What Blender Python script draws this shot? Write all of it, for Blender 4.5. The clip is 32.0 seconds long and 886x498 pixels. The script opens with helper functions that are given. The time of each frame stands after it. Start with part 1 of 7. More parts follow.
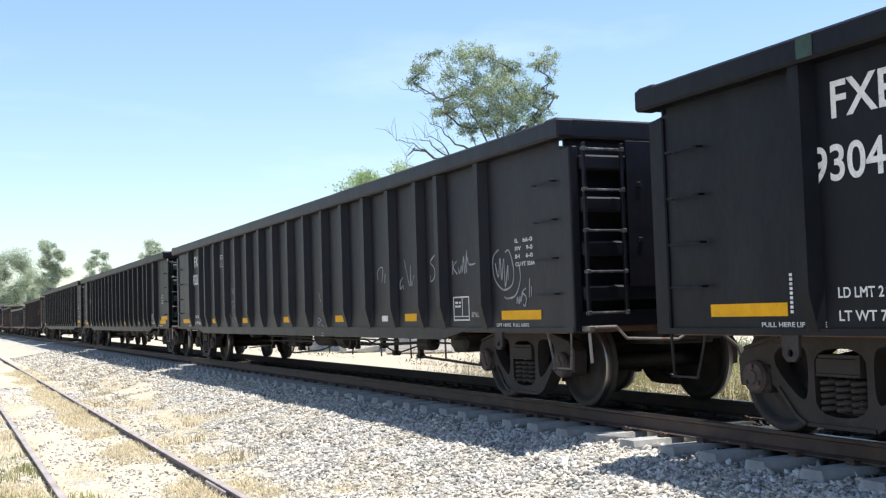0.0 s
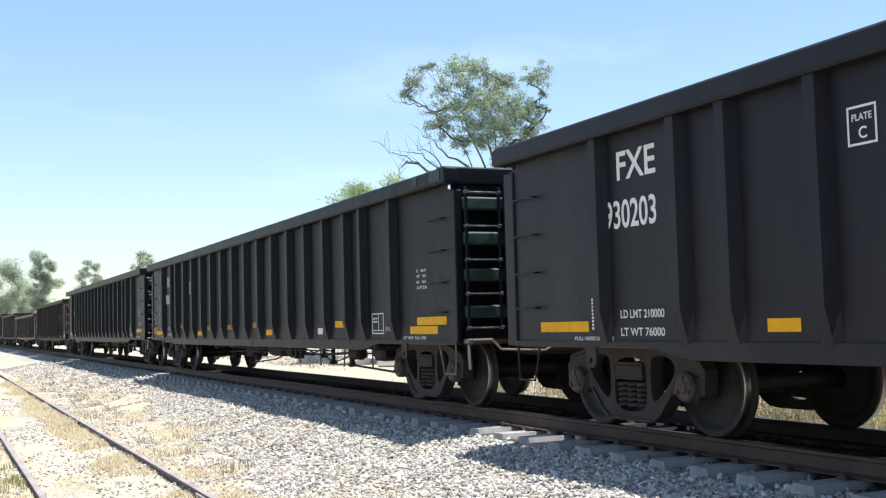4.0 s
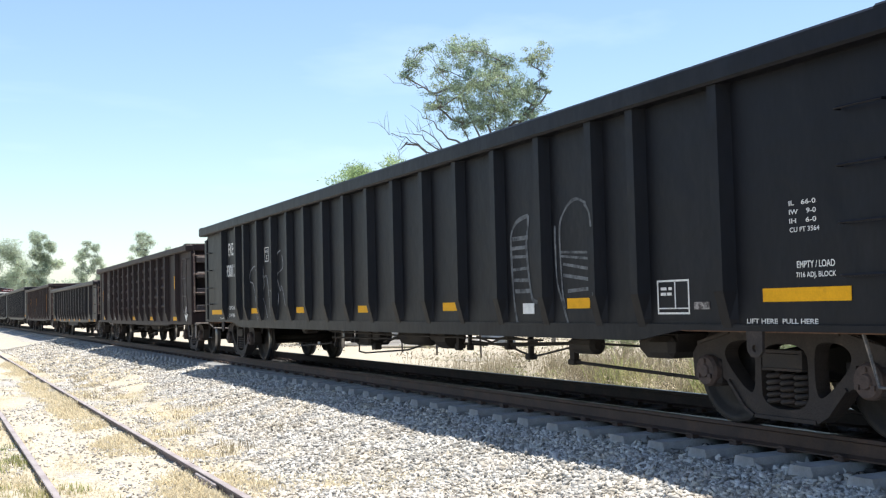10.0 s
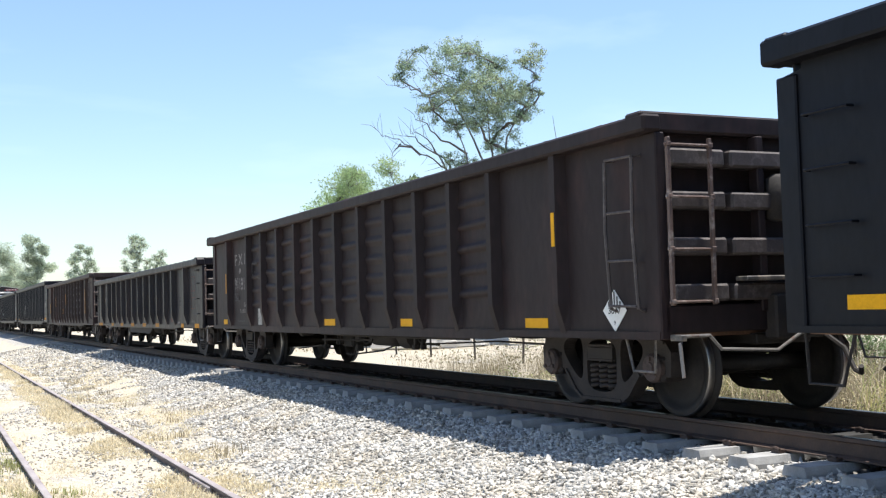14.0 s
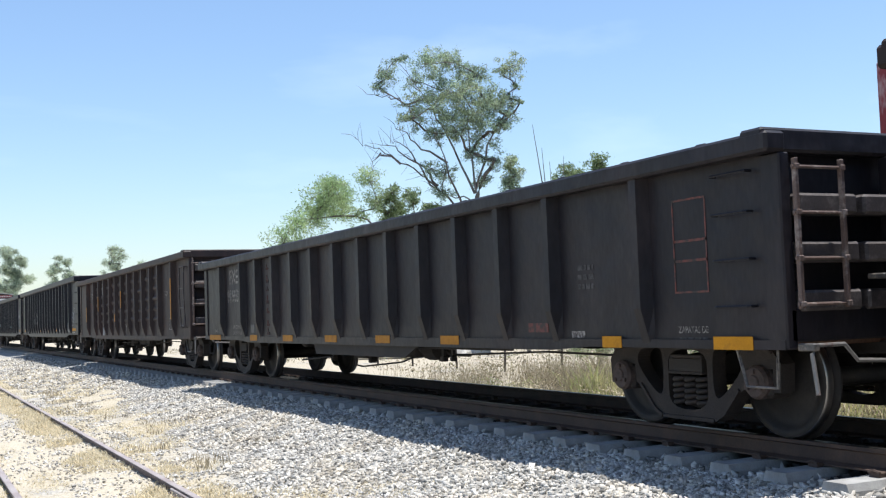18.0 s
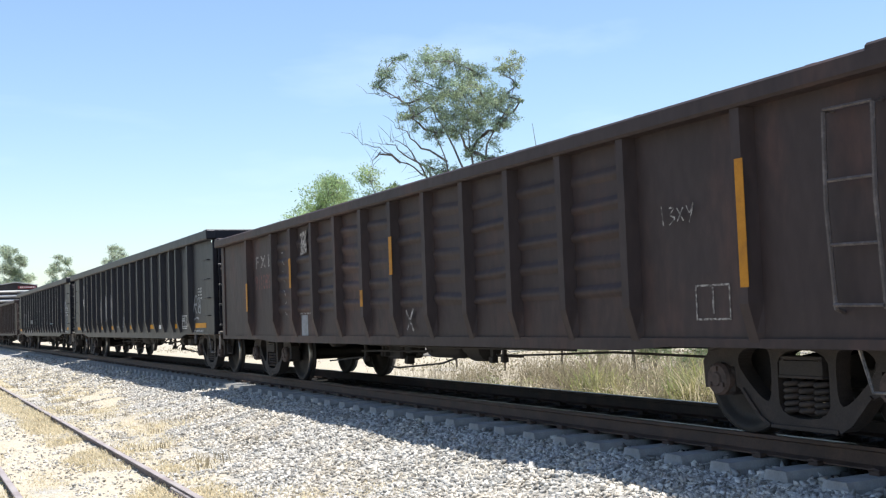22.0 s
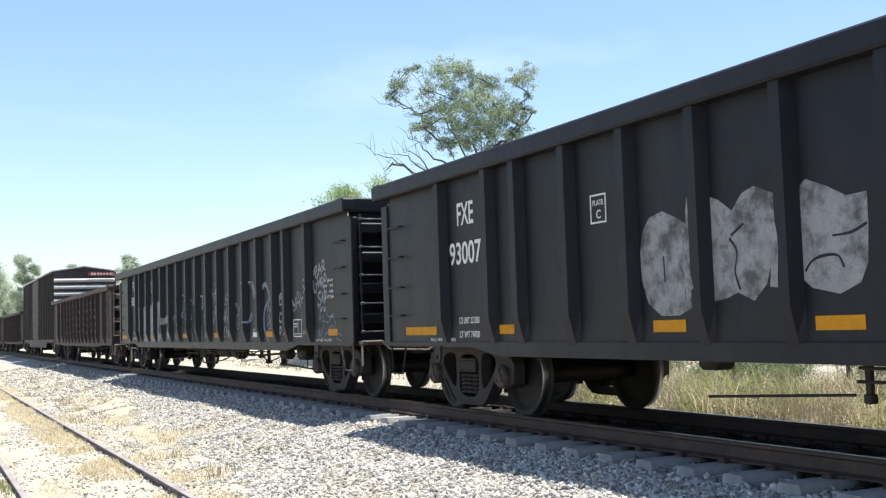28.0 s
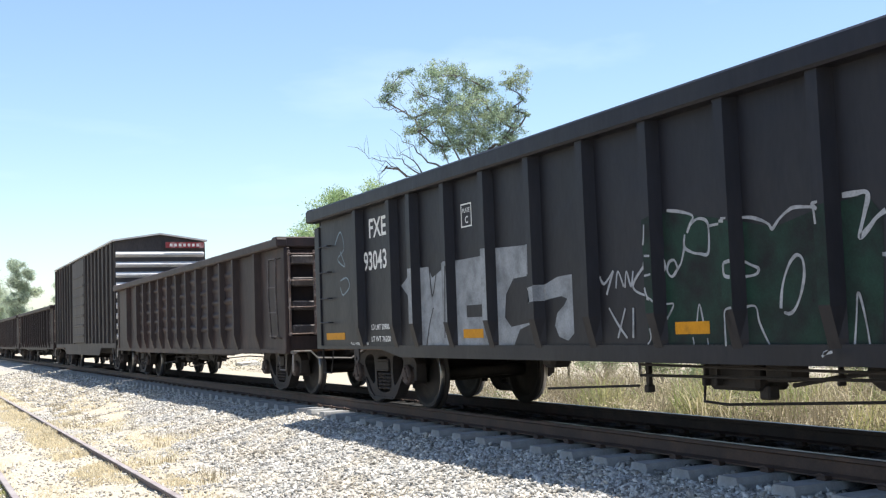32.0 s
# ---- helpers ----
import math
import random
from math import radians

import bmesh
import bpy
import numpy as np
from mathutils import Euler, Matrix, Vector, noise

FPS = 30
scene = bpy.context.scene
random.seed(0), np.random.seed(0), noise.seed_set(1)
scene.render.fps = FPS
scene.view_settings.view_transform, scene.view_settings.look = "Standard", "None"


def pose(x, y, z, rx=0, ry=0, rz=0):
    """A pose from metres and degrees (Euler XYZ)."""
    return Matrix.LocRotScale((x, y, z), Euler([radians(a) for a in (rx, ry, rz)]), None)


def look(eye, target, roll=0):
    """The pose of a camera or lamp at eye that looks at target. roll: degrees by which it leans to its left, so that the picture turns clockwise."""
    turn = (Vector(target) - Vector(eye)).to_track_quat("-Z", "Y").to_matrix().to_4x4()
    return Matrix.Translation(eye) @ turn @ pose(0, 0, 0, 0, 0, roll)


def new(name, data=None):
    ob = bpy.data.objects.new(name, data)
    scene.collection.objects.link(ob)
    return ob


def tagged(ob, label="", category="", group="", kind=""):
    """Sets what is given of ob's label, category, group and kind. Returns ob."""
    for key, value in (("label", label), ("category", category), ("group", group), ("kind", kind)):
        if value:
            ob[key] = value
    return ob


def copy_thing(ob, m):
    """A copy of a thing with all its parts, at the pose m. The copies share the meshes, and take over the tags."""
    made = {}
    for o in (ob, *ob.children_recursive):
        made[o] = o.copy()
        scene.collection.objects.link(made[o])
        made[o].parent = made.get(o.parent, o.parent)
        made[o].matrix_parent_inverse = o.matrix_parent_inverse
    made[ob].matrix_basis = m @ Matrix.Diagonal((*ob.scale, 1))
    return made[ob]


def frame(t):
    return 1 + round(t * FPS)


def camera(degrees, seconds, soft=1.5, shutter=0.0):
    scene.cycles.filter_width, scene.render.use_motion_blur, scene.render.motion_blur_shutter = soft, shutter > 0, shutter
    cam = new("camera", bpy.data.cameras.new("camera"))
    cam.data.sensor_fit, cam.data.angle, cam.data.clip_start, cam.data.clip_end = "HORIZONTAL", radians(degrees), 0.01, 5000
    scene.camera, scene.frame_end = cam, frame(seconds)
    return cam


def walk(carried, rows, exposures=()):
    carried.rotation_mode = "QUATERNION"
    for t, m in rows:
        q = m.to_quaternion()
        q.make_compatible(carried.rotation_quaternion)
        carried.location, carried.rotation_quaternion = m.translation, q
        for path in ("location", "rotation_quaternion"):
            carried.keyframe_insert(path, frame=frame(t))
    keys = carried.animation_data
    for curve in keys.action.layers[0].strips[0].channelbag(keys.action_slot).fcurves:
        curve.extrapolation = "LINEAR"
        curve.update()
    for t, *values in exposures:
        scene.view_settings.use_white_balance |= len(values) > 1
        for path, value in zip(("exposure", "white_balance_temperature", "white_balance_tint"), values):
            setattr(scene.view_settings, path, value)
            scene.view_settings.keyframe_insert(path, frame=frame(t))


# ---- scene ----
cam = camera(43.805, 32.0, soft=1.25)
PATH = [
    (0, 0, 0, 1.07, 93.19, 1.78, -24.30),
    (0.5, 0, 0, 1.07, 93.20, 1.75, -24.17),
    (1, 0, 0, 1.07, 93.22, 1.82, -24.11),
    (1.5, 0, 0, 1.07, 93.25, 1.72, -24.38),
    (2, 0, 0, 1.07, 93.27, 1.76, -24.35),
    (2.5, 0, 0, 1.07, 93.41, 1.84, -24.41),
    (3, 0, 0, 1.07, 93.53, 1.79, -24.55),
    (3.5, 0, 0, 1.07, 93.72, 1.68, -24.84),
    (4, 0, 0, 1.07, 93.84, 1.50, -24.72),
    (4.5, 0, 0, 1.07, 93.80, 1.45, -24.73),
    (6.5, 0, 0, 1.07, 93.79, 1.50, -24.45),
    (7, 0, 0, 1.07, 93.68, 1.61, -24.39),
    (7.5, 0, 0, 1.07, 93.60, 1.51, -24.35),
    (8, 0, 0, 1.07, 93.54, 1.45, -24.33),
    (8.5, 0, 0, 1.07, 93.47, 1.38, -24.57),
    (9, 0, 0, 1.07, 93.41, 1.45, -24.57),
    (9.5, 0, 0, 1.07, 93.35, 1.55, -24.39),
    (10, 0, 0, 1.07, 92.88, 1.39, -24.75),
    (10.5, 0, 0, 1.07, 93.05, 1.84, -25.16),
    (11, 0, 0, 1.07, 93.12, 1.62, -25.00),
    (11.5, 0, 0, 1.07, 93.05, 1.40, -25.30),
    (12, 0, 0, 1.07, 93.08, 1.50, -25.63),
    (12.5, 0, 0, 1.07, 93.06, 1.72, -25.67),
    (13, 0, 0, 1.07, 93.14, 1.62, -25.44),
    (13.5, 0, 0, 1.07, 93.04, 1.52, -25.49),
    (14, 0, 0, 1.07, 92.97, 1.60, -25.07),
    (14.5, 0, 0, 1.07, 92.98, 1.62, -24.81),
    (16.5, 0, 0, 1.07, 93.25, 2.09, -25.08),
    (17, 0, 0, 1.07, 93.42, 2.15, -25.16),
    (17.5, 0, 0, 1.07, 93.49, 2.05, -25.33),
    (18, 0, 0, 1.07, 93.40, 2.05, -26.04),
    (18.5, 0, 0, 1.07, 93.24, 2.07, -26.31),
    (19, 0, 0, 1.07, 93.26, 2.13, -26.97),
    (19.5, 0, 0, 1.07, 93.11, 2.34, -27.10),
    (20, 0, 0, 1.07, 93.16, 2.31, -26.36),
    (20.5, 0, 0, 1.07, 93.18, 1.97, -26.13),
    (21, 0, 0, 1.07, 93.28, 2.06, -26.11),
    (21.5, 0, 0, 1.07, 93.32, 2.02, -26.11),
    (22, 0, 0, 1.07, 93.34, 2.09, -26.04),
    (22.5, 0, 0, 1.07, 93.28, 2.10, -26.19),
    (23, 0, 0, 1.07, 93.17, 2.00, -26.05),
    (23.5, 0, 0, 1.07, 93.07, 1.91, -25.89),
    (24, 0, 0, 1.07, 92.80, 2.01, -25.55),
    (24.5, 0, 0, 1.07, 92.93, 1.95, -25.25),
    (25, 0, 0, 1.07, 93.02, 1.76, -25.33),
    (25.5, 0, 0, 1.07, 93.41, 1.90, -25.47),
    (27.5, 0, 0, 1.07, 93.89, 1.80, -25.42),
    (28, 0, 0, 1.07, 93.91, 1.85, -25.42),
    (28.5, 0, 0, 1.07, 93.77, 1.78, -25.47),
    (29, 0, 0, 1.07, 93.85, 1.88, -25.33),
    (29.5, 0, 0, 1.07, 93.85, 1.66, -25.20),
    (30, 0, 0, 1.07, 93.89, 1.85, -25.27),
    (30.5, 0, 0, 1.07, 94.04, 1.83, -25.48),
    (31, 0, 0, 1.07, 94.06, 1.89, -25.45),
    (31.5, 0, 0, 1.07, 94.09, 2.07, -25.63),
    (32, 0, 0, 1.07, 94.07, 2.06, -25.70),
]
LIGHT = [(0, 0.80, 6500, 10), (5, 0.79, 6500, 10), (7.5, 0.75, 6450, 10), (12, 0.86, 6560, 10), (14, 0.80, 6400, 10), (16.5, 0.65, 6250, 10), (19.3, 0.57, 6230, 10), (20.2, 0.60, 6330, 10), (22, 0.70, 6400, 10), (25, 0.84, 6480, 10), (32, 0.83, 6510, 10)]
walk(cam, [(t, pose(*p)) for t, *p in PATH], LIGHT)

SHIFT = [(0, 0.0), (1, 4.76), (2, 9.536), (3, 14.3), (4, 18.997), (5, 23.673), (6, 28.387), (7, 33.137), (8, 37.852), (9, 42.544), (10, 47.29), (11, 52.077), (12, 56.848), (13, 61.553), (14, 66.275), (15, 70.989), (16, 75.697), (17, 80.397), (18, 85.104), (19, 89.925), (20, 94.789), (21, 99.617), (22, 104.428), (23, 109.271), (24, 114.07), (25, 118.831), (26, 123.561), (27, 128.28), (28, 132.987), (29, 137.668), (30, 142.354), (31, 147.092), (32, 151.862)]


def rolled(t):
    """How far the train has rolled towards the camera by t seconds."""
    return float(np.interp(t, [a for a, b in SHIFT], [b for a, b in SHIFT]))


# ---- light ----
SUN_ELEV, SUN_AZ = 81.0, 115.0   # azimuth clockwise from +Y
world = bpy.data.worlds.new("sky")
scene.world = world
world.use_nodes = True
nt = world.node_tree
bg = nt.nodes["Background"]
sky = nt.nodes.new("ShaderNodeTexSky")
sky.sky_type = "NISHITA"
sky.sun_disc = False
sky.sun_elevation, sky.sun_rotation = radians(SUN_ELEV), radians(SUN_AZ)
sky.air_density, sky.dust_density, sky.ozone_density = 1.15, 0.6, 2.2
bg.inputs["Strength"].default_value = 0.115
# thin streaks of high cloud
tc = nt.nodes.new("ShaderNodeTexCoord")
mp = nt.nodes.new("ShaderNodeMapping")
mp.inputs["Rotation"].default_value = (0.35, 0.5, 0.2)
mp.inputs["Scale"].default_value = (1.2, 5.0, 9.0)
nz = nt.nodes.new("ShaderNodeTexNoise")
nz.inputs["Scale"].default_value, nz.inputs["Detail"].default_value = 1.6, 5.0
cr = nt.nodes.new("ShaderNodeValToRGB")
cr.color_ramp.elements[0].position, cr.color_ramp.elements[1].position = 0.52, 0.9
cr.color_ramp.elements[1].color = (0.22, 0.22, 0.22, 1)
mx = nt.nodes.new("ShaderNodeMix")
mx.data_type = "RGBA"
mx.inputs[7].default_value = (9.0, 9.6, 10.0, 1)
nt.links.new(tc.outputs["Generated"], mp.inputs["Vector"])
nt.links.new(mp.outputs["Vector"], nz.inputs["Vector"])
nt.links.new(nz.outputs["Fac"], cr.inputs["Fac"])
nt.links.new(cr.outputs["Color"], mx.inputs[0])
tone = nt.nodes.new("ShaderNodeVectorMath")
tone.operation = "MULTIPLY"
tone.inputs[1].default_value = (0.95, 0.985, 1.04)
nt.links.new(sky.outputs["Color"], tone.inputs[0])
nt.links.new(tone.outputs[0], mx.inputs[6])
nt.links.new(mx.outputs[2], bg.inputs["Color"])

sun = new("sun", bpy.data.lights.new("sun", "SUN"))
sun.data.energy, sun.data.angle, sun.data.color = 5.0, radians(0.55), (1.0, 0.95, 0.87)
el, az = radians(SUN_ELEV), radians(SUN_AZ)
sun.matrix_world = look((0, 0, 50), (-math.sin(az) * math.cos(el) * 10, -math.cos(az) * math.cos(el) * 10, 50 - math.sin(el) * 10))


# ---- materials ----
def material(name, color, rough=0.6, metal=0.0, spread=0.25, scale=6.0, fine=60.0, bump=0.15, tint=None, tint_scale=1.2, tint_at=(0.5, 0.7), stretch=(1, 1, 1), spec=0.5, dent=0.0):
    """A surface with variation at two scales, a second colour in patches (rust, dust, stains) and fine relief."""
    m = bpy.data.materials.new(name)
    m.use_nodes = True
    t = m.node_tree
    b = t.nodes["Principled BSDF"]
    b.inputs["Roughness"].default_value, b.inputs["Metallic"].default_value = rough, metal
    b.inputs["Specular IOR Level"].default_value = spec
    co = t.nodes.new("ShaderNodeTexCoord")
    ma = t.nodes.new("ShaderNodeMapping")
    ma.inputs["Scale"].default_value = stretch
    t.links.new(co.outputs["Object"], ma.inputs["Vector"])
    n1, n2 = t.nodes.new("ShaderNodeTexNoise"), t.nodes.new("ShaderNodeTexNoise")
    for n, s in ((n1, scale), (n2, fine)):
        n.inputs["Scale"].default_value, n.inputs["Detail"].default_value = s, 6.0
        t.links.new(ma.outputs["Vector"], n.inputs["Vector"])
    add = t.nodes.new("ShaderNodeMath")
    add.operation = "ADD"
    t.links.new(n1.outputs["Fac"], add.inputs[0])
    t.links.new(n2.outputs["Fac"], add.inputs[1])
    ramp = t.nodes.new("ShaderNodeMapRange")
    ramp.inputs["From Min"].default_value, ramp.inputs["From Max"].default_value = 0.65, 1.35
    ramp.inputs["To Min"].default_value, ramp.inputs["To Max"].default_value = 1 - spread, 1 + spread
    t.links.new(add.outputs[0], ramp.inputs["Value"])
    base = t.nodes.new("ShaderNodeMix")
    base.data_type = "RGBA"
    base.inputs[6].default_value = (*color, 1)
    base.inputs[7].default_value = (*(tint or color), 1)
    base.inputs[0].default_value = 0.0
    if tint:
        n3 = t.nodes.new("ShaderNodeTexNoise")
        n3.inputs["Scale"].default_value, n3.inputs["Detail"].default_value, n3.inputs["Roughness"].default_value = tint_scale, 8.0, 0.65
        t.links.new(ma.outputs["Vector"], n3.inputs["Vector"])
        r3 = t.nodes.new("ShaderNodeMapRange")
        r3.inputs["From Min"].default_value, r3.inputs["From Max"].default_value = tint_at
        t.links.new(n3.outputs["Fac"], r3.inputs["Value"])
        t.links.new(r3.outputs[0], base.inputs[0])
    mul = t.nodes.new("ShaderNodeVectorMath")
    mul.operation = "SCALE"
    t.links.new(base.outputs[2], mul.inputs[0])
    t.links.new(ramp.outputs[0], mul.inputs["Scale"])
    t.links.new(mul.outputs[0], b.inputs["Base Color"])
    if bump:
        bp = t.nodes.new("ShaderNodeBump")
        bp.inputs["Strength"].default_value, bp.inputs["Distance"].default_value = bump, 0.01
        t.links.new(add.outputs[0], bp.inputs["Height"])
        t.links.new(bp.outputs[0], b.inputs["Normal"])
    if dent:
        # broad hollows and runs down the sheet
        n4 = t.nodes.new("ShaderNodeTexNoise")
        n4.inputs["Scale"].default_value, n4.inputs["Detail"].default_value = 2.2, 3.0
        t.links.new(co.outputs["Object"], n4.inputs["Vector"])
        b4 = t.nodes.new("ShaderNodeBump")
        b4.inputs["Strength"].default_value, b4.inputs["Distance"].default_value = dent, 0.05
        t.links.new(n4.outputs["Fac"], b4.inputs["Height"])
        t.links.new(bp.outputs[0], b4.inputs["Normal"])
        t.links.new(b4.outputs[0], b.inputs["Normal"])
    return m


def varied(m, amount):
    """Lets each piece of m, joined or single, differ in brightness."""
    t = m.node_tree
    b = t.nodes["Principled BSDF"]
    link = b.inputs["Base Color"].links[0]
    src = link.from_socket
    g = t.nodes.new("ShaderNodeNewGeometry")
    r = t.nodes.new("ShaderNodeMapRange")
    r.inputs["To Min"].default_value, r.inputs["To Max"].default_value = 1 - amount, 1 + amount
    t.links.new(g.outputs["Random Per Island"], r.inputs["Value"])
    s = t.nodes.new("ShaderNodeVectorMath")
    s.operation = "SCALE"
    t.links.new(src, s.inputs[0])
    t.links.new(r.outputs[0], s.inputs["Scale"])
    t.links.new(s.outputs[0], b.inputs["Base Color"])
    return m


def darkened(m, centre, reach, dark):
    """Oil, grease and the train's shade between the rails, put into m's colour round x = centre."""
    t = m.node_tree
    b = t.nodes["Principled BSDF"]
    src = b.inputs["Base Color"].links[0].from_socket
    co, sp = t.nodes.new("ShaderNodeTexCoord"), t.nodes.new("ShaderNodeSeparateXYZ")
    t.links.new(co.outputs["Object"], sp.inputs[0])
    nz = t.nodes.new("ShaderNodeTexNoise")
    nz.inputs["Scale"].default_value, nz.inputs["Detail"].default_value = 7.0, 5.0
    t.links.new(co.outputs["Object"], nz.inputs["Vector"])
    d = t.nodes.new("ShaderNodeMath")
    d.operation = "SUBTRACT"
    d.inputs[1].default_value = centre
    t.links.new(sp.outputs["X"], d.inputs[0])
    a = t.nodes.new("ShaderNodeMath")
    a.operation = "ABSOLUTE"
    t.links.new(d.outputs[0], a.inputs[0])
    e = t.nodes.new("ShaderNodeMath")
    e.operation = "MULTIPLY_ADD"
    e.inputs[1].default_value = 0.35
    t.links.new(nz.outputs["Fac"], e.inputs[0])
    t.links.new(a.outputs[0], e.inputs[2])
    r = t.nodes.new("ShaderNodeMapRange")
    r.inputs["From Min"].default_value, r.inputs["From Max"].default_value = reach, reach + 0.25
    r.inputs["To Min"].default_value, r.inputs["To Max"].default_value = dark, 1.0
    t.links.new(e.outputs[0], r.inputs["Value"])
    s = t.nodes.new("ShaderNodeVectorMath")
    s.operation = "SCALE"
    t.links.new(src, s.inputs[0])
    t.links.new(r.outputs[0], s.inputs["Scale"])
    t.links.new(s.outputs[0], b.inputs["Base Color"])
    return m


def leafy(m, share=0.45):
    """Lets light through thin blades and leaves."""
    t = m.node_tree
    b = t.nodes["Principled BSDF"]
    tr = t.nodes.new("ShaderNodeBsdfTranslucent")
    t.links.new(b.inputs["Base Color"].links[0].from_socket, tr.inputs["Color"])
    mixs = t.nodes.new("ShaderNodeMixShader")
    mixs.inputs[0].default_value = share
    t.links.new(b.outputs[0], mixs.inputs[1])
    t.links.new(tr.outputs[0], mixs.inputs[2])
    t.links.new(mixs.outputs[0], t.nodes["Material Output"].inputs["Surface"])
    return m


BLACK = material("black_paint", (0.0054, 0.0052, 0.0076), 0.5, 0, 0.4, 1.6, 25, 0.08, (0.0125, 0.0118, 0.0122), 1.3, (0.48, 0.75), (1, 1, 0.22), 0.30, 0.3)
BLACK.node_tree.nodes["Principled BSDF"].inputs["Specular Tint"].default_value = (0.84, 0.87, 1.0, 1)
BROWN = material("oxide_paint", (0.034, 0.0245, 0.0240), 0.6, 0, 0.25, 1.6, 12, 0.10, (0.060, 0.032, 0.027), 1.5, (0.5, 0.75), (1, 1, 0.4), 0.22, 0.35)
PLUM = material("dark_plum_paint", (0.0225, 0.0160, 0.0166), 0.6, 0, 0.28, 1.6, 12, 0.10, (0.040, 0.021, 0.020), 1.5, (0.5, 0.75), (1, 1, 0.4), 0.18, 0.35)
GREYBROWN = material("faded_paint", (0.0125, 0.0112, 0.0145), 0.5, 0, 0.4, 1.6, 30, 0.1, (0.034, 0.025, 0.025), 1.5, (0.46, 0.8), (1, 1, 0.3), 0.25, 0.6)
BOXPAINT = material("weathered_boxcar_paint", (0.050, 0.044, 0.043), 0.65, 0, 0.28, 1.6, 30, 0.08, (0.085, 0.070, 0.065), 1.2, (0.5, 0.75), (1, 1, 0.4), 0.2)
INNER = material("rusty_steel", (0.10, 0.055, 0.035), 0.8, 0, 0.35, 3, 40, 0.2, (0.16, 0.085, 0.05), 2.5, (0.45, 0.65))
UNDER = material("grimy_steel", (0.019, 0.016, 0.0145), 0.8, 0, 0.35, 5, 50, 0.2, (0.030, 0.022, 0.017), 4, (0.5, 0.75))
CAP = material("rusty_bearing_cap", (0.060, 0.042, 0.037), 0.8, 0, 0.35, 8, 60, 0.35, (0.024, 0.018, 0.016), 6, (0.45, 0.65))
TRUCK = material("dusty_cast_steel", (0.022, 0.0172, 0.0152), 0.8, 0, 0.4, 6, 60, 0.45, (0.036, 0.026, 0.022), 5, (0.48, 0.7))
WHEEL = material("dirty_wheel_steel", (0.016, 0.0138, 0.0128), 0.7, 0.1, 0.35, 6, 50, 0.15, (0.034, 0.027, 0.023), 4, (0.5, 0.7))
TREAD = material("polished_tread", (0.26, 0.25, 0.24), 0.33, 1.0, 0.1, 8, 80, 0.02)
GLINT = material("worn_black_iron", (0.055, 0.055, 0.058), 0.34, 0.3, 0.3, 10, 60, 0.1, (0.20, 0.20, 0.20), 12, (0.52, 0.66))
RUNG = material("worn_grab_iron", (0.09, 0.085, 0.08), 0.5, 0.3, 0.3, 10, 60, 0.1, (0.22, 0.19, 0.16), 9, (0.45, 0.6))
LADDER = material("rust_brown_ladder", (0.105, 0.070, 0.058), 0.6, 0.1, 0.3, 10, 60, 0.15, (0.24, 0.20, 0.18), 9, (0.52, 0.66))
LEVER = material("bare_lever_steel", (0.17, 0.16, 0.15), 0.5, 0.3, 0.25, 10, 60, 0.1, (0.13, 0.07, 0.05), 8, (0.55, 0.65))
FAINT = material("worn_off_print", (0.06, 0.056, 0.056), 0.7, 0, 0.3, 14, 90, 0.0, (0.022, 0.02, 0.021), 20, (0.42, 0.56))
PATCH = material("greyed_white_patch", (0.40, 0.39, 0.37), 0.7, 0, 0.2, 8, 60, 0.0, (0.24, 0.23, 0.21), 6, (0.5, 0.7))
# Dust, with the sunlight that rib tops catch put into its paleness.
DUST = material("sunlit_top_dust", (0.30, 0.28, 0.26), 0.9, 0, 0.3, 9, 60, 0.1, (0.12, 0.11, 0.10), 7, (0.45, 0.65))
RIBPAINT = material("worn_end_rib_paint", (0.052, 0.042, 0.040), 0.65, 0, 0.3, 8, 60, 0.15, (0.11, 0.095, 0.09), 9, (0.5, 0.68))
WHITE = material("stencil_white", (0.62, 0.62, 0.60), 0.6, 0, 0.2, 14, 90, 0.02, (0.30, 0.30, 0.30), 20, (0.56, 0.72))
FADED = material("faded_stencil", (0.29, 0.27, 0.25), 0.7, 0, 0.3, 14, 90, 0.02, (0.045, 0.036, 0.034), 20, (0.42, 0.56))
REDPAINT = material("faded_red_stencil", (0.125, 0.038, 0.03), 0.7, 0, 0.3, 14, 90, 0.02, (0.034, 0.024, 0.022), 18, (0.46, 0.58))
YELLOW = material("reflective_yellow", (0.66, 0.33, 0.004), 0.6, 0, 0.12, 10, 70, 0.02, (0.46, 0.22, 0.01), 7, (0.58, 0.78), (1, 1, 1), 0.2)
AMBER = material("reflective_amber", (0.48, 0.21, 0.006), 0.6, 0, 0.15, 10, 70, 0.02, (0.30, 0.13, 0.012), 7, (0.55, 0.75), (1, 1, 1), 0.2)
ORANGE = material("reflective_orange", (0.36, 0.155, 0.012), 0.6, 0, 0.15, 10, 70, 0.02, (0.22, 0.095, 0.015), 7, (0.5, 0.75), (1, 1, 1), 0.2)
PLATEGREY = material("bare_grey_plate", (0.055, 0.055, 0.06), 0.5, 0, 0.3, 8, 60, 0.02, (0.03, 0.028, 0.03), 6, (0.45, 0.7))
REDWORN = material("worn_red_stencil", (0.055, 0.018, 0.016), 0.7, 0, 0.3, 14, 90, 0.02, (0.016, 0.0125, 0.0145), 12, (0.44, 0.56), (1, 1, 1), 0.2)
RUSTSPRAY = material("orange_spray", (0.14, 0.045, 0.012), 0.7, 0, 0.3, 10, 60, 0.0, (0.05, 0.02, 0.01), 9, (0.45, 0.7))
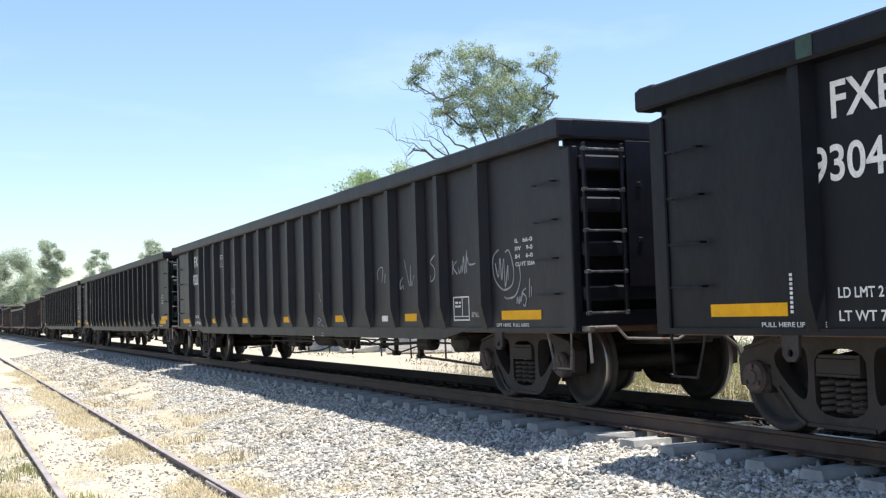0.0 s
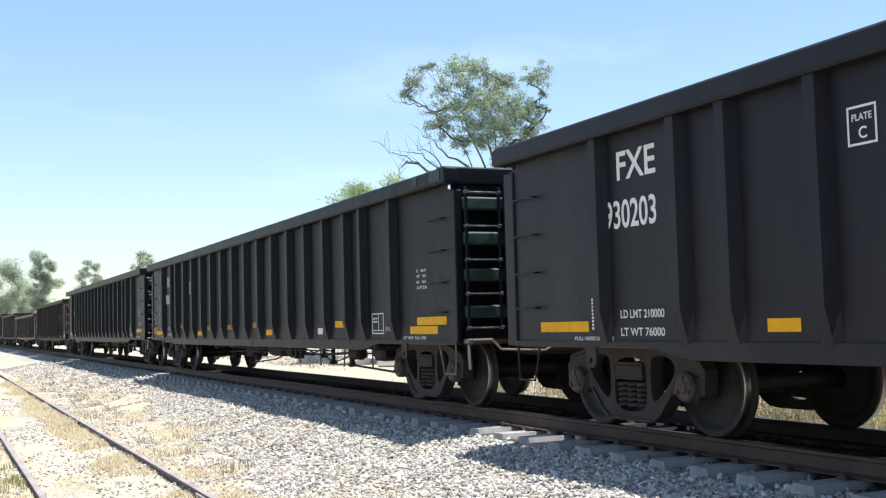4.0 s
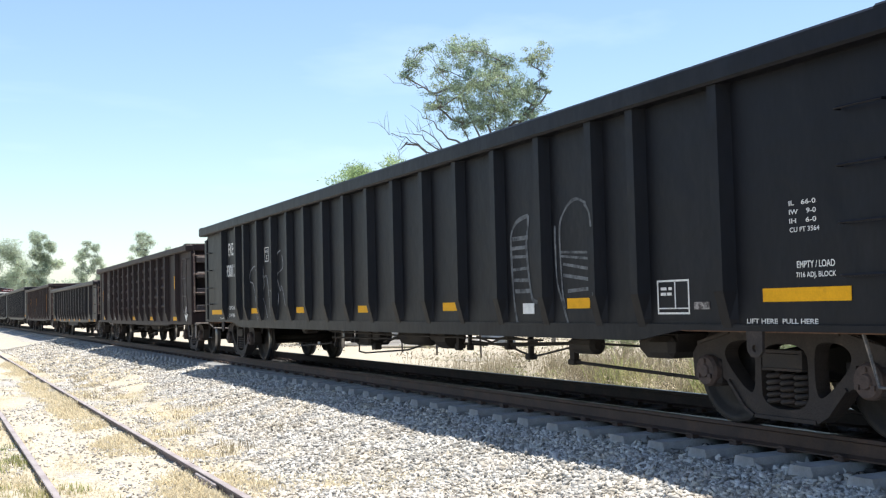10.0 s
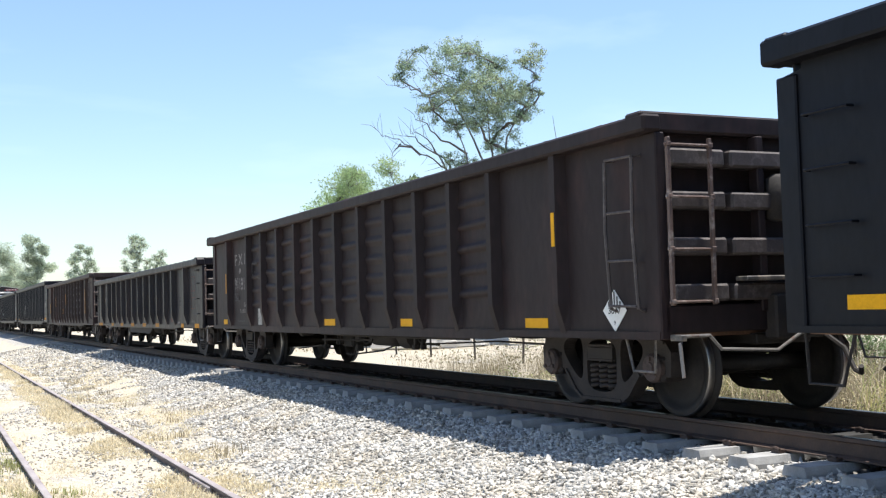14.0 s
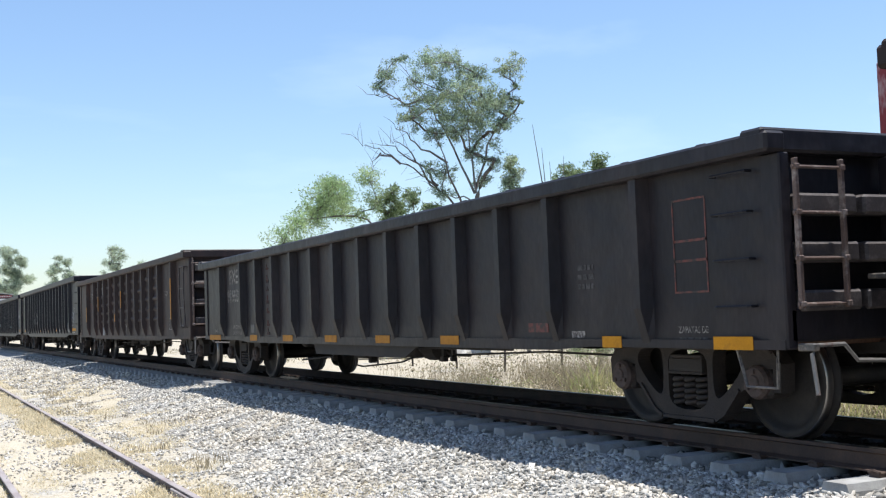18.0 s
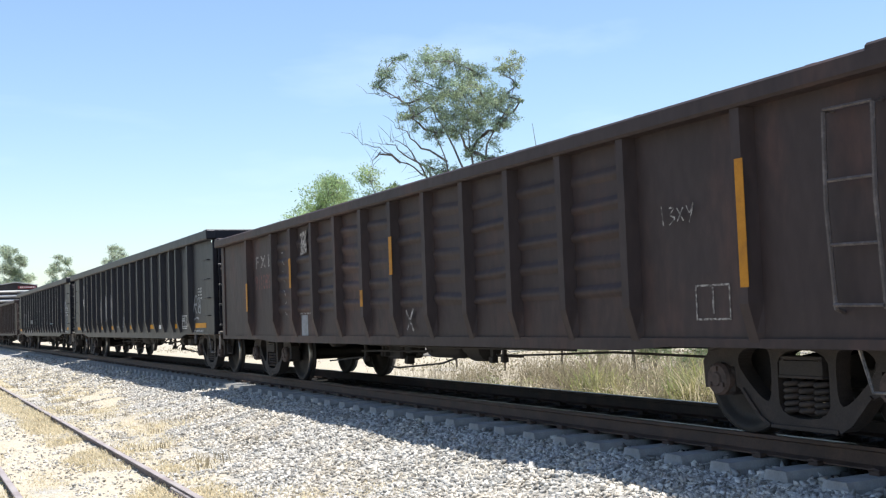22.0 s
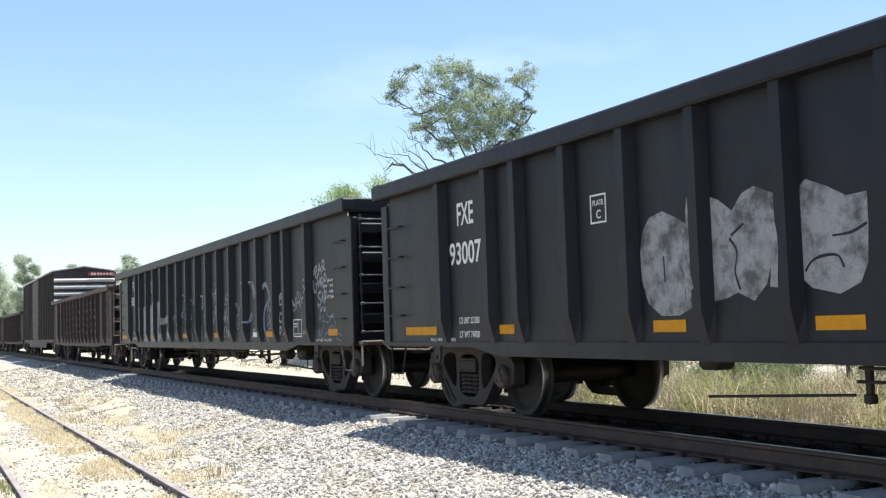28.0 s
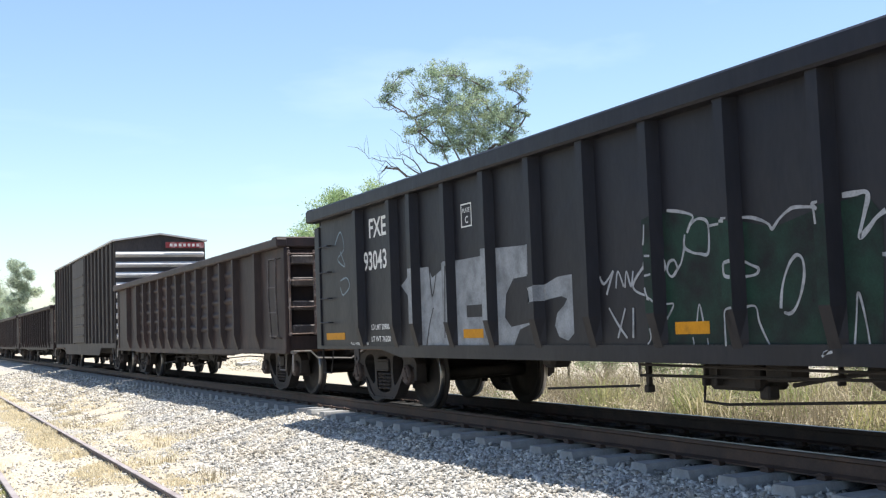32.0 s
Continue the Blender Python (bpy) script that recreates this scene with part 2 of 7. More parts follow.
DUSTSPRAY = material("thin_grey_spray", (0.13, 0.14, 0.15), 0.7, 0, 0.3, 10, 60, 0.0, (0.035, 0.038, 0.043), 9, (0.44, 0.66), (1, 1, 1), 0.2)
CHALK = material("white_spray", (0.27, 0.28, 0.30), 0.75, 0, 0.25, 10, 60, 0.0, (0.15, 0.155, 0.165), 9, (0.48, 0.68))
GREENPATCH = material("faded_green_spray", (0.012, 0.048, 0.034), 0.65, 0, 0.3, 8, 60, 0.0, (0.012, 0.02, 0.02), 6, (0.45, 0.6))
CLOUD = material("blotched_silver_spray", (0.22, 0.22, 0.23), 0.6, 0.0, 0.25, 8, 60, 0.0, (0.055, 0.056, 0.06), 4.5, (0.46, 0.62))
SILVER = material("silver_spray", (0.21, 0.225, 0.245), 0.6, 0.0, 0.3, 8, 60, 0.02, (0.10, 0.107, 0.12), 3.5, (0.45, 0.7))
GREENSPRAY = material("dark_green_spray", (0.010, 0.030, 0.022), 0.6, 0, 0.3, 6, 60, 0.0, (0.0085, 0.0095, 0.0115), 2.2, (0.42, 0.62), (1, 1, 1), 0.16)
BLUESPRAY = material("pale_blue_spray", (0.15, 0.20, 0.235), 0.7, 0, 0.3, 10, 60, 0.0, (0.06, 0.085, 0.10), 9, (0.5, 0.7))
RAILSIDE = material("rusty_rail", (0.050, 0.033, 0.027), 0.75, 0.1, 0.3, 4, 60, 0.15, (0.08, 0.048, 0.034), 3, (0.45, 0.7))
RAILTOP = material("bright_rail_head", (0.105, 0.10, 0.095), 0.38, 1.0, 0.1, 5, 50, 0.02)
OLDHEAD = material("worn_old_rail_head", (0.31, 0.275, 0.265), 0.7, 0.0, 0.25, 4, 60, 0.2, (0.19, 0.155, 0.15), 2, (0.45, 0.65))
OLDRAIL = material("old_rusty_rail", (0.095, 0.072, 0.070), 0.8, 0.0, 0.3, 4, 60, 0.2, (0.17, 0.135, 0.125), 3, (0.45, 0.65))
# Stone between the rails: oil, and the shade under the train painted in.
DARKSTONE = varied(material("oily_shaded_stone", (0.018, 0.017, 0.016), 0.9, 0, 0.2, 8, 90, 0.2, (0.03, 0.028, 0.026), 1.5, (0.45, 0.65)), 0.3)
# Sleeper middles go dark for painted shade under the train and oil.
CONCRETE = darkened(material("sleeper_concrete", (0.32, 0.32, 0.315), 0.85, 0, 0.15, 5, 70, 0.25, (0.20, 0.195, 0.185), 3, (0.45, 0.7)), 0.22, 0.98, 0.08)
STONE = varied(material("crushed_stone", (0.405, 0.39, 0.36), 0.9, 0, 0.15, 8, 90, 0.2, (0.44, 0.40, 0.335), 1.5, (0.45, 0.6)), 0.58)
STRAW = leafy(varied(material("dry_grass", (0.56, 0.49, 0.34), 0.85, 0, 0.2, 3, 40, 0.0), 0.35))
GREENGRASS = leafy(varied(material("green_grass", (0.19, 0.235, 0.075), 0.7, 0, 0.25, 3, 40, 0.0, (0.33, 0.30, 0.14), 0.8, (0.45, 0.6)), 0.5))
LEAF = leafy(varied(material("eucalyptus_leaf", (0.25, 0.335, 0.235), 0.5, 0, 0.25, 0.6, 9, 0.0, (0.31, 0.37, 0.225), 0.45, (0.45, 0.62)), 0.6), 0.5)
LEAFPALE = leafy(varied(material("pale_leaf", (0.30, 0.41, 0.20), 0.55, 0, 0.25, 0.6, 9, 0.0, (0.36, 0.43, 0.22), 0.35, (0.45, 0.62)), 0.35))
# Distance haze is put into this leaf colour: greyer and paler.
LEAFHAZE = leafy(varied(material("haze_pale_leaf", (0.42, 0.49, 0.37), 0.6, 0, 0.25, 0.1, 3, 0.0, (0.47, 0.52, 0.39), 0.1, (0.45, 0.62)), 0.25), 0.6)
LEAFDARK = leafy(varied(material("dark_leaf", (0.19, 0.25, 0.12), 0.55, 0, 0.25, 0.6, 9, 0.0), 0.35))
BRUSH = leafy(varied(material("dead_brush", (0.10, 0.08, 0.05), 0.8, 0, 0.25, 0.5, 6, 0.0, (0.085, 0.09, 0.04), 0.35, (0.46, 0.6)), 0.85), 0.3)
BARK = material("pale_bark", (0.155, 0.138, 0.128), 0.85, 0, 0.3, 3, 30, 0.3, (0.07, 0.058, 0.052), 2, (0.45, 0.65))
WOOD = material("weathered_post", (0.05, 0.042, 0.036), 0.85, 0, 0.3, 6, 50, 0.3, None, 1, (0.5, 0.7), (1, 1, 0.2))
REDWALL = material("peeling_red_paint", (0.23, 0.025, 0.03), 0.7, 0, 0.2, 3, 40, 0.1, (0.42, 0.27, 0.26), 3.4, (0.47, 0.6), (1, 1, 0.35))
ROOFWHITE = material("galvanised_sheet", (0.52, 0.51, 0.50), 0.6, 0.0, 0.15, 4, 40, 0.05, (0.36, 0.31, 0.28), 2.5, (0.55, 0.8))
SLAB = material("pale_rubble", (0.50, 0.47, 0.42), 0.9, 0, 0.2, 3, 30, 0.3)
PAPER = material("placard_white", (0.68, 0.68, 0.66), 0.5, 0, 0.08, 10, 60, 0.0)
INK = material("placard_black", (0.02, 0.02, 0.02), 0.6, 0, 0.1, 10, 60, 0.0)
WEED = leafy(varied(material("grey_weed", (0.235, 0.20, 0.13), 0.8, 0, 0.2, 3, 40, 0.0), 0.3))
SPECK = leafy(varied(material("dry_weed_leaf", (0.165, 0.135, 0.083), 0.8, 0, 0.25, 0.5, 6, 0.0, (0.13, 0.14, 0.06), 0.35, (0.46, 0.6)), 0.85), 0.3)


# ---- mesh helpers ----
def part(name, bm, mat, parent=None, label="", smooth=False):
    me = bpy.data.meshes.new(name)
    bm.normal_update()
    bm.to_mesh(me)
    bm.free()
    for m in (mat if isinstance(mat, (list, tuple)) else [mat]):
        me.materials.append(m)
    if smooth:
        me.polygons.foreach_set("use_smooth", [True] * len(me.polygons))
    ob = new(name, me)
    ob.parent = parent
    if label:
        tagged(ob, label)
    return ob


def bulk(name, verts, faces, mat, parent=None):
    """A mesh from arrays: all faces have the same number of corners."""
    me = bpy.data.meshes.new(name)
    verts, faces = np.asarray(verts, np.float32), np.asarray(faces, np.int32)
    k = faces.shape[1]
    me.vertices.add(len(verts))
    me.vertices.foreach_set("co", verts.ravel())
    me.loops.add(faces.size)
    me.loops.foreach_set("vertex_index", faces.ravel())
    me.polygons.add(len(faces))
    me.polygons.foreach_set("loop_start", np.arange(0, faces.size, k, dtype=np.int32))
    me.update(calc_edges=True)
    me.validate()
    me.materials.append(mat)
    ob = new(name, me)
    ob.parent = parent
    return ob


def empty(name, m, label, category, group=""):
    ob = new(name)
    ob.empty_display_size = 0.3
    ob.matrix_basis = m
    return tagged(ob, label, category, group)


def box(bm, x0, x1, y0, y1, z0, z1, bevel=0.0):
    vs = [bm.verts.new(p) for p in ((x0, y0, z0), (x1, y0, z0), (x1, y1, z0), (x0, y1, z0), (x0, y0, z1), (x1, y0, z1), (x1, y1, z1), (x0, y1, z1))]
    fs = [bm.faces.new([vs[i] for i in f]) for f in ((3, 2, 1, 0), (4, 5, 6, 7), (0, 1, 5, 4), (1, 2, 6, 5), (2, 3, 7, 6), (3, 0, 4, 7))]
    if bevel:
        es = {e for f in fs for e in f.edges}
        bmesh.ops.bevel(bm, geom=list(es), offset=bevel, segments=1, affect="EDGES", profile=0.5)
    return bm


def prism(bm, outline, a, b, axis=0):
    """An outline in the other two axes, drawn out from a to b along the axis."""
    def at(u, v, w):
        p = [u, v]
        p.insert(axis, w)
        return p
    lo = [bm.verts.new(at(u, v, a)) for u, v in outline]
    hi = [bm.verts.new(at(u, v, b)) for u, v in outline]
    n = len(outline)
    bm.faces.new(lo[::-1])
    bm.faces.new(hi)
    for i in range(n):
        bm.faces.new((lo[i], lo[(i + 1) % n], hi[(i + 1) % n], hi[i]))
    bmesh.ops.recalc_face_normals(bm, faces=bm.faces)
    return bm


def tube(bm, points, r, n=7):
    """A round bar through points; r one radius or one a point."""
    pts = [Vector(p) for p in points]
    rs = r if isinstance(r, (list, tuple)) else [r] * len(pts)
    rings = []
    for i, p in enumerate(pts):
        d = (pts[min(i + 1, len(pts) - 1)] - pts[max(i - 1, 0)]).normalized()
        u = d.cross(Vector((0, 0, 1)) if abs(d.z) < 0.9 else Vector((1, 0, 0))).normalized()
        w = d.cross(u)
        rings.append([bm.verts.new(p + rs[i] * (math.cos(6.2832 * k / n) * u + math.sin(6.2832 * k / n) * w)) for k in range(n)])
    for a, b in zip(rings, rings[1:]):
        for k in range(n):
            bm.faces.new((a[k], a[(k + 1) % n], b[(k + 1) % n], b[k]))
    bm.faces.new(rings[0][::-1])
    bm.faces.new(rings[-1])
    return bm


def lathe(bm, profile, n=32, mats=None):
    """Turns (x, radius) pairs about the x axis."""
    rings = []
    for x, r in profile:
        rings.append([bm.verts.new((x, r * math.cos(6.2832 * k / n), r * math.sin(6.2832 * k / n))) for k in range(n)])
    for i, (a, b) in enumerate(zip(rings, rings[1:])):
        for k in range(n):
            f = bm.faces.new((a[k], b[k], b[(k + 1) % n], a[(k + 1) % n]))
            if mats:
                f.material_index = mats[i]
    bm.faces.new(rings[0])
    bm.faces.new(rings[-1][::-1])
    return bm


# ---- ground ----
PROFILE = [(-900, -0.8), (-60, -0.8), (-8, -0.76), (-3, -0.75), (0, -0.73), (0.95, -0.715), (1.25, -0.75), (2.3, -0.755), (2.5, -0.735), (2.72, -0.70), (3.2, -0.685), (3.9, -0.61), (4.6, -0.47), (5.05, -0.355), (5.4, -0.305), (5.7, -0.288), (6.2, -0.265), (7.05, -0.24), (7.9, -0.235), (8.35, -0.27), (8.8, -0.33), (9.6, -0.48), (10.6, -0.58), (14, -0.62), (60, -0.6), (900, -0.6)]


def ground_z(x):
    return float(np.interp(x, [p[0] for p in PROFILE], [p[1] for p in PROFILE]))


def ground_material():
    m = bpy.data.materials.new("gravel_and_dry_grass")
    m.use_nodes = True
    t = m.node_tree
    b = t.nodes["Principled BSDF"]
    b.inputs["Roughness"].default_value = 0.95
    b.inputs["Specular IOR Level"].default_value = 0.2
    co = t.nodes.new("ShaderNodeTexCoord")
    vo = t.nodes.new("ShaderNodeTexVoronoi")
    vo.inputs["Scale"].default_value = 22.0
    big, mid = t.nodes.new("ShaderNodeTexNoise"), t.nodes.new("ShaderNodeTexNoise")
    big.inputs["Scale"].default_value, big.inputs["Detail"].default_value = 0.55, 7.0
    mid.inputs["Scale"].default_value, mid.inputs["Detail"].default_value = 5.0, 6.0
    for n in (vo, big, mid):
        t.links.new(co.outputs["Object"], n.inputs["Vector"])
    stone = t.nodes.new("ShaderNodeValToRGB")
    stone.color_ramp.elements[0].color, stone.color_ramp.elements[1].color = (0.20, 0.19, 0.175, 1), (0.49, 0.47, 0.43, 1)
    t.links.new(vo.outputs["Color"], stone.inputs["Fac"])
    straw = t.nodes.new("ShaderNodeValToRGB")
    straw.color_ramp.elements[0].color, straw.color_ramp.elements[1].color = (0.37, 0.325, 0.24, 1), (0.52, 0.46, 0.355, 1)
    t.links.new(mid.outputs["Fac"], straw.inputs["Fac"])
    sep = t.nodes.new("ShaderNodeSeparateXYZ")
    t.links.new(co.outputs["Object"], sep.inputs[0])
    # grass away from the ballast
    bank = t.nodes.new("ShaderNodeMapRange")
    bank.inputs["From Min"].default_value, bank.inputs["From Max"].default_value = 3.9, 3.0
    bank.inputs["To Min"].default_value, bank.inputs["To Max"].default_value = -0.25, 0.07
    # the ballast shoulder narrows with distance
    thin = t.nodes.new("ShaderNodeMapRange")
    thin.inputs["From Min"].default_value, thin.inputs["From Max"].default_value = 11.0, 30.0
    thin.inputs["To Min"].default_value, thin.inputs["To Max"].default_value = 0.0, 1.5
    t.links.new(sep.outputs["Y"], thin.inputs["Value"])
    toe = t.nodes.new("ShaderNodeMath")
    toe.operation = "SUBTRACT"
    t.links.new(sep.outputs["X"], toe.inputs[0])
    t.links.new(thin.outputs[0], toe.inputs[1])
    t.links.new(toe.outputs[0], bank.inputs["Value"])
    far = t.nodes.new("ShaderNodeMapRange")
    far.inputs["From Min"].default_value, far.inputs["From Max"].default_value = 10.2, 12.0
    far.inputs["To Min"].default_value, far.inputs["To Max"].default_value = 0.0, 0.42
    t.links.new(sep.outputs["X"], far.inputs["Value"])
    s1, s2 = t.nodes.new("ShaderNodeMath"), t.nodes.new("ShaderNodeMath")
    s1.operation = s2.operation = "ADD"
    # straw along the siding rail and all over the verge
    away, near, strip, verge, both, grown = [t.nodes.new("ShaderNodeMath") for k in range(3)] + [t.nodes.new("ShaderNodeMapRange")] + [t.nodes.new("ShaderNodeMath") for k in range(2)]
    away.operation, near.operation, strip.operation, both.operation, grown.operation = "SUBTRACT", "ABSOLUTE", "MULTIPLY_ADD", "MAXIMUM", "ADD"
    away.inputs[1].default_value = 2.3
    strip.inputs[1].default_value, strip.inputs[2].default_value = -0.5, 0.17
    verge.inputs["From Min"].default_value, verge.inputs["From Max"].default_value = 1.4, 0.7
    verge.inputs["To Max"].default_value = 0.2
    t.links.new(sep.outputs["X"], away.inputs[0])
    t.links.new(away.outputs[0], near.inputs[0])
    t.links.new(near.outputs[0], strip.inputs[0])
    t.links.new(sep.outputs["X"], verge.inputs["Value"])
    t.links.new(strip.outputs[0], both.inputs[0])
    t.links.new(verge.outputs[0], both.inputs[1])
    t.links.new(both.outputs[0], grown.inputs[0])
    t.links.new(big.outputs["Fac"], grown.inputs[1])
    t.links.new(grown.outputs[0], s1.inputs[0])
    t.links.new(bank.outputs[0], s1.inputs[1])
    t.links.new(s1.outputs[0], s2.inputs[0])
    t.links.new(far.outputs[0], s2.inputs[1])
    mask = t.nodes.new("ShaderNodeMapRange")
    mask.inputs["From Min"].default_value, mask.inputs["From Max"].default_value = 0.46, 0.58
    mask.inputs["To Max"].default_value = 0.85
    t.links.new(s2.outputs[0], mask.inputs["Value"])
    mixer = t.nodes.new("ShaderNodeMix")
    mixer.data_type = "RGBA"
    t.links.new(mask.outputs[0], mixer.inputs[0])
    t.links.new(stone.outputs["Color"], mixer.inputs[6])
    t.links.new(straw.outputs["Color"], mixer.inputs[7])
    # darker weedy soil beyond the track
    soil = t.nodes.new("ShaderNodeMix")
    soil.data_type = "RGBA"
    soil.inputs[7].default_value = (0.10, 0.083, 0.055, 1)
    soft = t.nodes.new("ShaderNodeMath")
    soft.operation = "MULTIPLY"
    soft.inputs[1].default_value = 1.9
    t.links.new(far.outputs[0], soft.inputs[0])
    fade = t.nodes.new("ShaderNodeMapRange")
    fade.inputs["From Min"].default_value, fade.inputs["From Max"].default_value = 17.0, 26.0
    fade.inputs["To Min"].default_value, fade.inputs["To Max"].default_value = 1.0, 0.12
    t.links.new(sep.outputs["Y"], fade.inputs["Value"])
    weedy = t.nodes.new("ShaderNodeMath")
    weedy.operation = "MULTIPLY"
    t.links.new(soft.outputs[0], weedy.inputs[0])
    t.links.new(fade.outputs[0], weedy.inputs[1])
    t.links.new(weedy.outputs[0], soil.inputs[0])
    t.links.new(mixer.outputs[2], soil.inputs[6])
    t.links.new(soil.outputs[2], b.inputs["Base Color"])
    bp = t.nodes.new("ShaderNodeBump")
    bp.inputs["Strength"].default_value, bp.inputs["Distance"].default_value = 0.8, 0.03
    t.links.new(vo.outputs["Distance"], bp.inputs["Height"])
    t.links.new(bp.outputs[0], b.inputs["Normal"])
    return m


def build_ground():
    xs = [-900, -300, -60, -20, -8, -4] + list(np.arange(-3, 14.01, 0.25)) + [17, 22, 30, 60, 300, 900]
    ys = [-80, -30, -10] + list(np.arange(0, 30, 0.5)) + list(np.arange(30, 80, 2.5)) + [80, 100, 150, 250, 500, 1000, 2500]
    verts, faces = [], []
    for y in ys:
        for x in xs:
            z = ground_z(x)
            if -4 < x < 14 and 0 < y < 80 and not 5.5 < x < 8.6:
                z += 0.05 * noise.noise((x * 0.9, y * 0.7, 3)) + 0.02 * noise.noise((x * 3, y * 3, 9))
            verts.append((x, y, z))
    n = len(xs)
    for j in range(len(ys) - 1):
        for i in range(n - 1):
            faces.append((j * n + i, j * n + i + 1, (j + 1) * n + i + 1, (j + 1) * n + i))
    # The bed between the rails has the train's shade and oil painted in.
    ob = bulk("ground", verts, faces, darkened(ground_material(), 7.05, 0.85, 0.08))
    tagged(ob, "bright crushed-stone ground with patches of dry straw-coloured grass", "ground", "", "structure")


build_ground()
TRACK_X = 7.05   # centre line of the main track; its rail heads lie at z = 0


# ---- rails and sleepers ----
def rail(x, z, h, y0, y1, mats, label, group):
    """A rail of one length: foot, web and head."""
    thing = empty("rail", pose(x, 0, z), label, "rail", group)
    f, a, w = 0.07, 0.0365, 0.009
    bm = bmesh.new()
    prism(bm, [(-f, -h), (f, -h), (f, -h + 0.012), (w + 0.004, -h + 0.03), (-w - 0.004, -h + 0.03), (-f, -h + 0.012)], y0, y1, 1)
    part("foot", bm, mats[0], thing)
    bm = bmesh.new()
    prism(bm, [(-w, -h + 0.028), (w, -h + 0.028), (w, -0.043), (-w, -0.043)], y0, y1, 1)
    part("web", bm, mats[0], thing)
    bm = bmesh.new()
    prism(bm, [(-w - 0.002, -0.046), (w + 0.002, -0.046), (a, -0.034), (a, -0.006), (a - 0.008, 0), (-a + 0.008, 0), (-a, -0.006), (-a, -0.034)], y0, y1, 1)
    for face in bm.faces:
        if face.normal.z > 0.6 and face.calc_center_median().z > -0.004:
            face.material_index = 1
    part("head", bm, mats, thing)
    return thing


for side in (-1, 1):
    rail(TRACK_X + side * 0.7525, 0.0, 0.168, -60, 420, [RAILSIDE, RAILTOP], "rusty steel rail with a polished running head on concrete sleepers", "rails of the main track")
for x in (1.04, 2.58):
    rail(x, -0.63, 0.14, -60, 300, [OLDRAIL, OLDHEAD], "old brown rusty rail half sunk in gravel and dry grass", "rails of the disused siding")


def joint_bar():
    thing = empty("rail_joint", pose(2.58, 11.45, -0.63), "rusty bolted joint bar on the old siding rail", "rail joint")
    for s in (-1, 1):
        bm = bmesh.new()
        box(bm, s * 0.012 if s > 0 else -0.058, 0.058 if s > 0 else -0.012, -0.45, 0.45, -0.105, -0.03, 0.008)
        part("joint_bar", bm, OLDHEAD, thing)
    for y in (-0.36, -0.13, 0.13, 0.36):
        bm = bmesh.new()
        lathe(bm, [(-0.095, 0.016), (-0.072, 0.016), (-0.072, 0.028), (-0.055, 0.028)], 8)
        bmesh.ops.translate(bm, verts=bm.verts, vec=(0, y, -0.075))
        part("bolt", bm, OLDRAIL, thing)


joint_bar()


def sleeper_mesh():
    bm = bmesh.new()
    prism(bm, [(-0.125, -0.40), (0.125, -0.40), (0.125, -0.24), (0.105, -0.185), (-0.105, -0.185), (-0.125, -0.24)], -1.28, 1.28, 0)
    for v in bm.verts:
        if abs(v.co.x) > 1.2 and v.co.z > -0.3:
            v.co.x *= 0.985
    return bm


def clip_mesh(x, r):
    bm = bmesh.new()
    box(bm, x - 0.035, x + 0.035, -0.05, 0.05, -0.187, -0.150, 0.006)
    tube(bm, [(x - 0.03, -0.05, -0.152), (x + r * 0.03, 0, -0.138), (x - 0.03, 0.05, -0.152)], 0.012, 6)
    return bm


first = empty("concrete_sleeper", pose(TRACK_X, 0.0, 0), "grey concrete sleeper bedded in crushed stone", "sleeper", "sleepers of the main track")
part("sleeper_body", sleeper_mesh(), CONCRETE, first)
for sx in (-1, 1):
    for r in (-1, 1):
        part("rail_clip", clip_mesh(sx * 0.7525 + r * 0.10, r), RAILSIDE, first)
for k in range(1, 90):
    copy_thing(first, pose(TRACK_X + random.uniform(-0.015, 0.015), 0.36 + 0.6 * k, random.uniform(-0.006, 0.004), 0, 0, random.uniform(-0.5, 0.5)))
first.matrix_basis = pose(TRACK_X, 0.36, 0)
bm = bmesh.new()
for k in range(90, 480):
    y = 0.36 + 0.6 * k
    box(bm, TRACK_X - 1.28, TRACK_X + 1.28, y - 0.12, y + 0.12, -0.38, -0.186)
tagged(part("far_sleepers", bm, CONCRETE), "row of grey concrete sleepers under the distant track", "sleepers", "", "stuff")


# ---- railcars: every car stands on its own empty, front end at y = 0, rail head at z = 0 ----
WR = 0.457   # wheel radius


def wheelset(parent, y):
    bm = bmesh.new()
    for s in (-1, 1):
        prof = [(0.80, 0.10), (0.83, 0.13), (0.80, 0.16), (0.762, 0.30), (0.768, 0.375), (0.815, 0.392), (0.817, 0.445), (0.808, 0.4545), (0.755, WR), (0.715, 0.462), (0.705, 0.482), (0.69, 0.482), (0.685, 0.392), (0.735, 0.37), (0.735, 0.30), (0.70, 0.15), (0.68, 0.11)]
        mats = [0, 0, 0, 0, 0, 0, 1, 1, 0, 0, 0, 0, 0, 0, 0, 0]
        lathe(bm, [(s * x, r) for x, r in prof], 40, mats)
    lathe(bm, [(-0.70, 0.085), (-0.3, 0.075), (0.3, 0.075), (0.70, 0.085)], 14)
    bmesh.ops.recalc_face_normals(bm, faces=bm.faces)
    ob = part("wheelset", bm, [WHEEL, TREAD], parent)
    for p in ob.data.polygons:
        p.use_smooth = True
    ob.location = (0, y, WR)
    return ob


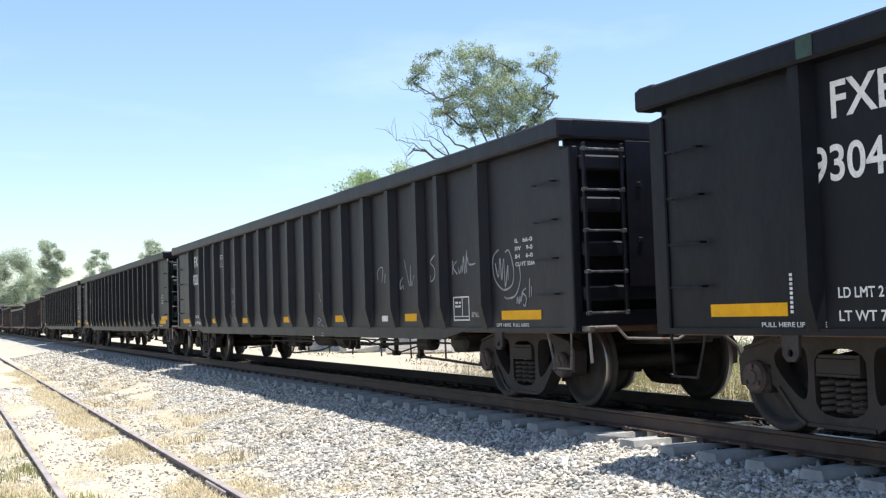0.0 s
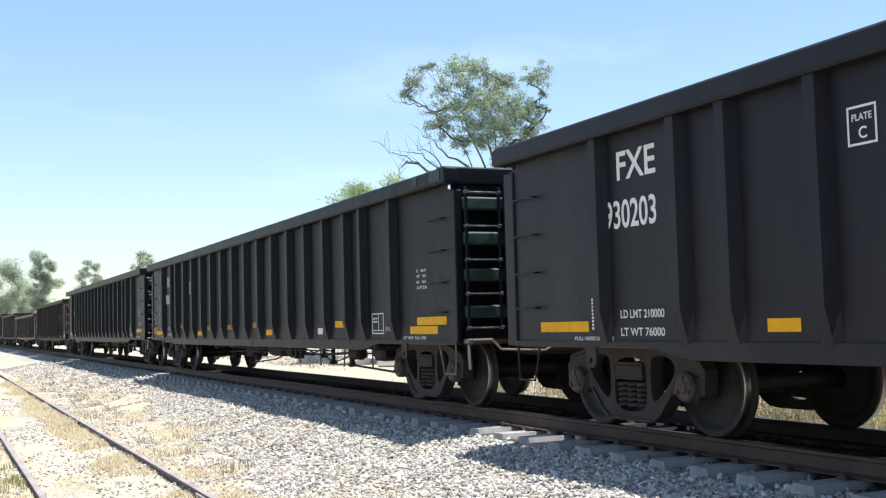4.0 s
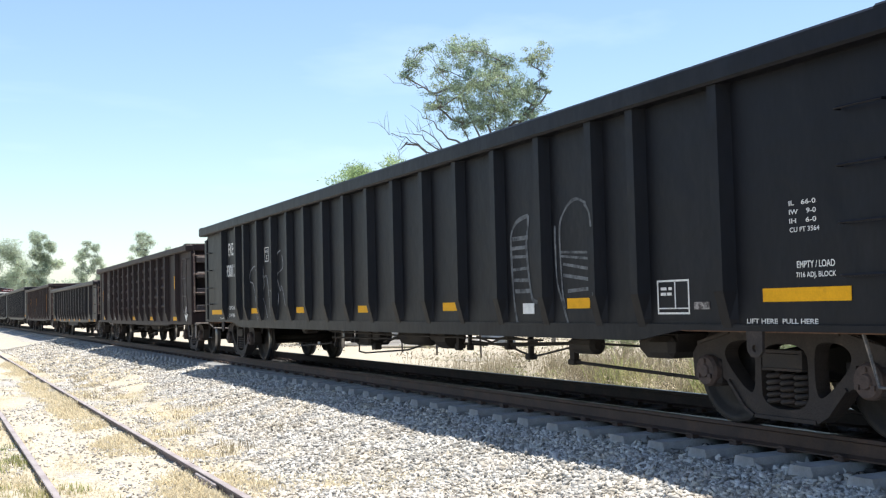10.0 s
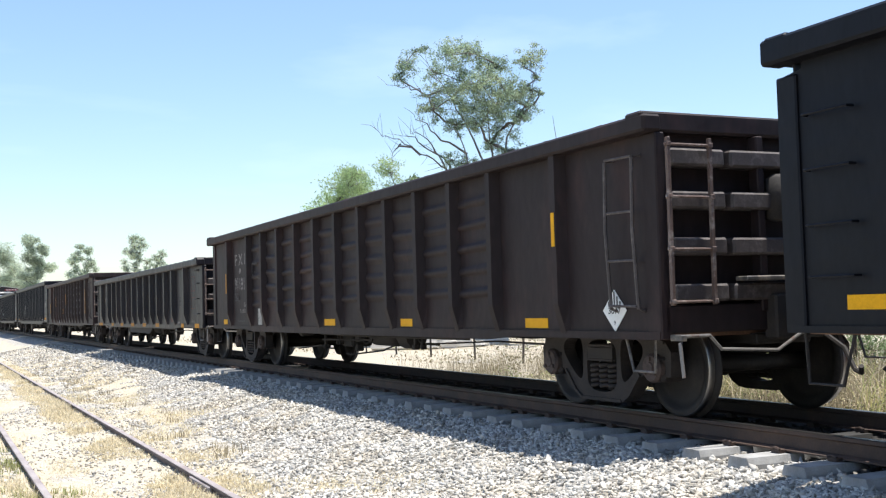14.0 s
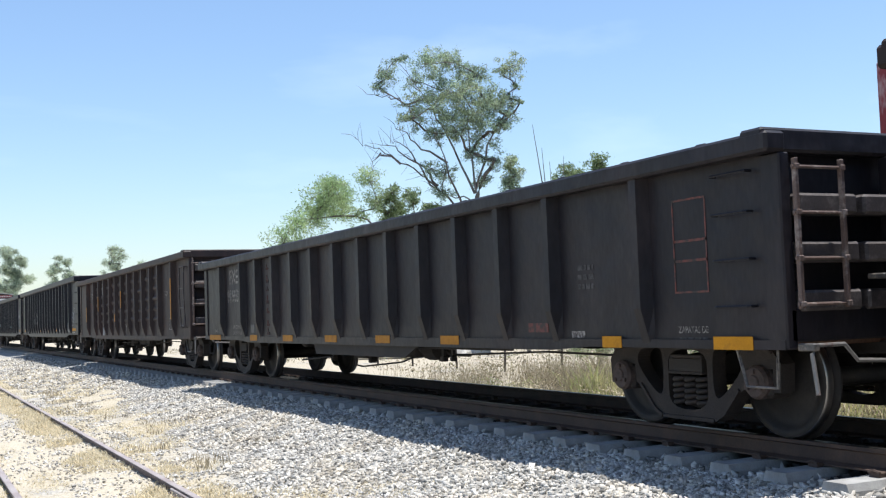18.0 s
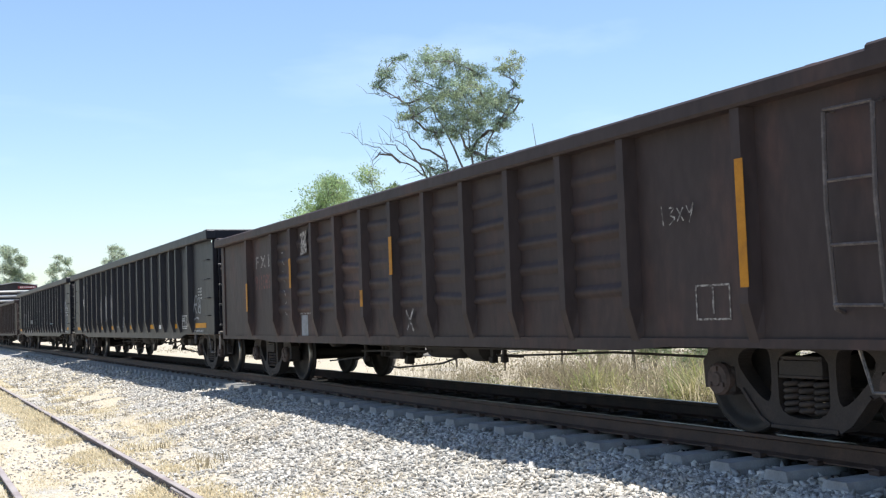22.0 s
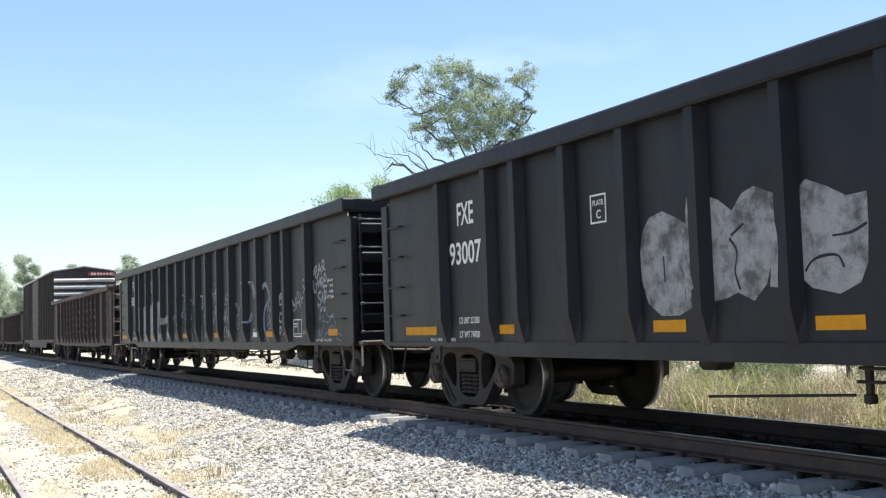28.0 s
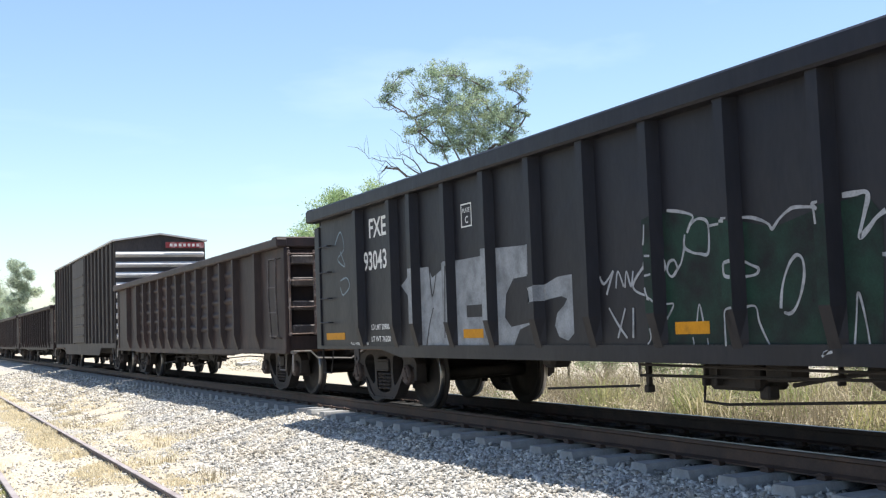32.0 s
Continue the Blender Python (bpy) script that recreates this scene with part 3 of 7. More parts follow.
def bar2(bm, a, b, w, x0, x1):
    """A flat bar from a to b in the yz plane, w wide, from x0 to x1."""
    d = (Vector(b) - Vector(a)).normalized()
    n = Vector((-d.y, d.x)) * w / 2
    a, b = Vector(a) - d * w * 0.25, Vector(b) + d * w * 0.25
    prism(bm, [tuple(a - n), tuple(b - n), tuple(b + n), tuple(a + n)], x0, x1, 0)


def casting(bm, outer, holes, x0, x1):
    """A plate with openings, drawn in the yz plane and given its thickness."""
    edges = []
    for loop in [outer] + holes:
        vs = [bm.verts.new((x0, u, v)) for u, v in loop]
        edges += [bm.edges.new((vs[i], vs[(i + 1) % len(vs)])) for i in range(len(vs))]
    fs = [g for g in bmesh.ops.triangle_fill(bm, edges=edges, use_beauty=True)["geom"] if isinstance(g, bmesh.types.BMFace)]
    ext = bmesh.ops.extrude_face_region(bm, geom=fs)
    bmesh.ops.translate(bm, verts=[g for g in ext["geom"] if isinstance(g, bmesh.types.BMVert)], vec=(x1 - x0, 0, 0))
    bmesh.ops.recalc_face_normals(bm, faces=bm.faces)


def mirror(run):
    return run + [(-u, v) for u, v in run[::-1]]


def side_frame(parent, s):
    bm = bmesh.new()
    x0, x1 = sorted((s * 0.92, s * 1.06))
    outer = mirror([(0.22, 0.10), (0.36, 0.115), (0.47, 0.175), (0.64, 0.36), (0.73, 0.40), (0.745, 0.56), (1.035, 0.56), (1.035, 0.38), (1.11, 0.38), (1.125, 0.60), (1.03, 0.705), (0.78, 0.775), (0.5, 0.80), (0.2, 0.795)])
    window = rounded([(0.335, 0.30), (0.44, 0.31), (0.68, 0.53), (0.71, 0.64), (0.60, 0.715), (0.40, 0.725), (0.325, 0.66)])
    pocket = rounded([(-0.25, 0.19), (0.25, 0.19), (0.265, 0.45), (0.25, 0.70), (-0.25, 0.70), (-0.265, 0.45)])
    casting(bm, outer, [window, [(-u, v) for u, v in window[::-1]], pocket], x0, x1)
    # rims stand proud of the web
    f0, f1 = (x1, x1 + 0.02) if s > 0 else (x0 - 0.02, x0)
    bar2(bm, (-0.33, 0.12), (0.33, 0.12), 0.028, f0, f1)
    bar2(bm, (-0.60, 0.782), (0.60, 0.782), 0.024, f0, f1)
    for e in (-1, 1):
        bar2(bm, (e * 0.36, 0.125), (e * 0.46, 0.18), 0.028, f0, f1)
        bar2(bm, (e * 0.47, 0.19), (e * 0.645, 0.38), 0.028, f0, f1)
        bar2(bm, (e * 0.63, 0.785), (e * 1.03, 0.69), 0.026, f0, f1)
    part("side_frame", bm, TRUCK, parent)
    for y in (-0.89, 0.89):
        bm = bmesh.new()
        box(bm, min(s * 0.84, s * 1.08), max(s * 0.84, s * 1.08), y - 0.135, y + 0.135, 0.33, 0.555, 0.03)
        bearing = part("bearing_box", bm, TRUCK, parent)
        bm = bmesh.new()
        lathe(bm, [(s * 1.03, 0.135), (s * 1.10, 0.135), (s * 1.125, 0.115), (s * 1.125, 0.06), (s * 1.14, 0.05)], 18)
        for k in range(3):
            a = radians(90 + 120 * k)
            u, v = 0.085 * math.cos(a), 0.085 * math.sin(a)
            box(bm, min(s * 1.12, s * 1.145), max(s * 1.12, s * 1.145), u - 0.018, u + 0.018, v - 0.018, v + 0.018)
        bmesh.ops.recalc_face_normals(bm, faces=bm.faces)
        cap = part("end_cap", bm, CAP, bearing, "rusty round bearing end cap")
        cap.location = (0, y, WR)
    bm = bmesh.new()
    box(bm, min(s * 0.93, s * 1.09), max(s * 0.93, s * 1.09), -0.225, 0.225, 0.49, 0.515, 0.006)
    box(bm, min(s * 1.0, s * 1.075), max(s * 1.0, s * 1.075), -0.21, -0.17, 0.515, 0.64, 0.006)
    box(bm, min(s * 1.0, s * 1.075), max(s * 1.0, s * 1.075), 0.17, 0.21, 0.515, 0.64, 0.006)
    box(bm, min(s * 0.96, s * 1.075), max(s * 0.96, s * 1.075), -0.21, 0.21, 0.625, 0.655, 0.006)
    part("bolster_end", bm, TRUCK, parent)
    for y in (-0.155, 0.0, 0.155):
        bm = bmesh.new()
        pts = []
        for k in range(41):
            a = k / 8 * 2 * math.pi
            pts.append((s * 0.99 + 0.07 * math.cos(a), y + 0.07 * math.sin(a), 0.225 + 0.245 * k / 40))
        tube(bm, pts, 0.0205, 5)
        part("spring", bm, TRUCK, parent, smooth=True)


def truck(car, y, plain=False):
    bm = bmesh.new()
    prism(bm, [(-1.08, 0.50), (-0.85, 0.50), (-0.4, 0.38), (0.4, 0.38), (0.85, 0.50), (1.08, 0.50), (1.08, 0.62), (0.4, 0.70), (-0.4, 0.70), (-1.08, 0.62)], -0.22, 0.22, 1)
    for s in (-1, 1):
        box(bm, -0.85, 0.85, s * 0.48 - 0.04, s * 0.48 + 0.04, 0.33, 0.42, 0.01)   # brake beams
        for e in (-1, 1):
            box(bm, e * 0.75 - 0.04, e * 0.75 + 0.04, s * 0.40 - 0.035, s * 0.40 + 0.035, 0.24, 0.56, 0.01)
    ob = part("truck", bm, UNDER, car, "dusty cast steel two-axle truck")
    ob.location = (0, y, 0)
    for s in (-1, 1):
        side_frame(ob, s)
    for e in (-0.89, 0.89):
        wheelset(ob, e)
    return ob


def ladder(car, x0, x1, y, zs, z0, z1, mat, name="ladder"):
    bm = bmesh.new()
    for x in (x0, x1):
        box(bm, x - 0.016, x + 0.016, y - 0.02, y + 0.02, z0, z1, 0.004)
    ob = part(name, bm, BLACK if mat == GLINT else mat, car, "steel ladder with worn rungs")
    for z in zs:
        bm = bmesh.new()
        tube(bm, [(x0 - 0.03, y, z), (x1 + 0.03, y, z)], 0.013, 7)
        for x in (x0, x1):
            box(bm, x - 0.022, x + 0.022, y - 0.03, y + 0.02, z - 0.02, z + 0.02, 0.005)
        part("rung", bm, mat, ob)


def grab(car, s, y0, y1, z):
    bm = bmesh.new()
    x = s * 1.415
    tube(bm, [(x, y0, z), (x + s * 0.06, y0 + 0.005, z), (x + s * 0.065, y0 + 0.03, z), (x + s * 0.065, y1 - 0.03, z), (x + s * 0.06, y1 - 0.005, z), (x, y1, z)], 0.011, 6)
    part("grab_iron", bm, BLACK, car)


def coupler(car, y, d, drop=0.0):
    bm = bmesh.new()
    prism(bm, [(-0.09, 0.0), (0.09, 0.0), (0.10, 0.30), (0.17, 0.42), (0.16, 0.62), (0.03, 0.60), (0.04, 0.47), (-0.07, 0.50), (-0.14, 0.58), (-0.13, 0.40)], 0.76, 1.0, 2)
    for v in bm.verts:
        v.co.y = y + d * v.co.y
        v.co.x *= d
    bmesh.ops.recalc_face_normals(bm, faces=bm.faces)
    box(bm, -0.28, 0.28, min(y - d * 0.05, y + d * 0.12), max(y - d * 0.05, y + d * 0.12), 0.70, 1.10, 0.02)
    part("coupler", bm, UNDER, car)
    # uncoupling lever: a bent bar from the corner to the knuckle
    bm = bmesh.new()
    s = -1 if d < 0 else 1
    Y = y + d * 0.16
    tube(bm, [(s * 1.38, Y + d * 0.06, 0.52), (s * 1.36, Y, 0.80), (s * 1.30, Y, 0.86), (s * 1.05, Y, 0.86), (s * 0.93, Y, 0.74), (s * 0.35, Y + d * 0.04, 0.71), (s * 0.14, Y + d * 0.08, 0.84), (0, Y + d * 0.12, 0.90)], 0.016, 7)
    bmesh.ops.translate(bm, verts=bm.verts, vec=(0, 0, -drop))
    part("uncoupling_lever", bm, LEVER, car, "bare bent steel uncoupling lever")
    bm = bmesh.new()
    box(bm, s * 1.33 - 0.03, s * 1.33 + 0.03, min(Y - d * 0.14, Y + d * 0.02), max(Y - d * 0.14, Y + d * 0.02), 0.82, 0.875, 0.008)
    bmesh.ops.translate(bm, verts=bm.verts, vec=(0, 0, -drop))
    part("lever_bracket", bm, RUNG, car, "rust-stained lever bracket")
    bm = bmesh.new()
    pts = [(0.30, y + d * 0.1, 0.72), (0.32, y + d * 0.3, 0.60), (0.28, y + d * 0.45, 0.42), (0.22, y + d * 0.58, 0.40), (0.18, y + d * 0.62, 0.46)]
    tube(bm, pts, 0.024, 7)
    part("brake_hose", bm, UNDER, car)
    # side step hung below the corner
    for sx in (-1, 1):
        bm = bmesh.new()
        yy = y - d * 0.15
        tube(bm, [(sx * 1.38, yy, 0.84), (sx * 1.38, yy - d * 0.02, 0.45), (sx * 1.38, yy - d * 0.34, 0.45), (sx * 1.38, yy - d * 0.46, 0.80)], 0.014, 6)
        part("step", bm, RUNG if d < 0 else UNDER, car, "bent steel corner step")


def wavy_panel(bm, s, y0, y1, z0, z1, waves, depth):
    """A side sheet with pressed horizontal bulges, seen from outside."""
    x = s * 1.40
    n = waves * 8
    rows = []
    lean = random.uniform(-0.04, 0.04)
    for j in range(n + 1):
        z = z0 + (z1 - z0) * j / n
        u = (j % 8) / 8
        rows.append((z, depth * (0.7 + 0.5 * noise.noise((y0 * 3.1, z * 4.3, s))) * max(0.0, math.sin(u * 2 * math.pi)) ** 0.7 if z0 + 0.12 < z < z1 - 0.1 else 0))
    lo = [bm.verts.new((x + s * o, y0, z)) for z, o in rows]
    hi = [bm.verts.new((x + s * o, y1, z + (lean if o else 0.0))) for z, o in rows]
    for j in range(n):
        bm.faces.new((lo[j], hi[j], hi[j + 1], lo[j + 1]) if s > 0 else (lo[j], lo[j + 1], hi[j + 1], hi[j]))


def gondola(name, L, top, paint, ribs, style, label, belly=0.0, waves=0, ry=1.75, rear=0.0):
    """An open-topped gondola with outside posts. ribs: places along its length."""
    car = empty(name, pose(TRACK_X, 0, 0), label, "gondola car", "cars of the freight train")
    black = style == "black"
    sill_end, sill_mid = (0.81, 0.71) if black else (0.73, 0.69)
    ct = top - (0.19 if black else 0.15)      # underside of the top chord
    sill_top = 0.86 if black else 0.80
    for s in (-1, 1):
        a = s * 1.40
        # side sheet, one plain or one bay at a time with pressed bulges
        bm = bmesh.new()
        gap = 0.08 if black else 0.0
        prism(bm, [(0.03, sill_top - 0.02), (L - 0.03, sill_top - 0.02), (L - 0.03, ct - gap), (L - 0.24, ct - gap * 0.6), (L - 0.24, ct + 0.02), (0.24, ct + 0.02), (0.24, ct - gap * 0.6), (0.03, ct - gap)], min(a, a - s * 0.012), max(a, a - s * 0.012), 0)
        part("side_sheet", bm, paint, car)
        if waves:
            edges = sorted(ribs)
            for y0, y1 in list(zip(edges, edges[1:]))[1:-1]:
                bm = bmesh.new()
                wavy_panel(bm, s, y0 + 0.09, y1 - 0.09, sill_top + 0.1, ct - 0.06, waves, 0.048)
                part("bay_sheet", bm, paint, car, smooth=True)
        bm = bmesh.new()
        ro, ri = s * 1.555, s * 1.36
        box(bm, min(ro, ri), max(ro, ri), -0.02, L + 0.02, ct, top, 0.022)
        part("top_chord", bm, paint, car)
        bm = bmesh.new()
        e1, e2 = 2.55, 3.2
        low = sill_mid
        ys = [(0.02, sill_top), (0.02, sill_end), (e1, sill_end), (e2, low), (L - e2, low), (L - e1, sill_end), (L - 0.02, sill_end), (L - 0.02, sill_top)]
        prism(bm, ys, min(a - s * 0.01, a + s * 0.03), max(a - s * 0.01, a + s * 0.03), 0)
        part("side_sill", bm, paint, car)
        if belly:
            bm = bmesh.new()
            prism(bm, [(6.35, low + 0.01), (6.8, low - belly), (10.1, low - belly), (10.2, low + 0.01)], min(a - s * 0.05, a - s * 0.02), max(a - s * 0.05, a - s * 0.02), 0)
            part("belly_plate", bm, UNDER, car)
        # outside posts
        wide, foot, deep = (0.055, 0.10, 0.107) if black else (0.05, 0.085, 0.115)
        for y in ribs:
            bm = bmesh.new()
            lv = [(sill_top - 0.03, 0.03, 1.0), (sill_top + 0.04, 0.05, 1.0), (sill_top + 0.26, deep, 1.0), (ct + 0.002, deep, 1.0)]
            loops = []
            for z, d, k in lv:
                loops.append([bm.verts.new((a, y - foot, z)), bm.verts.new((a + s * d, y - wide, z)), bm.verts.new((a + s * d, y + wide, z)), bm.verts.new((a, y + foot, z))])
            for p, q in zip(loops, loops[1:]):
                for i in range(3):
                    bm.faces.new((p[i], p[i + 1], q[i + 1], q[i]) if s > 0 else (p[i + 1], p[i], q[i], q[i + 1]))
            bm.faces.new(loops[0])
            bmesh.ops.recalc_face_normals(bm, faces=bm.faces)
            part("side_post", bm, paint, car)
        # small rivet heads and cleats on the chord of the older cars
        for y0 in (0.28, L - 0.72):
            if black:
                for z in (1.20, 1.56, 1.95, 2.34):
                    grab(car, s, y0, y0 + 0.42, z)
        if not black:
            bm = bmesh.new()
            x = a + s * 0.09
            for yy in (0.26, 0.68):
                tube(bm, [(a, yy, 2.34), (x, yy, 2.32), (x + s * 0.01, yy + 0.01, 1.7), (x - s * 0.02, yy, 1.0), (a, yy, 0.98)], 0.017, 6)
            for z in (2.33, 1.85, 1.42, 1.02):
                tube(bm, [(x, 0.26, z), (x, 0.68, z + 0.01)], 0.013, 6)
            if top > 2.5:
                part("side_ladder", bm, RIBPAINT, car, "bent rusty side ladder with worn bare edges")
            else:
                bm.free()
                for z in (1.05, 1.4, 1.75, 2.05):
                    grab(car, s, 0.3, 0.7, z)
            for k in range(16):
                bm = bmesh.new()
                yy = 0.8 + (L - 1.6) * k / 15
                box(bm, a + s * 0.05 - 0.018, a + s * 0.05 + 0.018, yy - 0.055, yy + 0.055, top - 0.005, top + 0.024, 0.008)
                part("tie_cleat", bm, paint, car)
    # ends
    for y, d in ((0.0, -1), (L, 1)):
        def at(v):
            return y - d * v
        bm = bmesh.new()
        box(bm, -1.39, 1.39, min(at(0.15), at(0.17)), max(at(0.15), at(0.17)), 0.92, ct + 0.02)
        part("end_sheet", bm, paint, car)
        bm = bmesh.new()
        box(bm, -1.553, 1.553, min(at(0.26), at(0.02)), max(at(0.26), at(0.02)), ct + 0.004, top + (0.012 if black else 0.03), 0.02)
        part("end_chord", bm, paint, car)
        for s in (-1, 1):
            bm = bmesh.new()
            box(bm, min(s * 1.425, s * 1.32), max(s * 1.425, s * 1.32), min(at(0.0), at(0.20)), max(at(0.0), at(0.20)), sill_end, ct - (0.08 if black else 0.0), 0.012)
            part("corner_post", bm, paint, car)
        levels = [1.12, 1.56, 2.0, 2.42] if top > 2.8 else ([1.05, 1.45, 1.85, 2.22] if top > 2.5 else [1.0, 1.35, 1.7])
        for z in levels:
            spans = [(-1.32, 1.32)] if black else [(-1.30, -0.72), (-0.66, 1.30)]
            for u, v in spans:
                bm = bmesh.new()
                box(bm, u, v, min(at(0.16), at(-0.05)), max(at(0.16), at(-0.05)), z, z + 0.15, 0.02)
                bm.normal_update()
                # Upward faces take a paler colour: caught sun painted in, with dust.
                for face in bm.faces:
                    face.material_index = 1 if face.normal.z > 0.9 else 0
                part("end_rib", bm, [paint if black else RIBPAINT, DUST], car)
        if black:
            bm = bmesh.new()
            box(bm, -0.80, 0.80, min(at(-0.05), at(-0.07)), max(at(-0.05), at(-0.07)), 1.25, ct - 0.02, 0.004)
            for z in (1.72, 2.28):
                for x in (-0.66, -0.36, 0.36, 0.66):
                    box(bm, x - 0.03, x + 0.03, min(at(-0.08), at(-0.065)), max(at(-0.08), at(-0.065)), z - 0.03, z + 0.03, 0.01)
            part("end_plate", bm, paint, car)
        lx, lz = (1.32, 1.0) if black else (1.37, 1.05)
        ladder(car, -lx if d < 0 else lx - 0.44, 0.44 - lx if d < 0 else lx, at(-0.10), [lz + (ct - 0.12 - lz) * k / (4 if black else 3) for k in range(5 if black else 4)], lz - 0.03, ct - 0.06, GLINT if black else LADDER)
        bm = bmesh.new()
        box(bm, -1.38, 1.38, min(at(0.0), at(0.16)), max(at(0.0), at(0.16)), 0.86 if black else 0.78, 1.02, 0.012)
        part("end_sill", bm, paint, car)
        coupler(car, y, d, 0.0 if black else 0.10)
    if not black:
        bm = bmesh.new()
        lathe(bm, [(0, 0.06), (0.02, 0.13), (0.38, 0.13), (0.42, 0.06)], 14)
        bmesh.ops.rotate(bm, verts=bm.verts, matrix=Matrix.Rotation(radians(-90), 3, "Y"))
        bmesh.ops.translate(bm, verts=bm.verts, vec=(-0.1, -0.02, min(top - 0.75, 1.75)))
        part("brake_tank", bm, UNDER, car, smooth=True)
        bm = bmesh.new()
        box(bm, -0.34, -0.26, -0.02, 0.1, 0.95, ct, 0.01)
        part("end_strap", bm, paint, car)
        bm = bmesh.new()
        box(bm, -0.62, 0.3, -0.16, 0.0, 1.22, 1.26, 0.008)
        part("crossover_step", bm, RUNG, car)
    # hand brake wheel and brake valve on the front end
    bm = bmesh.new()
    lathe(bm, [(0, 0.20), (0.03, 0.20), (0.03, 0.23), (0, 0.23)], 20)
    lathe(bm, [(0, 0.02), (0.06, 0.02)], 8)
    for k in range(4):
        a = k * math.pi / 2
        tube(bm, [(0.02, 0, 0), (0.02, 0.21 * math.cos(a), 0.21 * math.sin(a))], 0.012, 5)
    bmesh.ops.rotate(bm, verts=bm.verts, matrix=Matrix.Rotation(radians(90), 3, "Z"))
    bmesh.ops.translate(bm, verts=bm.verts, vec=(0.55, -0.10, min(top - 0.45, 2.2)))
    part("hand_brake_wheel", bm, UNDER, car)
    # floor and underframe
    bm = bmesh.new()
    box(bm, -1.385, 1.385, 0.2, L - 0.2, sill_top - 0.06, sill_top + 0.02)
    part("floor_plate", bm, INNER, car)
    bm = bmesh.new()
    box(bm, -0.32, 0.32, 0.1, L - 0.1, 0.65, sill_top - 0.05, 0.015)
    part("centre_sill", bm, UNDER, car)
    for y in np.linspace(4.0, L - 4.0, 5):
        bm = bmesh.new()
        prism(bm, [(-1.37, sill_mid + 0.03), (-0.4, 0.645), (0.4, 0.645), (1.37, sill_mid + 0.03), (1.37, sill_top - 0.07), (-1.37, sill_top - 0.07)], y - 0.05, y + 0.05, 1)
        part("cross_bearer", bm, UNDER, car)
    # brake gear hung under the near side
    q = L / 20.3
    bm = bmesh.new()
    lathe(bm, [(-0.02, 0.05), (0.0, 0.12), (0.06, 0.15), (0.88, 0.15), (0.94, 0.12), (0.96, 0.05)], 16)
    bmesh.ops.rotate(bm, verts=bm.verts, matrix=Matrix.Rotation(radians(90), 3, "Z"))
    bmesh.ops.translate(bm, verts=bm.verts, vec=(-0.85, 8.9 * q, 0.655))
    part("air_reservoir", bm, UNDER, car, smooth=True)
    bm = bmesh.new()
    lathe(bm, [(0, 0.06), (0.03, 0.16), (0.36, 0.165), (0.42, 0.10), (0.70, 0.07)], 14)
    bmesh.ops.rotate(bm, verts=bm.verts, matrix=Matrix.Rotation(radians(90), 3, "Z"))
    bmesh.ops.translate(bm, verts=bm.verts, vec=(-0.85, 8.14 * q, 0.645))
    part("brake_cylinder", bm, UNDER, car)
    bm = bmesh.new()
    box(bm, -1.0, -0.65, 10.95 * q, 11.55 * q, 0.47, 0.72, 0.03)
    box(bm, -0.97, -0.75, 10.62 * q, 10.9 * q, 0.55, 0.70, 0.02)
    box(bm, -0.93, -0.81, 10.9 * q, 11.02 * q, 0.40, 0.52, 0.015)
    box(bm, -0.9, -0.7, 11.5 * q, 11.75 * q, 0.56, 0.70, 0.03)
    part("brake_valve", bm, UNDER, car)
    for pts, r in (([(-0.85, 11.78, 0.52), (-0.85, 11.8, 0.35), (-0.85, 11.5, 0.335), (-0.85, 9.77, 0.43), (-0.85, 8.92, 0.56)], 0.014), ([(-1.1, 14.0, 0.40), (-1.1, 12.4, 0.48)], 0.013), ([(-1.1, 12.37, 0.575), (-1.1, 9.5, 0.60)], 0.014), ([(-1.15, 12.3, 0.675), (-1.15, 9.5, 0.655), (-1.12, 5.4, 0.66)], 0.013), ([(-0.85, 10.7, 0.52), (-0.85, 10.2, 0.60), (-0.85, 9.6, 0.66)], 0.02), ([(-0.85, 8.1, 0.62), (-0.85, 7.9, 0.56), (-0.85, 7.25, 0.56)], 0.02), ([(-0.9, 7.3, 0.57), (-0.9, 5.0, 0.635), (-0.7, 3.2, 0.60)], 0.013)):
        bm = bmesh.new()
        tube(bm, [(x, y * q, z) for x, y, z in pts], r, 6)
        part("brake_rod", bm, UNDER, car)
    for y, z, w in ((12.3, 0.45, 0.035), (11.5, 0.535, 0.02), (11.35, 0.535, 0.02), (7.62, 0.52, 0.05), (7.3, 0.53, 0.03), (10.0, 0.58, 0.015)):
        bm = bmesh.new()
        prism(bm, [(y * q - w * 0.7, 0.74), (y * q + w * 0.7, 0.74), (y * q + w * 0.6, z), (y * q - w * 0.6, z)], -1.08, -1.04, 0)
        box(bm, -1.10, -1.02, y * q - w, y * q + w, z - 0.03, z + 0.04, 0.01)
        part("brake_hanger", bm, UNDER, car)
    bm = bmesh.new()
    box(bm, -1.05, -0.8, 13.98 * q, 14.22 * q, 0.61, 0.74, 0.04)
    part("slack_adjuster", bm, UNDER, car)
    if black:
        bm = bmesh.new()
        box(bm, -1.2, -0.95, 3.0, 3.38, 0.55, 0.74, 0.05)
        part("retainer_valve", bm, UNDER, car)
        bm = bmesh.new()
        prism(bm, [(3.0, 0.76), (3.0, 0.60), (3.10, 0.54), (3.46, 0.54), (3.58, 0.62), (3.60, 0.76)], -1.12, -0.7, 0)
        part("brake_tank", bm, UNDER, car)
        bm = bmesh.new()
        lathe(bm, [(0, 0.05), (0.03, 0.10), (0.40, 0.10), (0.46, 0.06), (0.52, 0.03)], 14)
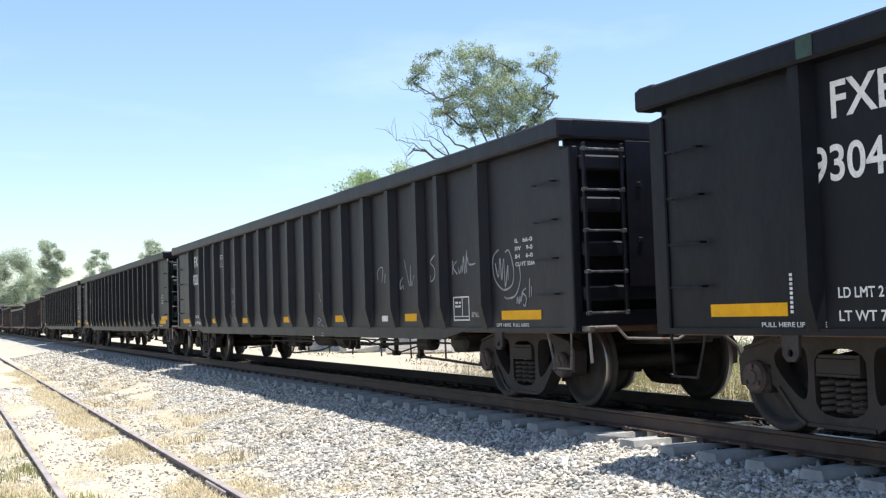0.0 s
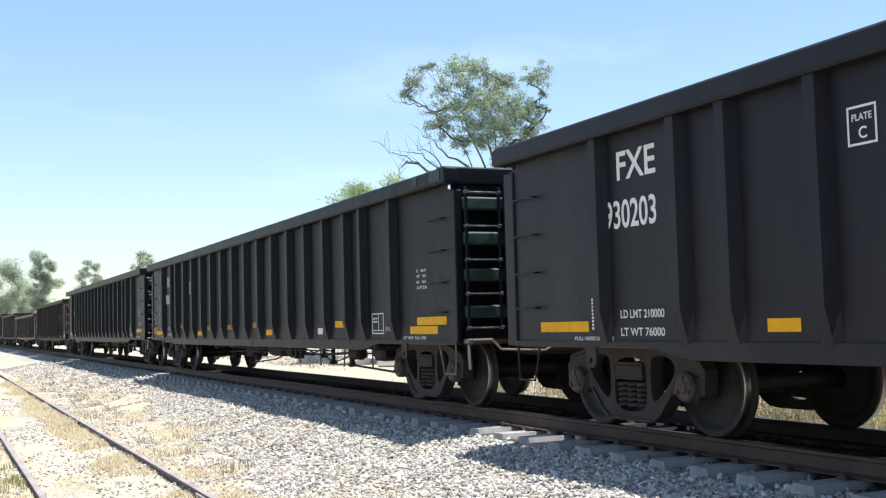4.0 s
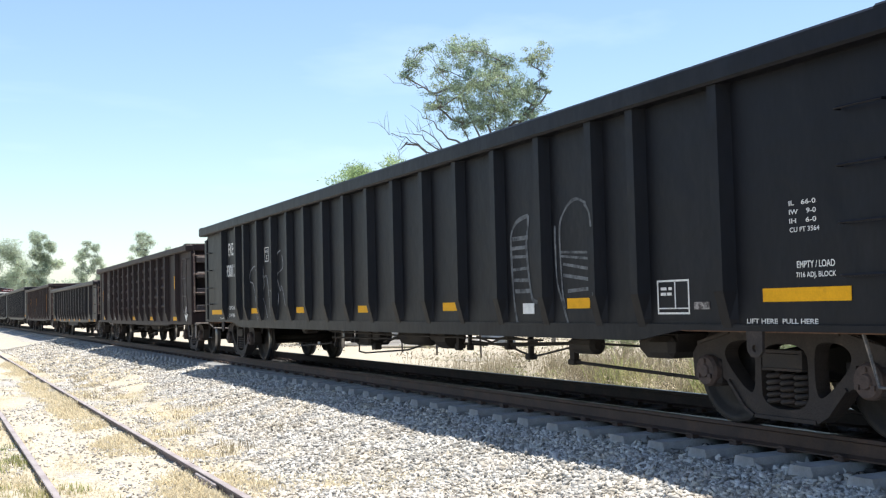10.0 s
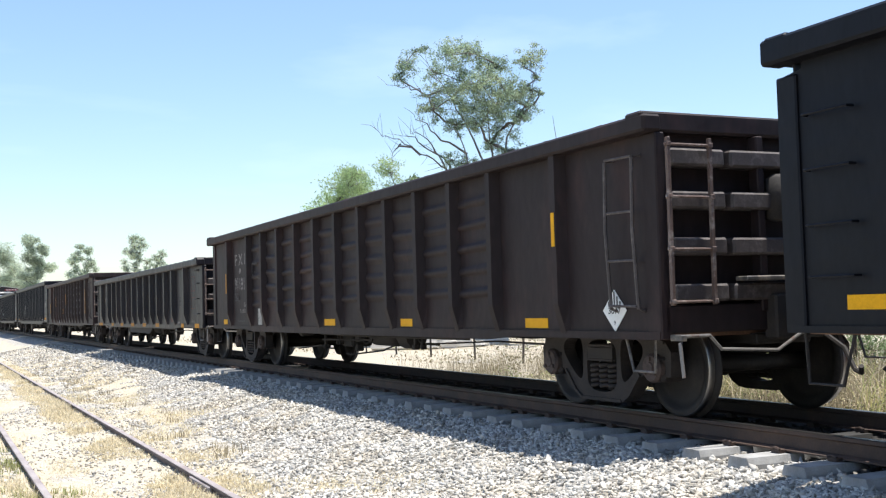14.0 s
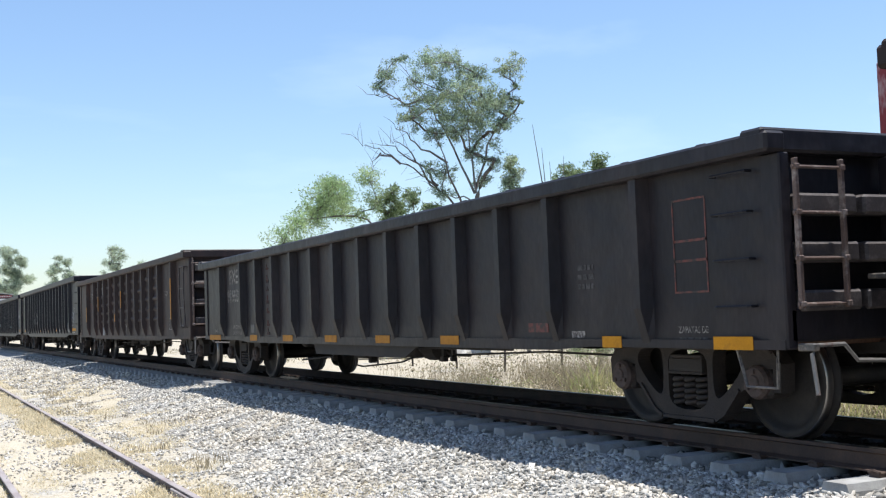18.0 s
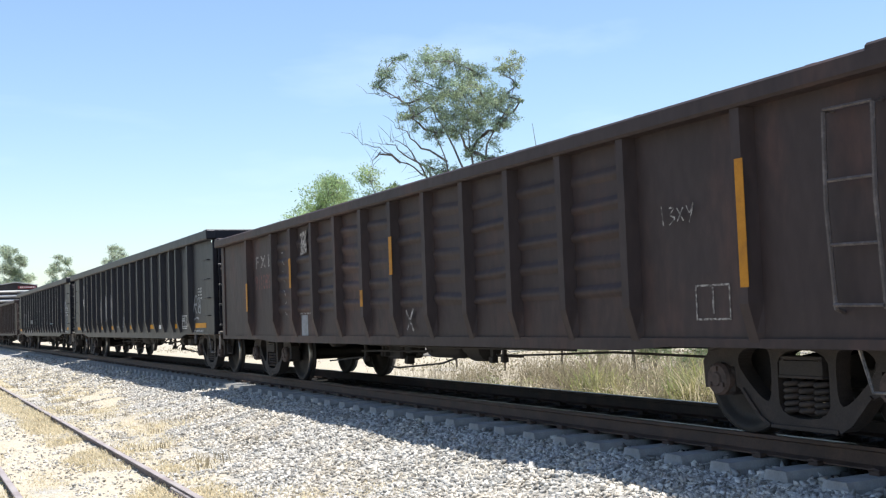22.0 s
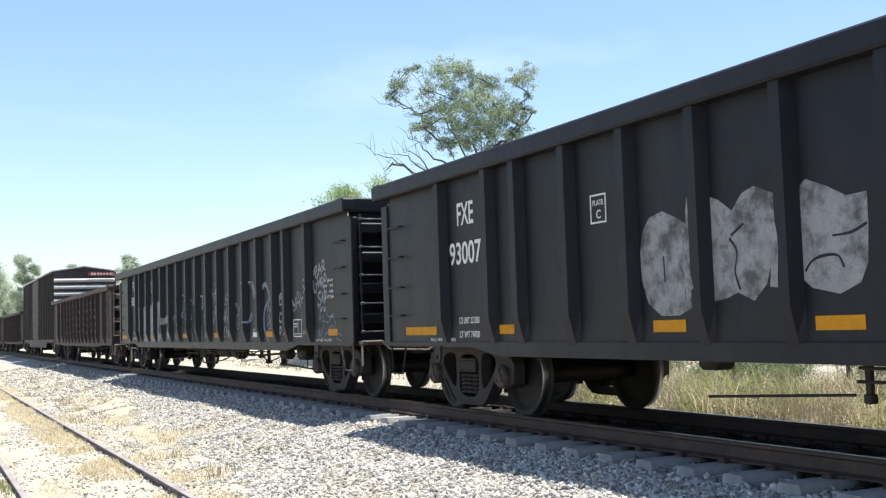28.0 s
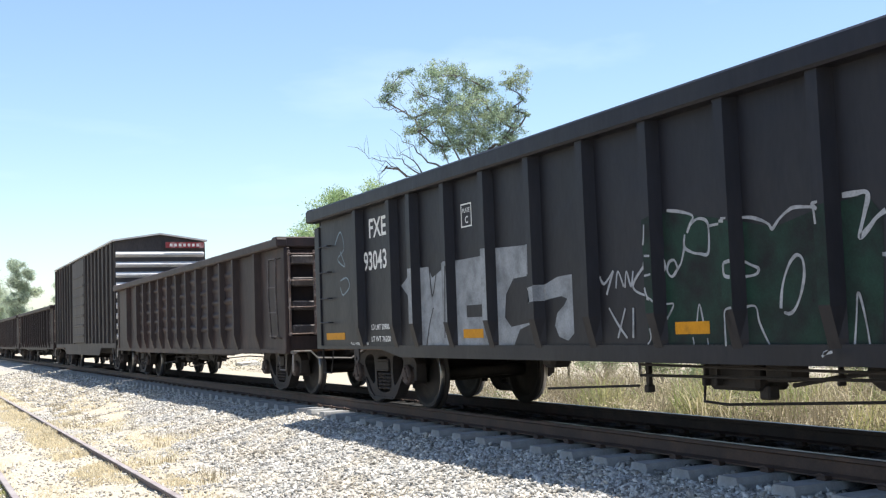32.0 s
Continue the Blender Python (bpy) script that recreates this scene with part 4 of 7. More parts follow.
        bmesh.ops.rotate(bm, verts=bm.verts, matrix=Matrix.Rotation(radians(90), 3, "Z"))
        bmesh.ops.translate(bm, verts=bm.verts, vec=(-0.9, 4.62, 0.62))
        box(bm, -0.98, -0.82, 4.70, 4.98, 0.60, 0.76, 0.02)
        part("brake_cylinder", bm, UNDER, car)
        bm = bmesh.new()
        prism(bm, [(5.04, 0.66), (5.16, 0.66), (5.14, 0.42), (5.06, 0.42)], -0.93, -0.87, 0)
        box(bm, -0.95, -0.85, 5.04, 5.16, 0.40, 0.46, 0.01)
        part("brake_lever", bm, UNDER, car)
        for run, r in (([(-0.9, 5.1, 0.43), (-0.9, 2.95, 0.36)], 0.018), ([(-0.9, 5.15, 0.62), (-0.9, 5.6, 0.60), (-0.9, 6.6, 0.565), (-0.9, 7.6, 0.60)], 0.016), ([(-0.88, 6.56, 0.56), (-0.88, 6.3, 0.50), (-0.88, 6.0, 0.46), (-0.88, 5.7, 0.50), (-0.88, 5.2, 0.58)], 0.012), ([(-0.95, 7.3, 0.66), (-0.95, 6.9, 0.60), (-0.95, 6.5, 0.68), (-0.95, 5.8, 0.63)], 0.012)):
            bm = bmesh.new()
            tube(bm, run, r, 6)
            part("brake_rod", bm, UNDER, car)
        for y, z in ((6.55, 0.55), (6.05, 0.45), (7.9, 0.53)):
            bm = bmesh.new()
            box(bm, -0.92, -0.86, y - 0.025, y + 0.025, z, 0.75, 0.008)
            box(bm, -0.95, -0.83, y - 0.05, y + 0.05, z - 0.03, z + 0.04, 0.015)
            part("brake_hanger", bm, UNDER, car)
        for y in (ry - 0.1, L - ry + 0.1):
            bm = bmesh.new()
            casting(bm, [(y - 0.09, 0.82), (y - 0.085, 0.66), (y - 0.04, 0.615), (y + 0.04, 0.615), (y + 0.085, 0.66), (y + 0.09, 0.82)], [[(y + 0.03 * math.cos(k * 0.785), 0.68 + 0.03 * math.sin(k * 0.785)) for k in range(8)]], -1.425, -1.40)
            part("jacking_lug", bm, TRUCK, car)
    truck(car, ry)
    truck(car, L - (rear or ry))
    return car


def boxcar(y_len, top):
    L = y_len
    car = empty("boxcar", pose(TRACK_X, 0, 0), "weathered grey-brown boxcar with ribbed sides and a pale corrugated end", "boxcar", "cars of the freight train")
    bm = bmesh.new()
    prism(bm, [(-1.40, 0.95), (1.40, 0.95), (1.40, top - 0.22), (0.0, top), (-1.40, top - 0.22)], 0.12, L - 0.12, 1)
    part("body", bm, BOXPAINT, car)
    bm = bmesh.new()
    prism(bm, [(-1.48, top - 0.22), (0, top), (1.48, top - 0.22), (1.48, top - 0.17), (0, top + 0.05), (-1.48, top - 0.17)], 0.02, L - 0.02, 1)
    part("roof", bm, ROOFWHITE, car, "pale galvanised roof")
    for s in (-1, 1):
        a = s * 1.40
        for k in range(19):
            y = 0.35 + (L - 0.7) * k / 18
            if abs(y - L / 2) < 1.5:
                continue
            bm = bmesh.new()
            box(bm, min(a, a + s * 0.07), max(a, a + s * 0.07), y - 0.05, y + 0.05, 0.95, top - 0.24, 0.01)
            part("side_post", bm, BOXPAINT, car)
        bm = bmesh.new()
        box(bm, min(a, a + s * 0.09), max(a, a + s * 0.09), L / 2 - 1.5, L / 2 + 1.5, 0.98, top - 0.32, 0.02)
        door = part("door", bm, BOXPAINT, car, "dull sliding door")
        for k in range(7):
            bm = bmesh.new()
            z = 1.2 + k * 0.36
            box(bm, min(a + s * 0.08, a + s * 0.115), max(a + s * 0.08, a + s * 0.115), L / 2 - 1.4, L / 2 + 1.4, z, z + 0.09, 0.015)
            part("door_rib", bm, BOXPAINT, door)
        bm = bmesh.new()
        prism(bm, [(0.05, 0.95), (0.05, 0.80), (3.0, 0.80), (3.4, 0.55), (L - 3.4, 0.55), (L - 3.0, 0.80), (L - 0.05, 0.80), (L - 0.05, 0.95)], min(a, a - s * 0.03), max(a, a - s * 0.03), 0)
        part("side_sill", bm, BOXPAINT, car)
    for y, d in ((0.12, -1), (L - 0.12, 1)):
        bm = bmesh.new()
        box(bm, -1.39, 1.39, min(y - d * 0.01, y + d * 0.01), max(y - d * 0.01, y + d * 0.01), 0.95, top - 0.26)
        part("end_sheet", bm, BOXPAINT, car, "worn end sheet")
        for k in range(9):
            bm = bmesh.new()
            z = 1.05 + k * (top - 1.45) / 9
            prism(bm, [(y, z), (y + d * 0.13, z + 0.07), (y + d * 0.13, z + 0.11), (y + d * 0.08, z + 0.16), (y, z + 0.19)], -1.36, 1.36, 0)
            part("end_corrugation", bm, ROOFWHITE, car, "pale corrugated end rib")
        bm = bmesh.new()
        box(bm, 0.15, 1.36, min(y + d * 0.13, y + d * 0.15), max(y + d * 0.13, y + d * 0.15), top - 0.43, top - 0.25)
        part("name_panel", bm, REDWALL, car, "small red panel with worn white lettering")
        bm = bmesh.new()
        for k in range(7):
            x = 0.28 + k * 0.14
            box(bm, x, x + 0.08, min(y + d * 0.151, y + d * 0.155), max(y + d * 0.151, y + d * 0.155), top - 0.385, top - 0.295)
        part("lettering_bars", bm, WHITE, car)
        coupler(car, y, d)
    bm = bmesh.new()
    box(bm, -0.32, 0.32, 0.1, L - 0.1, 0.55, 0.94, 0.015)
    part("centre_sill", bm, UNDER, car)
    truck(car, 1.9)
    truck(car, L - 1.9)
    return car


# ---- marks on the near side: y along the car, z up; they read towards lower y ----
SIDE = Matrix(((0, 0, -1), (-1, 0, 0), (0, 1, 0))).to_4x4()


def plate_box(bm, y, w, z0, z1, off=0.0, th=0.004):
    """A thin panel on the near side sheet from y towards the front, w long."""
    x = -1.40 - off
    box(bm, x - th, x, y - w, y, z0, z1)


def letters(car, text, y, w, z0, z1, mat, label="", name="lettering", off=0.003):
    cu = bpy.data.curves.new(name, "FONT")
    cu.body, cu.size, cu.offset = text, 1.0, 0.016
    tmp = bpy.data.objects.new(name, cu)
    scene.collection.objects.link(tmp)
    bpy.context.view_layer.update()
    me = bpy.data.meshes.new_from_object(tmp)
    bpy.data.objects.remove(tmp)
    bpy.data.curves.remove(cu)
    co = np.empty(len(me.vertices) * 3)
    me.vertices.foreach_get("co", co)
    co = co.reshape(-1, 3)
    lo, hi = co.min(0), co.max(0)
    co[:, 0] = (co[:, 0] - lo[0]) / (hi[0] - lo[0]) * w
    co[:, 1] = (co[:, 1] - lo[1]) / (hi[1] - lo[1]) * (z1 - z0)
    me.vertices.foreach_set("co", co.ravel())
    me.materials.clear()
    me.materials.append(mat)
    me.update()
    ob = new(name, me)
    ob.parent = car
    ob.matrix_basis = Matrix.Translation((-1.40 - off, y, z0)) @ SIDE
    if label:
        tagged(ob, label)
    return ob


def stripe(car, y, w, z0, z1, mat=None, name="reflective_stripe", off=0.001):
    bm = bmesh.new()
    plate_box(bm, y, w, z0, z1, off)
    return part(name, bm, mat or YELLOW, car)


def frame_mark(car, y, w, z0, z1, bars=(), mat=None, name="stencil_frame"):
    t = 0.016
    bm = bmesh.new()
    for a, b, c, d in ((0, w, z0, z0 + t), (0, w, z1 - t, z1), (0, t, z0 + t, z1 - t), (w - t, w, z0 + t, z1 - t)):
        plate_box(bm, y - a, b - a, c, d, 0.002, 0.002)
    for a, b, c, d in bars:
        plate_box(bm, y - a, b - a, c, d, 0.002, 0.002)
    return part(name, bm, mat or WHITE, car)


def bars_mark(car, y, w, z0, z1, rows, mat=None):
    """Small print too fine to read: plain broken bars."""
    rng = random.Random(int(y * 100) + rows)
    bm = bmesh.new()
    h = (z1 - z0) / rows
    for k in range(rows):
        a = 0.0
        while a < w * 0.98:
            b = min(w, a + rng.uniform(0.03, 0.09))
            plate_box(bm, y - a, b - a, z0 + k * h + h * 0.2, z0 + k * h + h * 0.75, 0.002, 0.002)
            a = b + rng.uniform(0.012, 0.03)
    return tagged(part("small_print", bm, mat or WHITE, car), "tiny stencilled print", "", "", "stuff")


POSTS = [1.95, 3.09] + [3.77 + 12.71 * k / 13 for k in range(14)] + [17.12, 18.32]
POST_FACE = 1.507   # how far the faces of the posts stand out from the centre line


def on_post(y):
    return any(abs(y - p) < 0.055 for p in POSTS)


def clip_run(line, lo, hi):
    """The part of an outline between two places along the car."""
    for keep, sign in ((lo, 1), (hi, -1)):
        out = []
        for i, a in enumerate(line):
            b = line[(i + 1) % len(line)]
            ia, ib = sign * (a[0] - keep) >= 0, sign * (b[0] - keep) >= 0
            if ia:
                out.append(a)
            if ia != ib:
                t = (keep - a[0]) / (b[0] - a[0])
                out.append((keep, a[1] + t * (b[1] - a[1])))
        line = out
        if len(line) < 3:
            return []
    return line


def spray(car, lines, mat, w=0.03, name="graffiti", label="sprayed graffiti strokes", y=0.0, z=0.0, k=1.0, posts=True):
    """Painted strokes: each line a run of (along, up) points, along towards the front; smoothed and laid on the sheet."""
    for n, line in enumerate(lines):
        bm = bmesh.new()
        pts = [Vector((a * k, b * k)) for a, b in line]
        if len(pts) > 2:
            out = []
            for i in range(len(pts) - 1):
                p0, p1, p2, p3 = pts[max(i - 1, 0)], pts[i], pts[i + 1], pts[min(i + 2, len(pts) - 1)]
                for q in range(8):
                    u = q / 8
                    out.append(0.5 * (2 * p1 + (p2 - p0) * u + (2 * p0 - 5 * p1 + 4 * p2 - p3) * u * u + (3 * p1 - p0 - 3 * p2 + p3) * u ** 3))
            out.append(pts[-1])
            pts = out
        prev = None
        for i, p in enumerate(pts):
            d = pts[min(i + 1, len(pts) - 1)] - pts[max(i - 1, 0)]
            d = d.normalized() if d.length > 1e-6 else Vector((1, 0))
            m = Vector((-d.y, d.x)) * w * (0.44 + 0.09 * math.sin(i * 0.31 + n))
            x = (-POST_FACE - 0.0015 if on_post(y - p.x) else -1.4035) - 0.0004 * n if posts else -1.4385
            cur = [bm.verts.new((x, y - q.x, z + q.y)) for q in (p - m, p + m)]
            if prev and abs(prev[0].co.x - cur[0].co.x) < 0.05:
                bm.faces.new((prev[0], cur[0], cur[1], prev[1]))
            prev = cur
        part(name, bm, mat, car, label)


def rounded(line):
    """An outline with its corners softened."""
    for turn in range(2):
        out = []
        for i, a in enumerate(line):
            b = line[(i + 1) % len(line)]
            out += [(a[0] * 0.75 + b[0] * 0.25, a[1] * 0.75 + b[1] * 0.25), (a[0] * 0.25 + b[0] * 0.75, a[1] * 0.25 + b[1] * 0.75)]
        line = out
    return line


def fill(car, outlines, mat, y=0.0, z=0.0, k=1.0, off=0.002, name="graffiti_fill", label="sprayed graffiti fill", posts=True):
    for n, line in enumerate(outlines):
        bm = bmesh.new()
        vs = [bm.verts.new((-1.40 - off - 0.0004 * n, y - a * k, z + b * k)) for a, b in line]
        es = [bm.edges.new((vs[i], vs[(i + 1) % len(vs)])) for i in range(len(vs))]
        bmesh.ops.triangle_fill(bm, edges=es, use_beauty=True)
        whole = [(y - a * k, z + b * k) for a, b in line]
        for p in POSTS if posts else ():
            run = clip_run(whole, p - 0.054, p + 0.054)
            if len(run) > 2:
                vs = [bm.verts.new((-POST_FACE - 0.001 - 0.0003 * n, q, max(h, 1.13))) for q, h in run]
                es = [bm.edges.new((vs[i], vs[(i + 1) % len(vs)])) for i in range(len(vs)) if (vs[i].co - vs[(i + 1) % len(vs)].co).length > 1e-5]
                bmesh.ops.triangle_fill(bm, edges=es, use_beauty=True)
            # the cheek of the post that looks along the track
            run = clip_run(whole, p - 0.10, p - 0.055)
            hs = [h for q, h in run if h > 1.1]
            if len(run) > 2 and hs and max(hs) > max(min(hs), 1.13) + 0.02:
                lo, hi = max(min(hs), 1.13), max(hs)
                bm.faces.new([bm.verts.new(c) for c in ((-1.402, p - 0.1035, lo), (-POST_FACE, p - 0.0575, lo), (-POST_FACE, p - 0.0575, hi), (-1.402, p - 0.1035, hi))])
        part(name, bm, mat, car, label)


def data_frame(car, y, w, z0, z1):
    frame_mark(car, y, w, z0, z1, ((w * 0.55, w * 0.58, z0 + 0.05, z1 - 0.02), (0.02, w - 0.02, z0 + 0.045, z0 + 0.055)))
    bars_mark(car, y - 0.05, w * 0.35, z1 - 0.14, z1 - 0.05, 2)


def plate_c(car, y, w, z0, z1):
    h = z1 - z0
    frame_mark(car, y, w, z0, z1)
    letters(car, "PLATE", y - w * 0.16, w * 0.68, z0 + h * 0.62, z0 + h * 0.8, WHITE)
    letters(car, "C", y - w * 0.38, w * 0.28, z0 + h * 0.16, z0 + h * 0.46, WHITE)


def capacity(car, y, z0=1.53, z1=1.83, w=0.28):
    h = (z1 - z0) / 4
    for k, s in enumerate(("CU FT 3564", "IH    6-0", "IW    9-0", "IL   66-0")):
        letters(car, s, y - (0.0 if k else 0.0), w if k else w * 1.1, z0 + k * h, z0 + k * h + h * 0.55, WHITE)


def black_ribs(L):
    return list(POSTS)


def brown_ribs(n, first, second, step, last):
    return [first] + [second + step * k for k in range(n)] + [last]


# ---- the train ----
LB = 20.22
CARS = []   # (car, front at the start)


def add(car, y0):
    car.matrix_basis = pose(TRACK_X, y0, 0)
    CARS.append((car, y0))
    return car


def black_marks(car, fx, number, ld, lt, old=False):
    """Reporting marks at the rear end, stripes along the sill."""
    zf, zn = (2.32, 1.88) if old else (2.20, 1.75)
    letters(car, "FXE", fx, 0.59 if old else 0.41, zf, zf + 0.26, WHITE, "white stencilled reporting mark")
    letters(car, number, fx + 0.22, 0.80, zn, zn + 0.26, WHITE, "white stencilled car number")
    letters(car, ld, fx + 0.02, 0.66 if old else 0.50, 1.07, 1.145, WHITE)
    letters(car, lt, fx + 0.02, 0.66 if old else 0.50, 0.91, 0.985, WHITE)
    plate_c(car, fx - 2.8, 0.26, 2.19 if old else 1.95, 2.46 if old else 2.22)
    letters(car, "PULL HERE", fx + 0.82, 0.36, 0.868, 0.905, WHITE)
    letters(car, "LIFT HERE", fx + 0.44, 0.30, 0.868, 0.905, WHITE)
    letters(car, "LIFT HERE", 1.72, 0.34, 0.868, 0.905, WHITE)
    letters(car, "PULL HERE", 1.33, 0.36, 0.868, 0.905, WHITE)
    bm = bmesh.new()
    for q in range(9):
        plate_box(bm, fx + 0.50, 0.03, 0.97 + q * 0.034, 0.992 + q * 0.034, 0.002, 0.002)
    tagged(part("small_print", bm, WHITE, car), "tiny stencilled print running upwards", "", "", "stuff")
    data_frame(car, 2.86, 0.44, 0.94, 1.23)
    stripe(car, 2.36, 0.2, 0.98, 1.04, FADED, "small_plate")


def stripes(car, items, mat=None):
    for y, w, z in items:
        stripe(car, y, w, z, z + 0.10, mat)


black = gondola("gondola_car", LB, 2.93, BLACK, black_ribs(LB), "black", "black-painted steel gondola car with outside posts")
add(black, -12.25)


def next_black(y0, label):
    """A bare copy of the black car, before its marks."""
    c = copy_thing(black, pose(TRACK_X, y0, 0))
    tagged(c, label)
    CARS.append((c, y0))
    return c


DARKER = material("deep_black_paint", (0.0030, 0.0032, 0.0050), 0.5, 0, 0.45, 1.6, 25, 0.08, (0.0086, 0.0084, 0.0094), 1.3, (0.50, 0.78), (1, 1, 0.22), 0.21, 0.4)
DARKER.node_tree.nodes["Principled BSDF"].inputs["Specular Tint"].default_value = (0.82, 0.88, 1.0, 1)


def repainted(car, mat):
    """Gives a copied car its own, less faded coat."""
    for ob in car.children:
        for slot in ob.material_slots:
            if slot.material == BLACK:
                slot.link = "OBJECT"
                slot.material = mat


C1 = next_black(9.33, "black steel gondola car with chalky scrawls and worn yellow stripes")
C2 = next_black(30.81, "black steel gondola car with a white scrawled face near one end")
C3 = next_black(52.24, "black steel gondola car with thin white graffiti outlines")
C7 = next_black(126.44, "black steel gondola car with cloudy silver graffiti")
C8 = next_black(147.81, "black steel gondola car covered in silver, green and white graffiti")

for c in (black, C2, C3):
    repainted(c, DARKER)

# the car just ahead
black_marks(black, 18.07, "93041", "LD LMT 210000", "LT WT 76000", True)
stripes(black, [(19.49, 0.89, 0.95), (16.05, 0.36, 0.94), (13.05, 0.4, 0.94)])
tagged(black, "black steel gondola car with clean white stencilled marks")

black_marks(C1, 18.06, "930203", "LD LMT 210000", "LT WT 76000", True)
stripes(C1, [(19.53, 0.91, 0.95), (16.14, 0.35, 0.94), (13.3, 0.4, 0.94), (1.59, 0.89, 0.945), (4.42, 0.40, 0.94), (7.33, 0.44, 0.94), (10.26, 0.40, 0.94)])
stripe(C1, 5.28, 0.23, 0.94, 1.02, WHITE, "white_patch")
capacity(C1, 1.23, 1.52, 1.86, 0.39)

black_marks(C2, 18.0, "930169", "LD LMT 211700", "LT WT 74300")
stripes(C2, [(19.52, 0.85, 0.95), (14.3, 0.45, 0.93), (8.38, 0.40, 0.93), (1.24, 0.90, 1.05), (1.48, 0.87, 0.935), (4.45, 0.40, 1.04)])
for y, w, z in ((16.28, 0.46, 1.10), (13.31, 0.44, 1.04), (11.41, 0.46, 1.05), (9.34, 0.45, 1.07)):
    stripe(C2, y, w, z, z + 0.10, ORANGE)
stripe(C2, 20.03, 0.46, 0.97, 1.14, ORANGE)
spray(C2, [[(0.0, 0.30), (0.0, 0.13), (0.02, 0.0)], [(-0.10, 0.15), (0.02, 0.0), (0.08, 0.16)]], RUSTSPRAY, 0.03, "painted_arrow", "orange sprayed arrow pointing down", y=9.34, z=0.74, posts=False)
stripe(C2, 5.30, 0.24, 0.94, 1.04, WHITE, "white_patch")
capacity(C2, 1.23, 1.51, 1.80, 0.29)

black_marks(C3, 18.03, "93012", "LD LMT 211500", "LT WT 74500")
stripes(C3, [(19.61, 0.92, 0.97), (16.24, 0.45, 0.985), (13.28, 0.42, 0.985), (1.53, 0.88, 1.03), (4.35, 0.41, 1.0), (7.27, 0.40, 0.99), (10.25, 0.44, 0.98)])
stripe(C3, 5.25, 0.24, 0.95, 1.06, WHITE, "white_patch")
capacity(C3, 1.22, 1.53, 1.79, 0.27)
letters(C3, "EMPTY / LOAD", 1.16, 0.37, 1.27, 1.32, WHITE)
letters(C3, "7/16 ADJ. BLOCK", 1.17, 0.39, 1.19, 1.24, WHITE)

black_marks(C7, 17.88, "93007", "LD LMT 221300", "LT WT 74700")
stripes(C7, [(19.45, 0.92, 0.945), (16.93, 0.32, 0.945), (14.18, 0.44, 0.945), (12.3, 0.45, 0.945), (1.61, 0.92, 0.95), (3.69, 0.31, 0.945), (6.46, 0.41, 0.945), (9.28, 0.4, 0.945)], AMBER)
stripe(C7, 5.38, 0.21, 0.94, 1.04, WHITE, "white_patch")
capacity(C7, 1.3, 1.56, 1.83, 0.28)

black_marks(C8, 18.01, "93043", "LD LMT 209000", "LT WT 76200", True)
stripes(C8, [(19.83, 0.77, 0.945), (15.25, 0.48, 0.94), (11.39, 0.43, 0.945), (1.14, 0.42, 0.955), (4.44, 0.43, 0.945), (8.32, 0.47, 0.945)], AMBER)
stripe(C8, 5.32, 0.25, 0.95, 1.04, WHITE, "white_patch")
capacity(C8, 1.28, 1.52, 1.86, 0.39)


# ---- graffiti ----
fill(C8, [[(0, 1.12), (0.36, 1.2), (0.65, 1.14), (1.12, 1.06), (1.61, 0.95), (2.01, 1.03), (2.47, 1.09), (2.61, 0.93), (2.54, 0), (0.04, 0.05), (0, 0.63)]], GREENSPRAY, 11.79, 0.76)
spray(C1, [[(0.03, 0.16), (0, 0.26), (0.11, 0.33), (0.22, 0.31), (0.17, 0.12)], [(0.31, 0.24), (0.28, 0.11)], [(0.49, 0.29), (0.48, 0.04), (0.58, 0.23), (0.59, 0.07)], [(1.02, 0.4), (1.2, 0.04), (1.24, 0.31), (1.26, 0.04), (1.37, 0.18), (1.46, 0.01), (1.48, 0.18)], [(0.96, 0.16), (0.86, 0.09), (0.87, 0.01), (0.96, 0.05), (0.97, 0)]], CHALK, 0.022, y=5.42, z=1.37)
spray(C1, [[(0.15, 0.33), (0.01, 0.25), (0.13, 0.16), (0.12, 0.05), (0.01, 0), (0, 0.08)], [(0.19, 0.21), (0.17, 0.07)], [(0.69, 0.23), (0.68, 0.06)], [(0.8, 0.22), (0.7, 0.15), (0.81, 0.06)], [(0.84, 0.14), (0.88, 0.07), (0.93, 0.16), (0.95, 0.08), (1, 0.26), (1.02, 0.06), (1.09, 0.33), (1.07, 0.07)]], CHALK, 0.022, y=3.53, z=1.44)
spray(C1, [[(5.71, 0.96), (5.77, 0.87), (6.04, 0.9), (5.96, 0.96)], [(6.04, 0.9), (5.95, 0.79)], [(6.92, 0.39), (6.93, 0.46), (6.97, 0.39), (6.99, 0.47), (7.01, 0.41), (7.05, 0.51)], [(7.13, 0.55), (7.05, 0.51), (7.13, 0.45), (7.1, 0.36), (7.06, 0.38)], [(7.22, 0.65), (7.2, 0.45)], [(7.25, 0.57), (7.25, 0.46)], [(0, 0.69), (0.25, 0.31)], [(0.08, 0.18), (0.52, 0.01), (0.32, 0)]], CHALK, 0.022, y=8.14, z=0.73)
